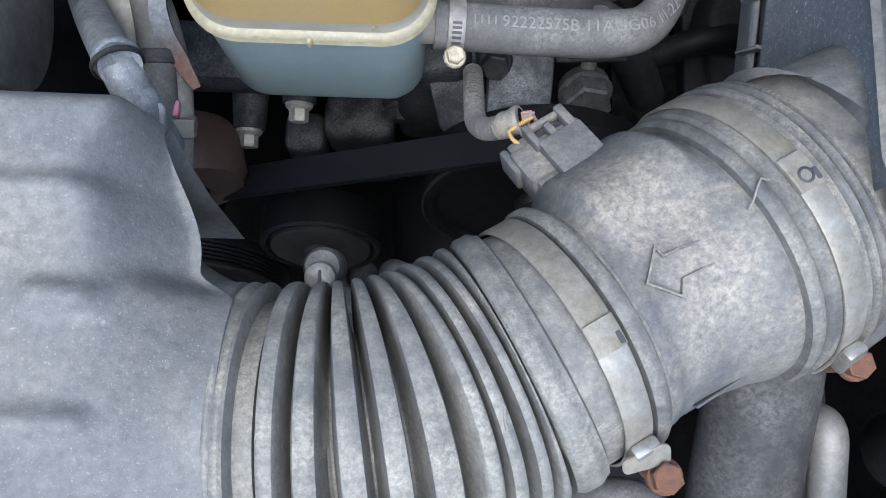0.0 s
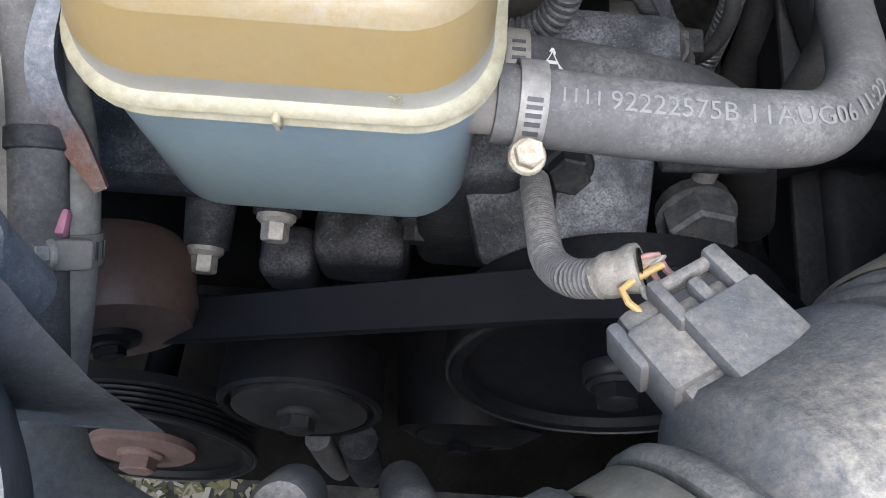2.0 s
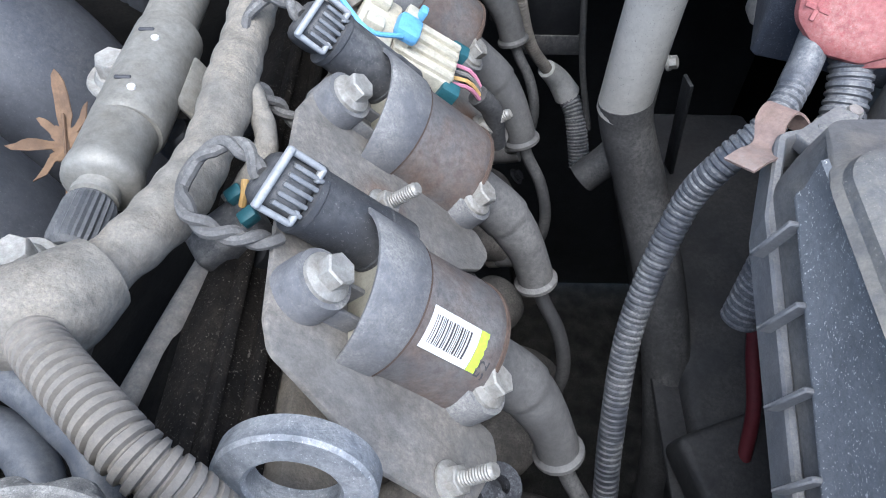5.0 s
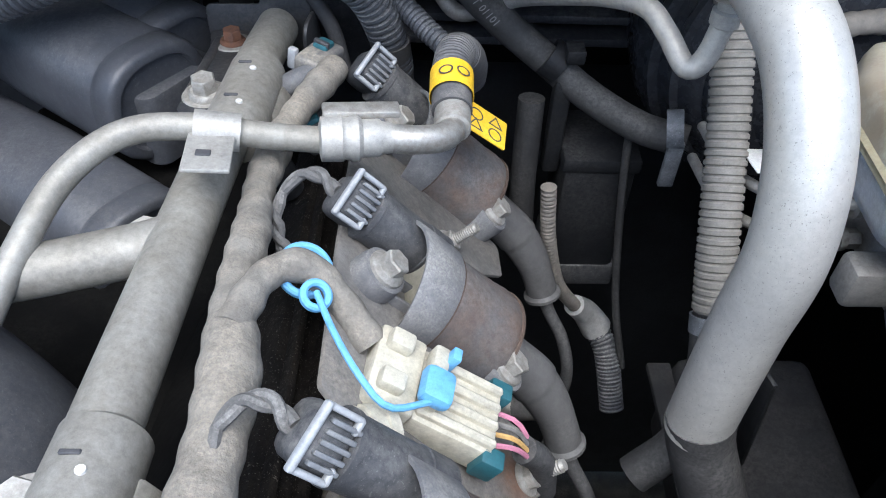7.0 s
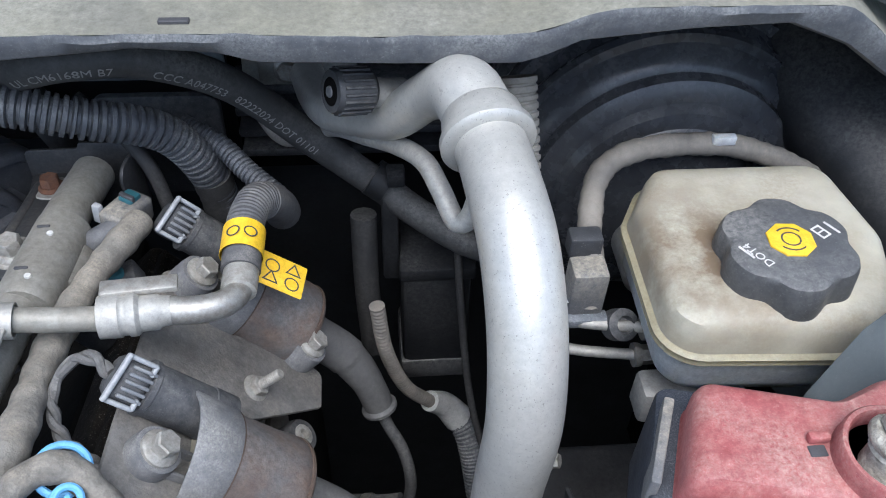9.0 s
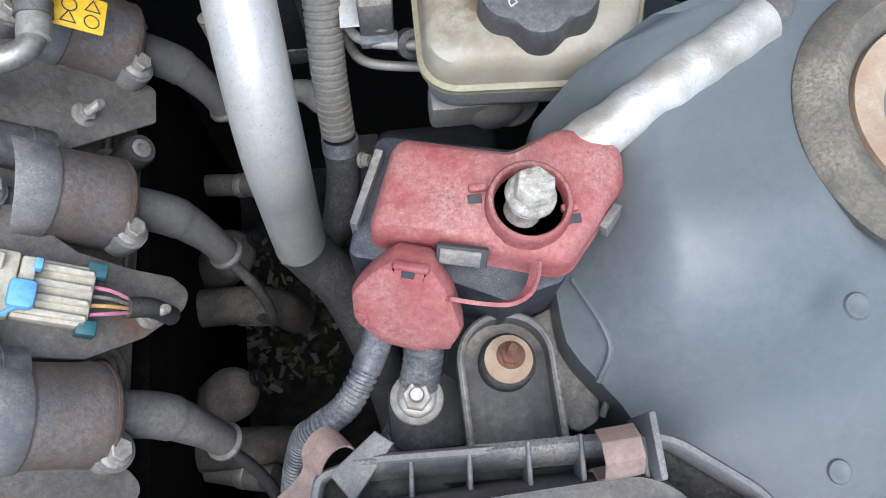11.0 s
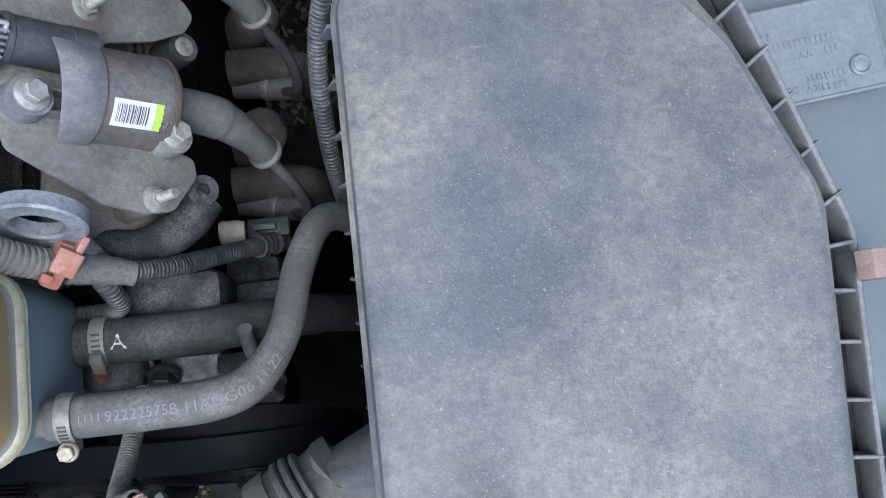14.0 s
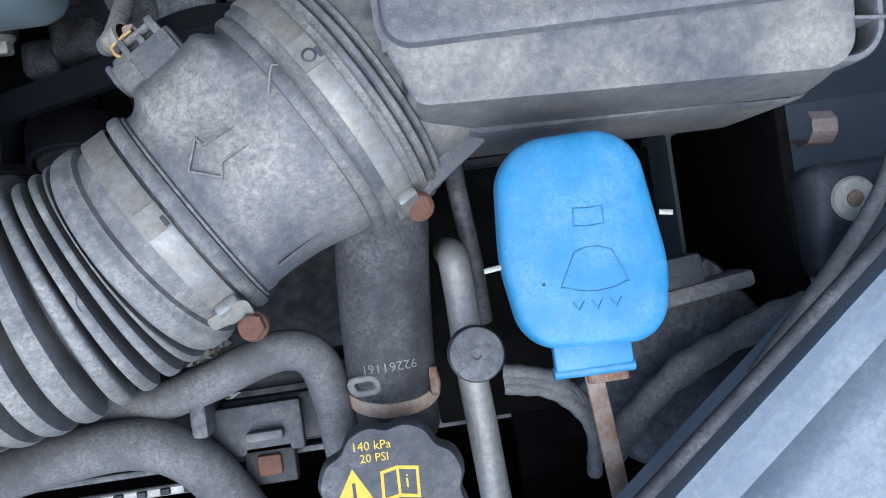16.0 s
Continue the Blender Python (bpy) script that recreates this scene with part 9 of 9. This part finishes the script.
# ---- small parts between steering hoses and the bank ----
hd = thing("head_corner", (0.24, -0.04, 0.78), "dark lumpy corner of the cylinder head", "cylinder head")
part("corner", tube([(0.19, -0.055, 0.825), (0.215, -0.058, 0.818), (0.238, -0.045, 0.810), (0.250, -0.029, 0.806)], 0.012, 18, 0.004), cast_black, hd)
part("lug", lathe([(0.0085, -0.03), (0.0095, 0.0), (0.009, 0.003), (0.004, 0.003), (0.004, -0.004), (0, -0.004)], (0.2514, -0.0262, 0.8150), (0.35, -0.1, 0.9), 20), cast_black, hd)
part("block", box((0.06, 0.03, 0.05), (0.225, -0.085, 0.775), 0.008), cast_black, hd)
part("block", box((0.05, 0.03, 0.05), (0.272, -0.088, 0.715), 0.008), cast_black, hd)
ks = thing("temperature_sensor", (0.275, -0.055, 0.785), "grey sensor plug with pale sleeve", "sensor")
part("sleeve", lathe([(0.0078, 0), (0.0084, 0.004), (0.0078, 0.006), (0.0084, 0.012), (0.0070, 0.018), (0, 0.018)], (0.239, -0.036, 0.724), (0.95, 0.0, -0.1), 18), ivory, ks)
part("plug", box((0.030, 0.014, 0.013), (0.274, -0.036, 0.722), 0.002), plastic_dark, ks)
part("plug_latch", box((0.016, 0.005, 0.005), (0.272, -0.036, 0.730), 0.001), plastic, ks)
part("body", box((0.020, 0.020, 0.020), (0.228, -0.034, 0.724), 0.003), cast_black, ks)

# ---- washer filler, coolant hose and cap, pipes at the front ----
wf = thing("washer_filler_cap", (0.42, -0.33, 0.93), "bright blue washer filler cap with embossed symbol", "filler cap")
BLUE = rounded([(0.3855, -0.2840, 0.023), (0.4455, -0.2830, 0.022), (0.4535, -0.345, 0.06), (0.4480, -0.3765, 0.020), (0.3875, -0.3735, 0.020), (0.3815, -0.335, 0.07)], 12)
part("lid", stack([(inset(BLUE, 0.0025), 0.922), (inset(BLUE, -0.0004), 0.9235), (BLUE, 0.9290), (inset(BLUE, 0.0010), 0.9312), (inset(BLUE, 0.0030), 0.9326), (inset(BLUE, 0.008), 0.9332), (inset(BLUE, 0.02), 0.9334)]), blue_cap, wf)
part("hinge", box((0.034, 0.012, 0.006), (0.4155, -0.378, 0.9275), 0.0015), blue_cap, wf)
part("hinge_roll", tube([(0.398, -0.3845, 0.927), (0.4155, -0.3848, 0.927), (0.433, -0.385, 0.927)], 0.0028, 10), blue_cap, wf)
wm = basis((0.420, -0.3425, 0.9336), (1, -0.03, 0), (0.03, 1, 0))


def stroke(pts, w=0.0007, closed=False):
    bm_ = bmesh.new()
    pts = [Vector(p) for p in pts]
    for a, b in zip(pts, pts[1:] + ([pts[0]] if closed else [])):
        d = b - a
        add(bm_, box((d.length + w, w, 0.0007), bevel=0.0002, seg=1, m=wm @ Matrix.Translation(((a.x + b.x) / 2, (a.y + b.y) / 2, 0)) @ Matrix.Rotation(math.atan2(d.y, d.x), 4, 'Z')))
    return bm_


part("embossed_screen", stroke([(-0.0145, -0.006), (-0.0075, 0.008), (-0.003, 0.0095), (0.003, 0.0095), (0.0085, 0.0075), (0.0145, -0.006), (0.007, -0.0085), (0, -0.0092), (-0.007, -0.0085)], closed=True), blue_cap, wf)
part("embossed_book", stroke([(-0.0065, 0.019), (-0.006, 0.0265), (0, 0.0260), (0.0065, 0.0265), (0.0065, 0.019), (0, 0.0185)], closed=True), blue_cap, wf)
for k in range(3):
    part("embossed_drop", stroke([(-0.008 + 0.008 * k - 0.0022, -0.013), (-0.008 + 0.008 * k, -0.0165), (-0.008 + 0.008 * k + 0.0022, -0.013)]), blue_cap, wf)
part("dark_speck", lathe([(0.0007, 0), (0.0006, 0.0003), (0, 0.0003)], (0.398, -0.346, 0.9336), (0, 0, 1), 8), ink_and_gap_black, wf)
for a, b in (((0.3835, -0.336, 0.926), (0.3745, -0.337, 0.926)), ((0.4535, -0.322, 0.926), (0.459, -0.323, 0.927))):
    part("side_pip", tube([a, b], 0.0012, 8), ivory, wf)
part("neck", lathe([(0.02, -0.12), (0.022, 0), (0, 0)], (0.418, -0.33, 0.922), (0, 0.1, 1), 24), plastic_dark, wf)
wr = thing("rusty_stay", (0.43, -0.42, 0.87), "rust-scaled flat steel stay under the washer cap", "bracket")
part("stay", box((0.105, 0.0095, 0.004), bevel=0.0012, m=basis((0.4305, -0.437, 0.868), (0.12, -0.97, -0.2), (1, 0.1, 0))), mat("scaling_rust", (0.33, 0.27, 0.22), 0.85, second=(0.2, 0.11, 0.06), amount=0.9, scale=70, bump=0.8, bump_scale=500), wr)
part("fold", box((0.020, 0.014, 0.004), (0.4315, -0.3925, 0.880), 0.001), rust, wr)

ch = thing("radiator_hose", (0.325, -0.36, 0.82), "thick black radiator hose with part number", "hose")
RHP = [(0.335, -0.265, 0.85), (0.332, -0.300, 0.848), (0.328, -0.335, 0.838), (0.3255, -0.370, 0.824), (0.324, -0.398, 0.812), (0.323, -0.42, 0.80)]
part("hose", tube(RHP, 0.0250, 32, 0.004), rubber, ch)
tt = text_bm("92261161", 0.0078, 0.00008)
for v in tt.verts:
    a = v.co.x / 0.0252
    v.co = V(0.3250 - math.sin(a) * 0.0255, -0.381 - v.co.y * 0.93, 0.8195 + math.cos(a) * 0.0277 + v.co.y * -0.40 + v.co.z)
part("print", tt, print_grey, ch, "worn white part number")
sp = thing("spring_clamp", (0.324, -0.396, 0.813), "rusted spring clamp on the radiator hose", "hose clamp")
part("band", lathe([(0.0253, -0.0042), (0.0266, -0.0042), (0.0270, 0), (0.0266, 0.0042), (0.0253, 0.0042), (0.0253, -0.0042)], (0.3242, -0.3965, 0.8125), (-0.05, -0.93, -0.36), 40), mat("rusty_spring_band", (0.46, 0.24, 0.14), 0.75, 0.05, second=(0.55, 0.48, 0.36), amount=0.9, scale=40, bump=0.4), sp)
part("eye", ring_slab(rounded([(-0.010, -0.006, 0.006), (0.010, -0.006, 0.006), (0.010, 0.006, 0.006), (-0.010, 0.006, 0.006)], 8), rounded([(-0.006, -0.0025, 0.0025), (0.007, -0.0025, 0.0025), (0.007, 0.0025, 0.0025), (-0.006, 0.0025, 0.0025)], 8), -0.001, 0.001, basis((0.3100, -0.3905, 0.8375), (0.86, 0.08, 0.44), (-0.10, 0.93, 0.33))), conduit_tan, sp, "bare slotted clamp eye")
part("tang", box((0.005, 0.016, 0.008), (0.3475, -0.394, 0.828), 0.0015), rust, sp)
rcp = thing("radiator_filler", (0.319, -0.44, 0.86), "black lobed coolant cap with yellow warning symbols", "filler cap")
rm = basis((0.3195, -0.4415, 0.858), (1, -0.02, 0), (0.02, 1, 0))
part("cap", stack([(lobed(0.0375, 0.004, 8), 0.0), (lobed(0.0385, 0.004, 8), 0.003), (lobed(0.0380, 0.004, 8), 0.012), (lobed(0.036, 0.003, 8), 0.0145), (lobed(0.03, 0.001, 8), 0.015)], m=rm), plastic, rcp)
part("neck", lathe([(0.026, -0.05), (0.026, 0), (0, 0)], (0.3195, -0.440, 0.858), (0, 0, 1), 28), plastic_dark, rcp)
part("print", moved(text_bm("140 kPa", 0.0062, 0.0001), rm @ pose(-0.008, 0.0265, 0.0152)), yellow_print, rcp, "yellow pressure figures", 0)
part("print", moved(text_bm("20 PSI", 0.0058, 0.0001), rm @ pose(-0.007, 0.0205, 0.0152)), yellow_print, rcp, "yellow pressure figures", 0)
tri_ = [Vector(p) for p in ((-0.0300, -0.0035), (-0.0070, -0.0035), (-0.0185, 0.0165))]
part("warning_triangle", slab(tri_, 0.0150, 0.0153, 0.0001, rm), yellow_print, rcp, smooth=0)
part("warning_mark", box((0.0016, 0.008, 0.0002), bevel=0, m=rm @ pose(-0.0185, 0.0055, 0.0155)), ink_and_gap_black, rcp, smooth=0)
part("warning_dot", box((0.0018, 0.0018, 0.0002), bevel=0, m=rm @ pose(-0.0185, -0.0008, 0.0155)), ink_and_gap_black, rcp, smooth=0)
RMB = rm @ pose(-0.0015, 0.0035, 0)
part("book", ring_slab([Vector(p) for p in ((-0.004, -0.005), (0.005, -0.0035), (0.015, -0.005), (0.0155, 0.0105), (0.005, 0.0120), (-0.0035, 0.0100))], [Vector(p) for p in ((-0.0024, -0.0032), (0.005, -0.0017), (0.0135, -0.0032), (0.0140, 0.0090), (0.005, 0.0103), (-0.0020, 0.0087))], 0.0150, 0.0153, RMB), yellow_print, rcp, smooth=0)
part("book_spine", box((0.0013, 0.013, 0.0003), bevel=0, m=RMB @ pose(0.005, 0.004, 0.0152)), yellow_print, rcp, smooth=0)
part("book_i", moved(text_bm("i", 0.010, 0.0001), RMB @ pose(0.0092, 0.0038, 0.0152)), yellow_print, rcp, smooth=0)

sp2 = thing("service_port_pipe", (0.37, -0.38, 0.82), "chalky aluminium pipe with knurled black service cap", "pipe")
part("pipe", tube([(0.3665, -0.325, 0.79), (0.3668, -0.3265, 0.815), (0.3674, -0.331, 0.830), (0.3685, -0.352, 0.825), (0.3695, -0.39, 0.815), (0.3715, -0.43, 0.815), (0.3745, -0.49, 0.812)], 0.0088, 18, 0.003), alu_dull, sp2)
part("stem", lathe([(0.009, 0.0), (0.0085, 0.055), (0, 0.055)], (0.369, -0.382, 0.818), (0, 0.08, 1), 20), alu_dull, sp2)
part("service_cap", lathe([(0.0132, 0.0), (0.0138, 0.002), (0.0138, 0.013), (0.0128, 0.0155), (0.0118, 0.0158), (0.0025, 0.0155), (0.0025, 0.0145), (0, 0.0145)], (0.369, -0.377, 0.872), (0, 0.05, 1), 44), plastic, sp2, "knurled black service cap")
gh = thing("overflow_hose", (0.25, -0.37, 0.82), "grey rubber overflow hose with a sharp bend", "hose")
part("hose", tube([(0.292, -0.440, 0.80), (0.2915, -0.415, 0.813), (0.290, -0.392, 0.820), (0.284, -0.373, 0.823), (0.270, -0.3665, 0.822), (0.250, -0.370, 0.817), (0.22, -0.380, 0.808), (0.18, -0.39, 0.79), (0.12, -0.395, 0.77)], 0.0115, 20, 0.003), rubber_grey, gh)
gh2 = thing("transmission_hose", (0.15, -0.41, 0.8), "grey rubber hose along the radiator top", "hose")
part("hose", tube([(0.02, -0.436, 0.795), (0.08, -0.420, 0.80), (0.13, -0.411, 0.803), (0.175, -0.409, 0.803), (0.205, -0.423, 0.802), (0.225, -0.452, 0.798), (0.24, -0.49, 0.79)], 0.0148, 22, 0.003), rubber_grey, gh2)
rs = thing("radiator_shroud", (0.2, -0.42, 0.76), "black plastic fan shroud with ledges and slots", "fan shroud")
part("rail", box((0.40, 0.030, 0.012), (0.13, -0.412, 0.765), 0.003), plastic, rs)
part("rail_edge", box((0.40, 0.004, 0.020), (0.13, -0.432, 0.765), 0.001), plastic, rs)
part("back", box((0.42, 0.012, 0.10), (0.13, -0.388, 0.71), 0.003), plastic_dark, rs)
part("pillar", box((0.010, 0.030, 0.05), (0.2125, -0.396, 0.785), 0.003), plastic, rs)
part("tray", box((0.055, 0.030, 0.008), (0.240, -0.413, 0.788), 0.002), plastic, rs)
part("clip_block", box((0.030, 0.024, 0.010), (0.246, -0.434, 0.787), 0.002), plastic_dark, rs)
part("rusty_clip", box((0.014, 0.012, 0.006), (0.246, -0.434, 0.793), 0.0015), rust_bolt, rs, "rusty clip nut")
part("latch", box((0.022, 0.006, 0.008), (0.246, -0.416, 0.797), 0.002), plastic_grey, rs)
for k in range(14):
    part("fin_slot", box((0.006, 0.004, 0.004), (0.02 + 0.0142 * k, -0.4455, 0.771), 0.0006, 1), plastic_dark, rs)
part("light_strip", box((0.22, 0.006, 0.006), (0.115, -0.4455, 0.768), 0.0012, 1), alu_dull, rs, "pale radiator seam")

# well around the washer neck; near-black walls stand in for its shade
bx = thing("battery_tray_wall", (0.46, -0.29, 0.80), "near-black walls of the well below the filter box", "tray")
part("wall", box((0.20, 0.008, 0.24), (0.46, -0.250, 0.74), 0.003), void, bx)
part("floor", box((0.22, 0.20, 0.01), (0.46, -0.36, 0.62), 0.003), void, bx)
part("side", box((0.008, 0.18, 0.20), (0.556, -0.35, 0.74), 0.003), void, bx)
dp = thing("drain_pipe", (0.378, -0.3, 0.8), "thin dark drain pipe behind the washer cap", "pipe")
part("pipe", tube([(0.374, -0.265, 0.83), (0.377, -0.29, 0.80), (0.381, -0.33, 0.79), (0.384, -0.37, 0.77)], 0.0058, 12), plastic, dp)
wb = thing("washer_bottle", (0.49, -0.36, 0.79), "grey plastic washer bottle with ledges", "washer bottle")
part("ledge", box((0.055, 0.018, 0.03), bevel=0.003, m=basis((0.478, -0.356, 0.815), (0.99, 0.08, 0), (-0.08, 0.99, 0))), plastic, wb)
part("ledge", box((0.09, 0.010, 0.03), bevel=0.003, m=basis((0.492, -0.369, 0.808), (0.99, 0.12, 0), (-0.12, 0.99, 0))), plastic_grey, wb)
part("body", box((0.12, 0.07, 0.06), bevel=0.012, m=basis((0.492, -0.408, 0.775), (0.8, 0.6, 0), (-0.6, 0.8, 0))), plastic, wb)
lh = thing("headlamp_loom", (0.46, -0.40, 0.83), "loosely taped headlamp wiring loom", "wiring harness")
for k, off in enumerate((-0.004, 0.0, 0.004)):
    part("strand", tube([(0.385, -0.397 + off, 0.842), (0.404, -0.401 + off, 0.846), (0.420, -0.412 + off, 0.842), (0.430, -0.432 + off, 0.835), (0.43, -0.46, 0.82)], 0.0042, 10, 0.003, wobble(0.0042, 0.08, 210 + 40 * k)), rubber_grey, lh)
part("strand", tube([(0.436, -0.446, 0.838), (0.455, -0.424, 0.842), (0.482, -0.404, 0.846), (0.52, -0.388, 0.85), (0.55, -0.38, 0.85)], 0.0078, 14, 0.003, wobble(0.0078, 0.08, 120)), rubber_grey, lh)
bcb = thing("bonnet_cable", (0.5, -0.39, 0.89), "grey bonnet release cable along the wing edge", "cable")
part("cable", tube([(0.585, -0.300, 0.895), (0.571, -0.325, 0.897), (0.548, -0.352, 0.898), (0.515, -0.385, 0.898), (0.484, -0.416, 0.896), (0.45, -0.447, 0.89), (0.42, -0.475, 0.88)], 0.0040, 14), rubber_grey, bcb)
rail_mat_dark = mat("dark_bracket_paint", (0.034, 0.036, 0.041), 0.5, dust=(0.14, 0.14, 0.14), dust_amount=0.4, dust_scale=20, bump=0.1)
pc = thing("panel_clip", (0.578, -0.328, 0.855), "ivory plastic push clip on a dark bracket", "clip")
part("bracket", box((0.060, 0.062, 0.03), (0.585, -0.338, 0.8445), 0.010, 3), rail_mat_dark, pc)
part("disc", lathe([(0.0115, 0), (0.0118, 0.002), (0.0105, 0.004), (0.0045, 0.0042), (0.004, 0.0015), (0, 0.0015)], (0.5775, -0.3275, 0.859), (-0.1, -0.1, 1), 28), ivory, pc)
part("hex_centre", slab([Vector((0.0046 * math.cos(a), 0.0046 * math.sin(a))) for a in [k * math.pi / 3 for k in range(6)]], 0.0, 0.0012, 0.0002, basis((0.5773, -0.3277, 0.8618), (1, 0, 0.1), (0, 1, 0.1))), tower_rust, pc, "brown hex centre")

# chassis rail, added to lighten the dark gap beside the air box, and low pipes
rail_mat = mat("grimy_chassis_paint", (0.028, 0.029, 0.031), 0.7, second=(0.014, 0.014, 0.015), amount=0.8, scale=25, dust=(0.08, 0.075, 0.07), dust_amount=0.5, dust_scale=18, bump=0.2)
cr_ = thing("chassis_rail", (0.43, 0.05, 0.62), "dark chassis rail added in the gap below the air box", "chassis rail")
part("rail", box((0.10, 0.62, 0.09), (0.440, 0.05, 0.600), 0.010, 3), rail_mat, cr_)
part("rail_flange", box((0.018, 0.62, 0.006), (0.382, 0.05, 0.632), 0.002), rail_mat, cr_)
part("rail_bracket", box((0.060, 0.050, 0.030), bevel=0.006, seg=3, m=pose(0.405, 0.045, 0.655, 12, 0, 20)), rail_mat, cr_)
part("rail_bracket", box((0.045, 0.040, 0.040), bevel=0.006, seg=3, m=pose(0.400, -0.040, 0.655, 0, 10, -15)), rail_mat, cr_)
lpz = thing("low_pipe", (0.36, -0.06, 0.66), "dark rubber pipe crossing to the chassis rail", "pipe")
part("pipe", tube([(0.338, -0.066, 0.640), (0.37, -0.060, 0.664), (0.40, -0.056, 0.668), (0.44, -0.055, 0.655)], 0.010, 18, 0.004), plastic_dark, lpz)
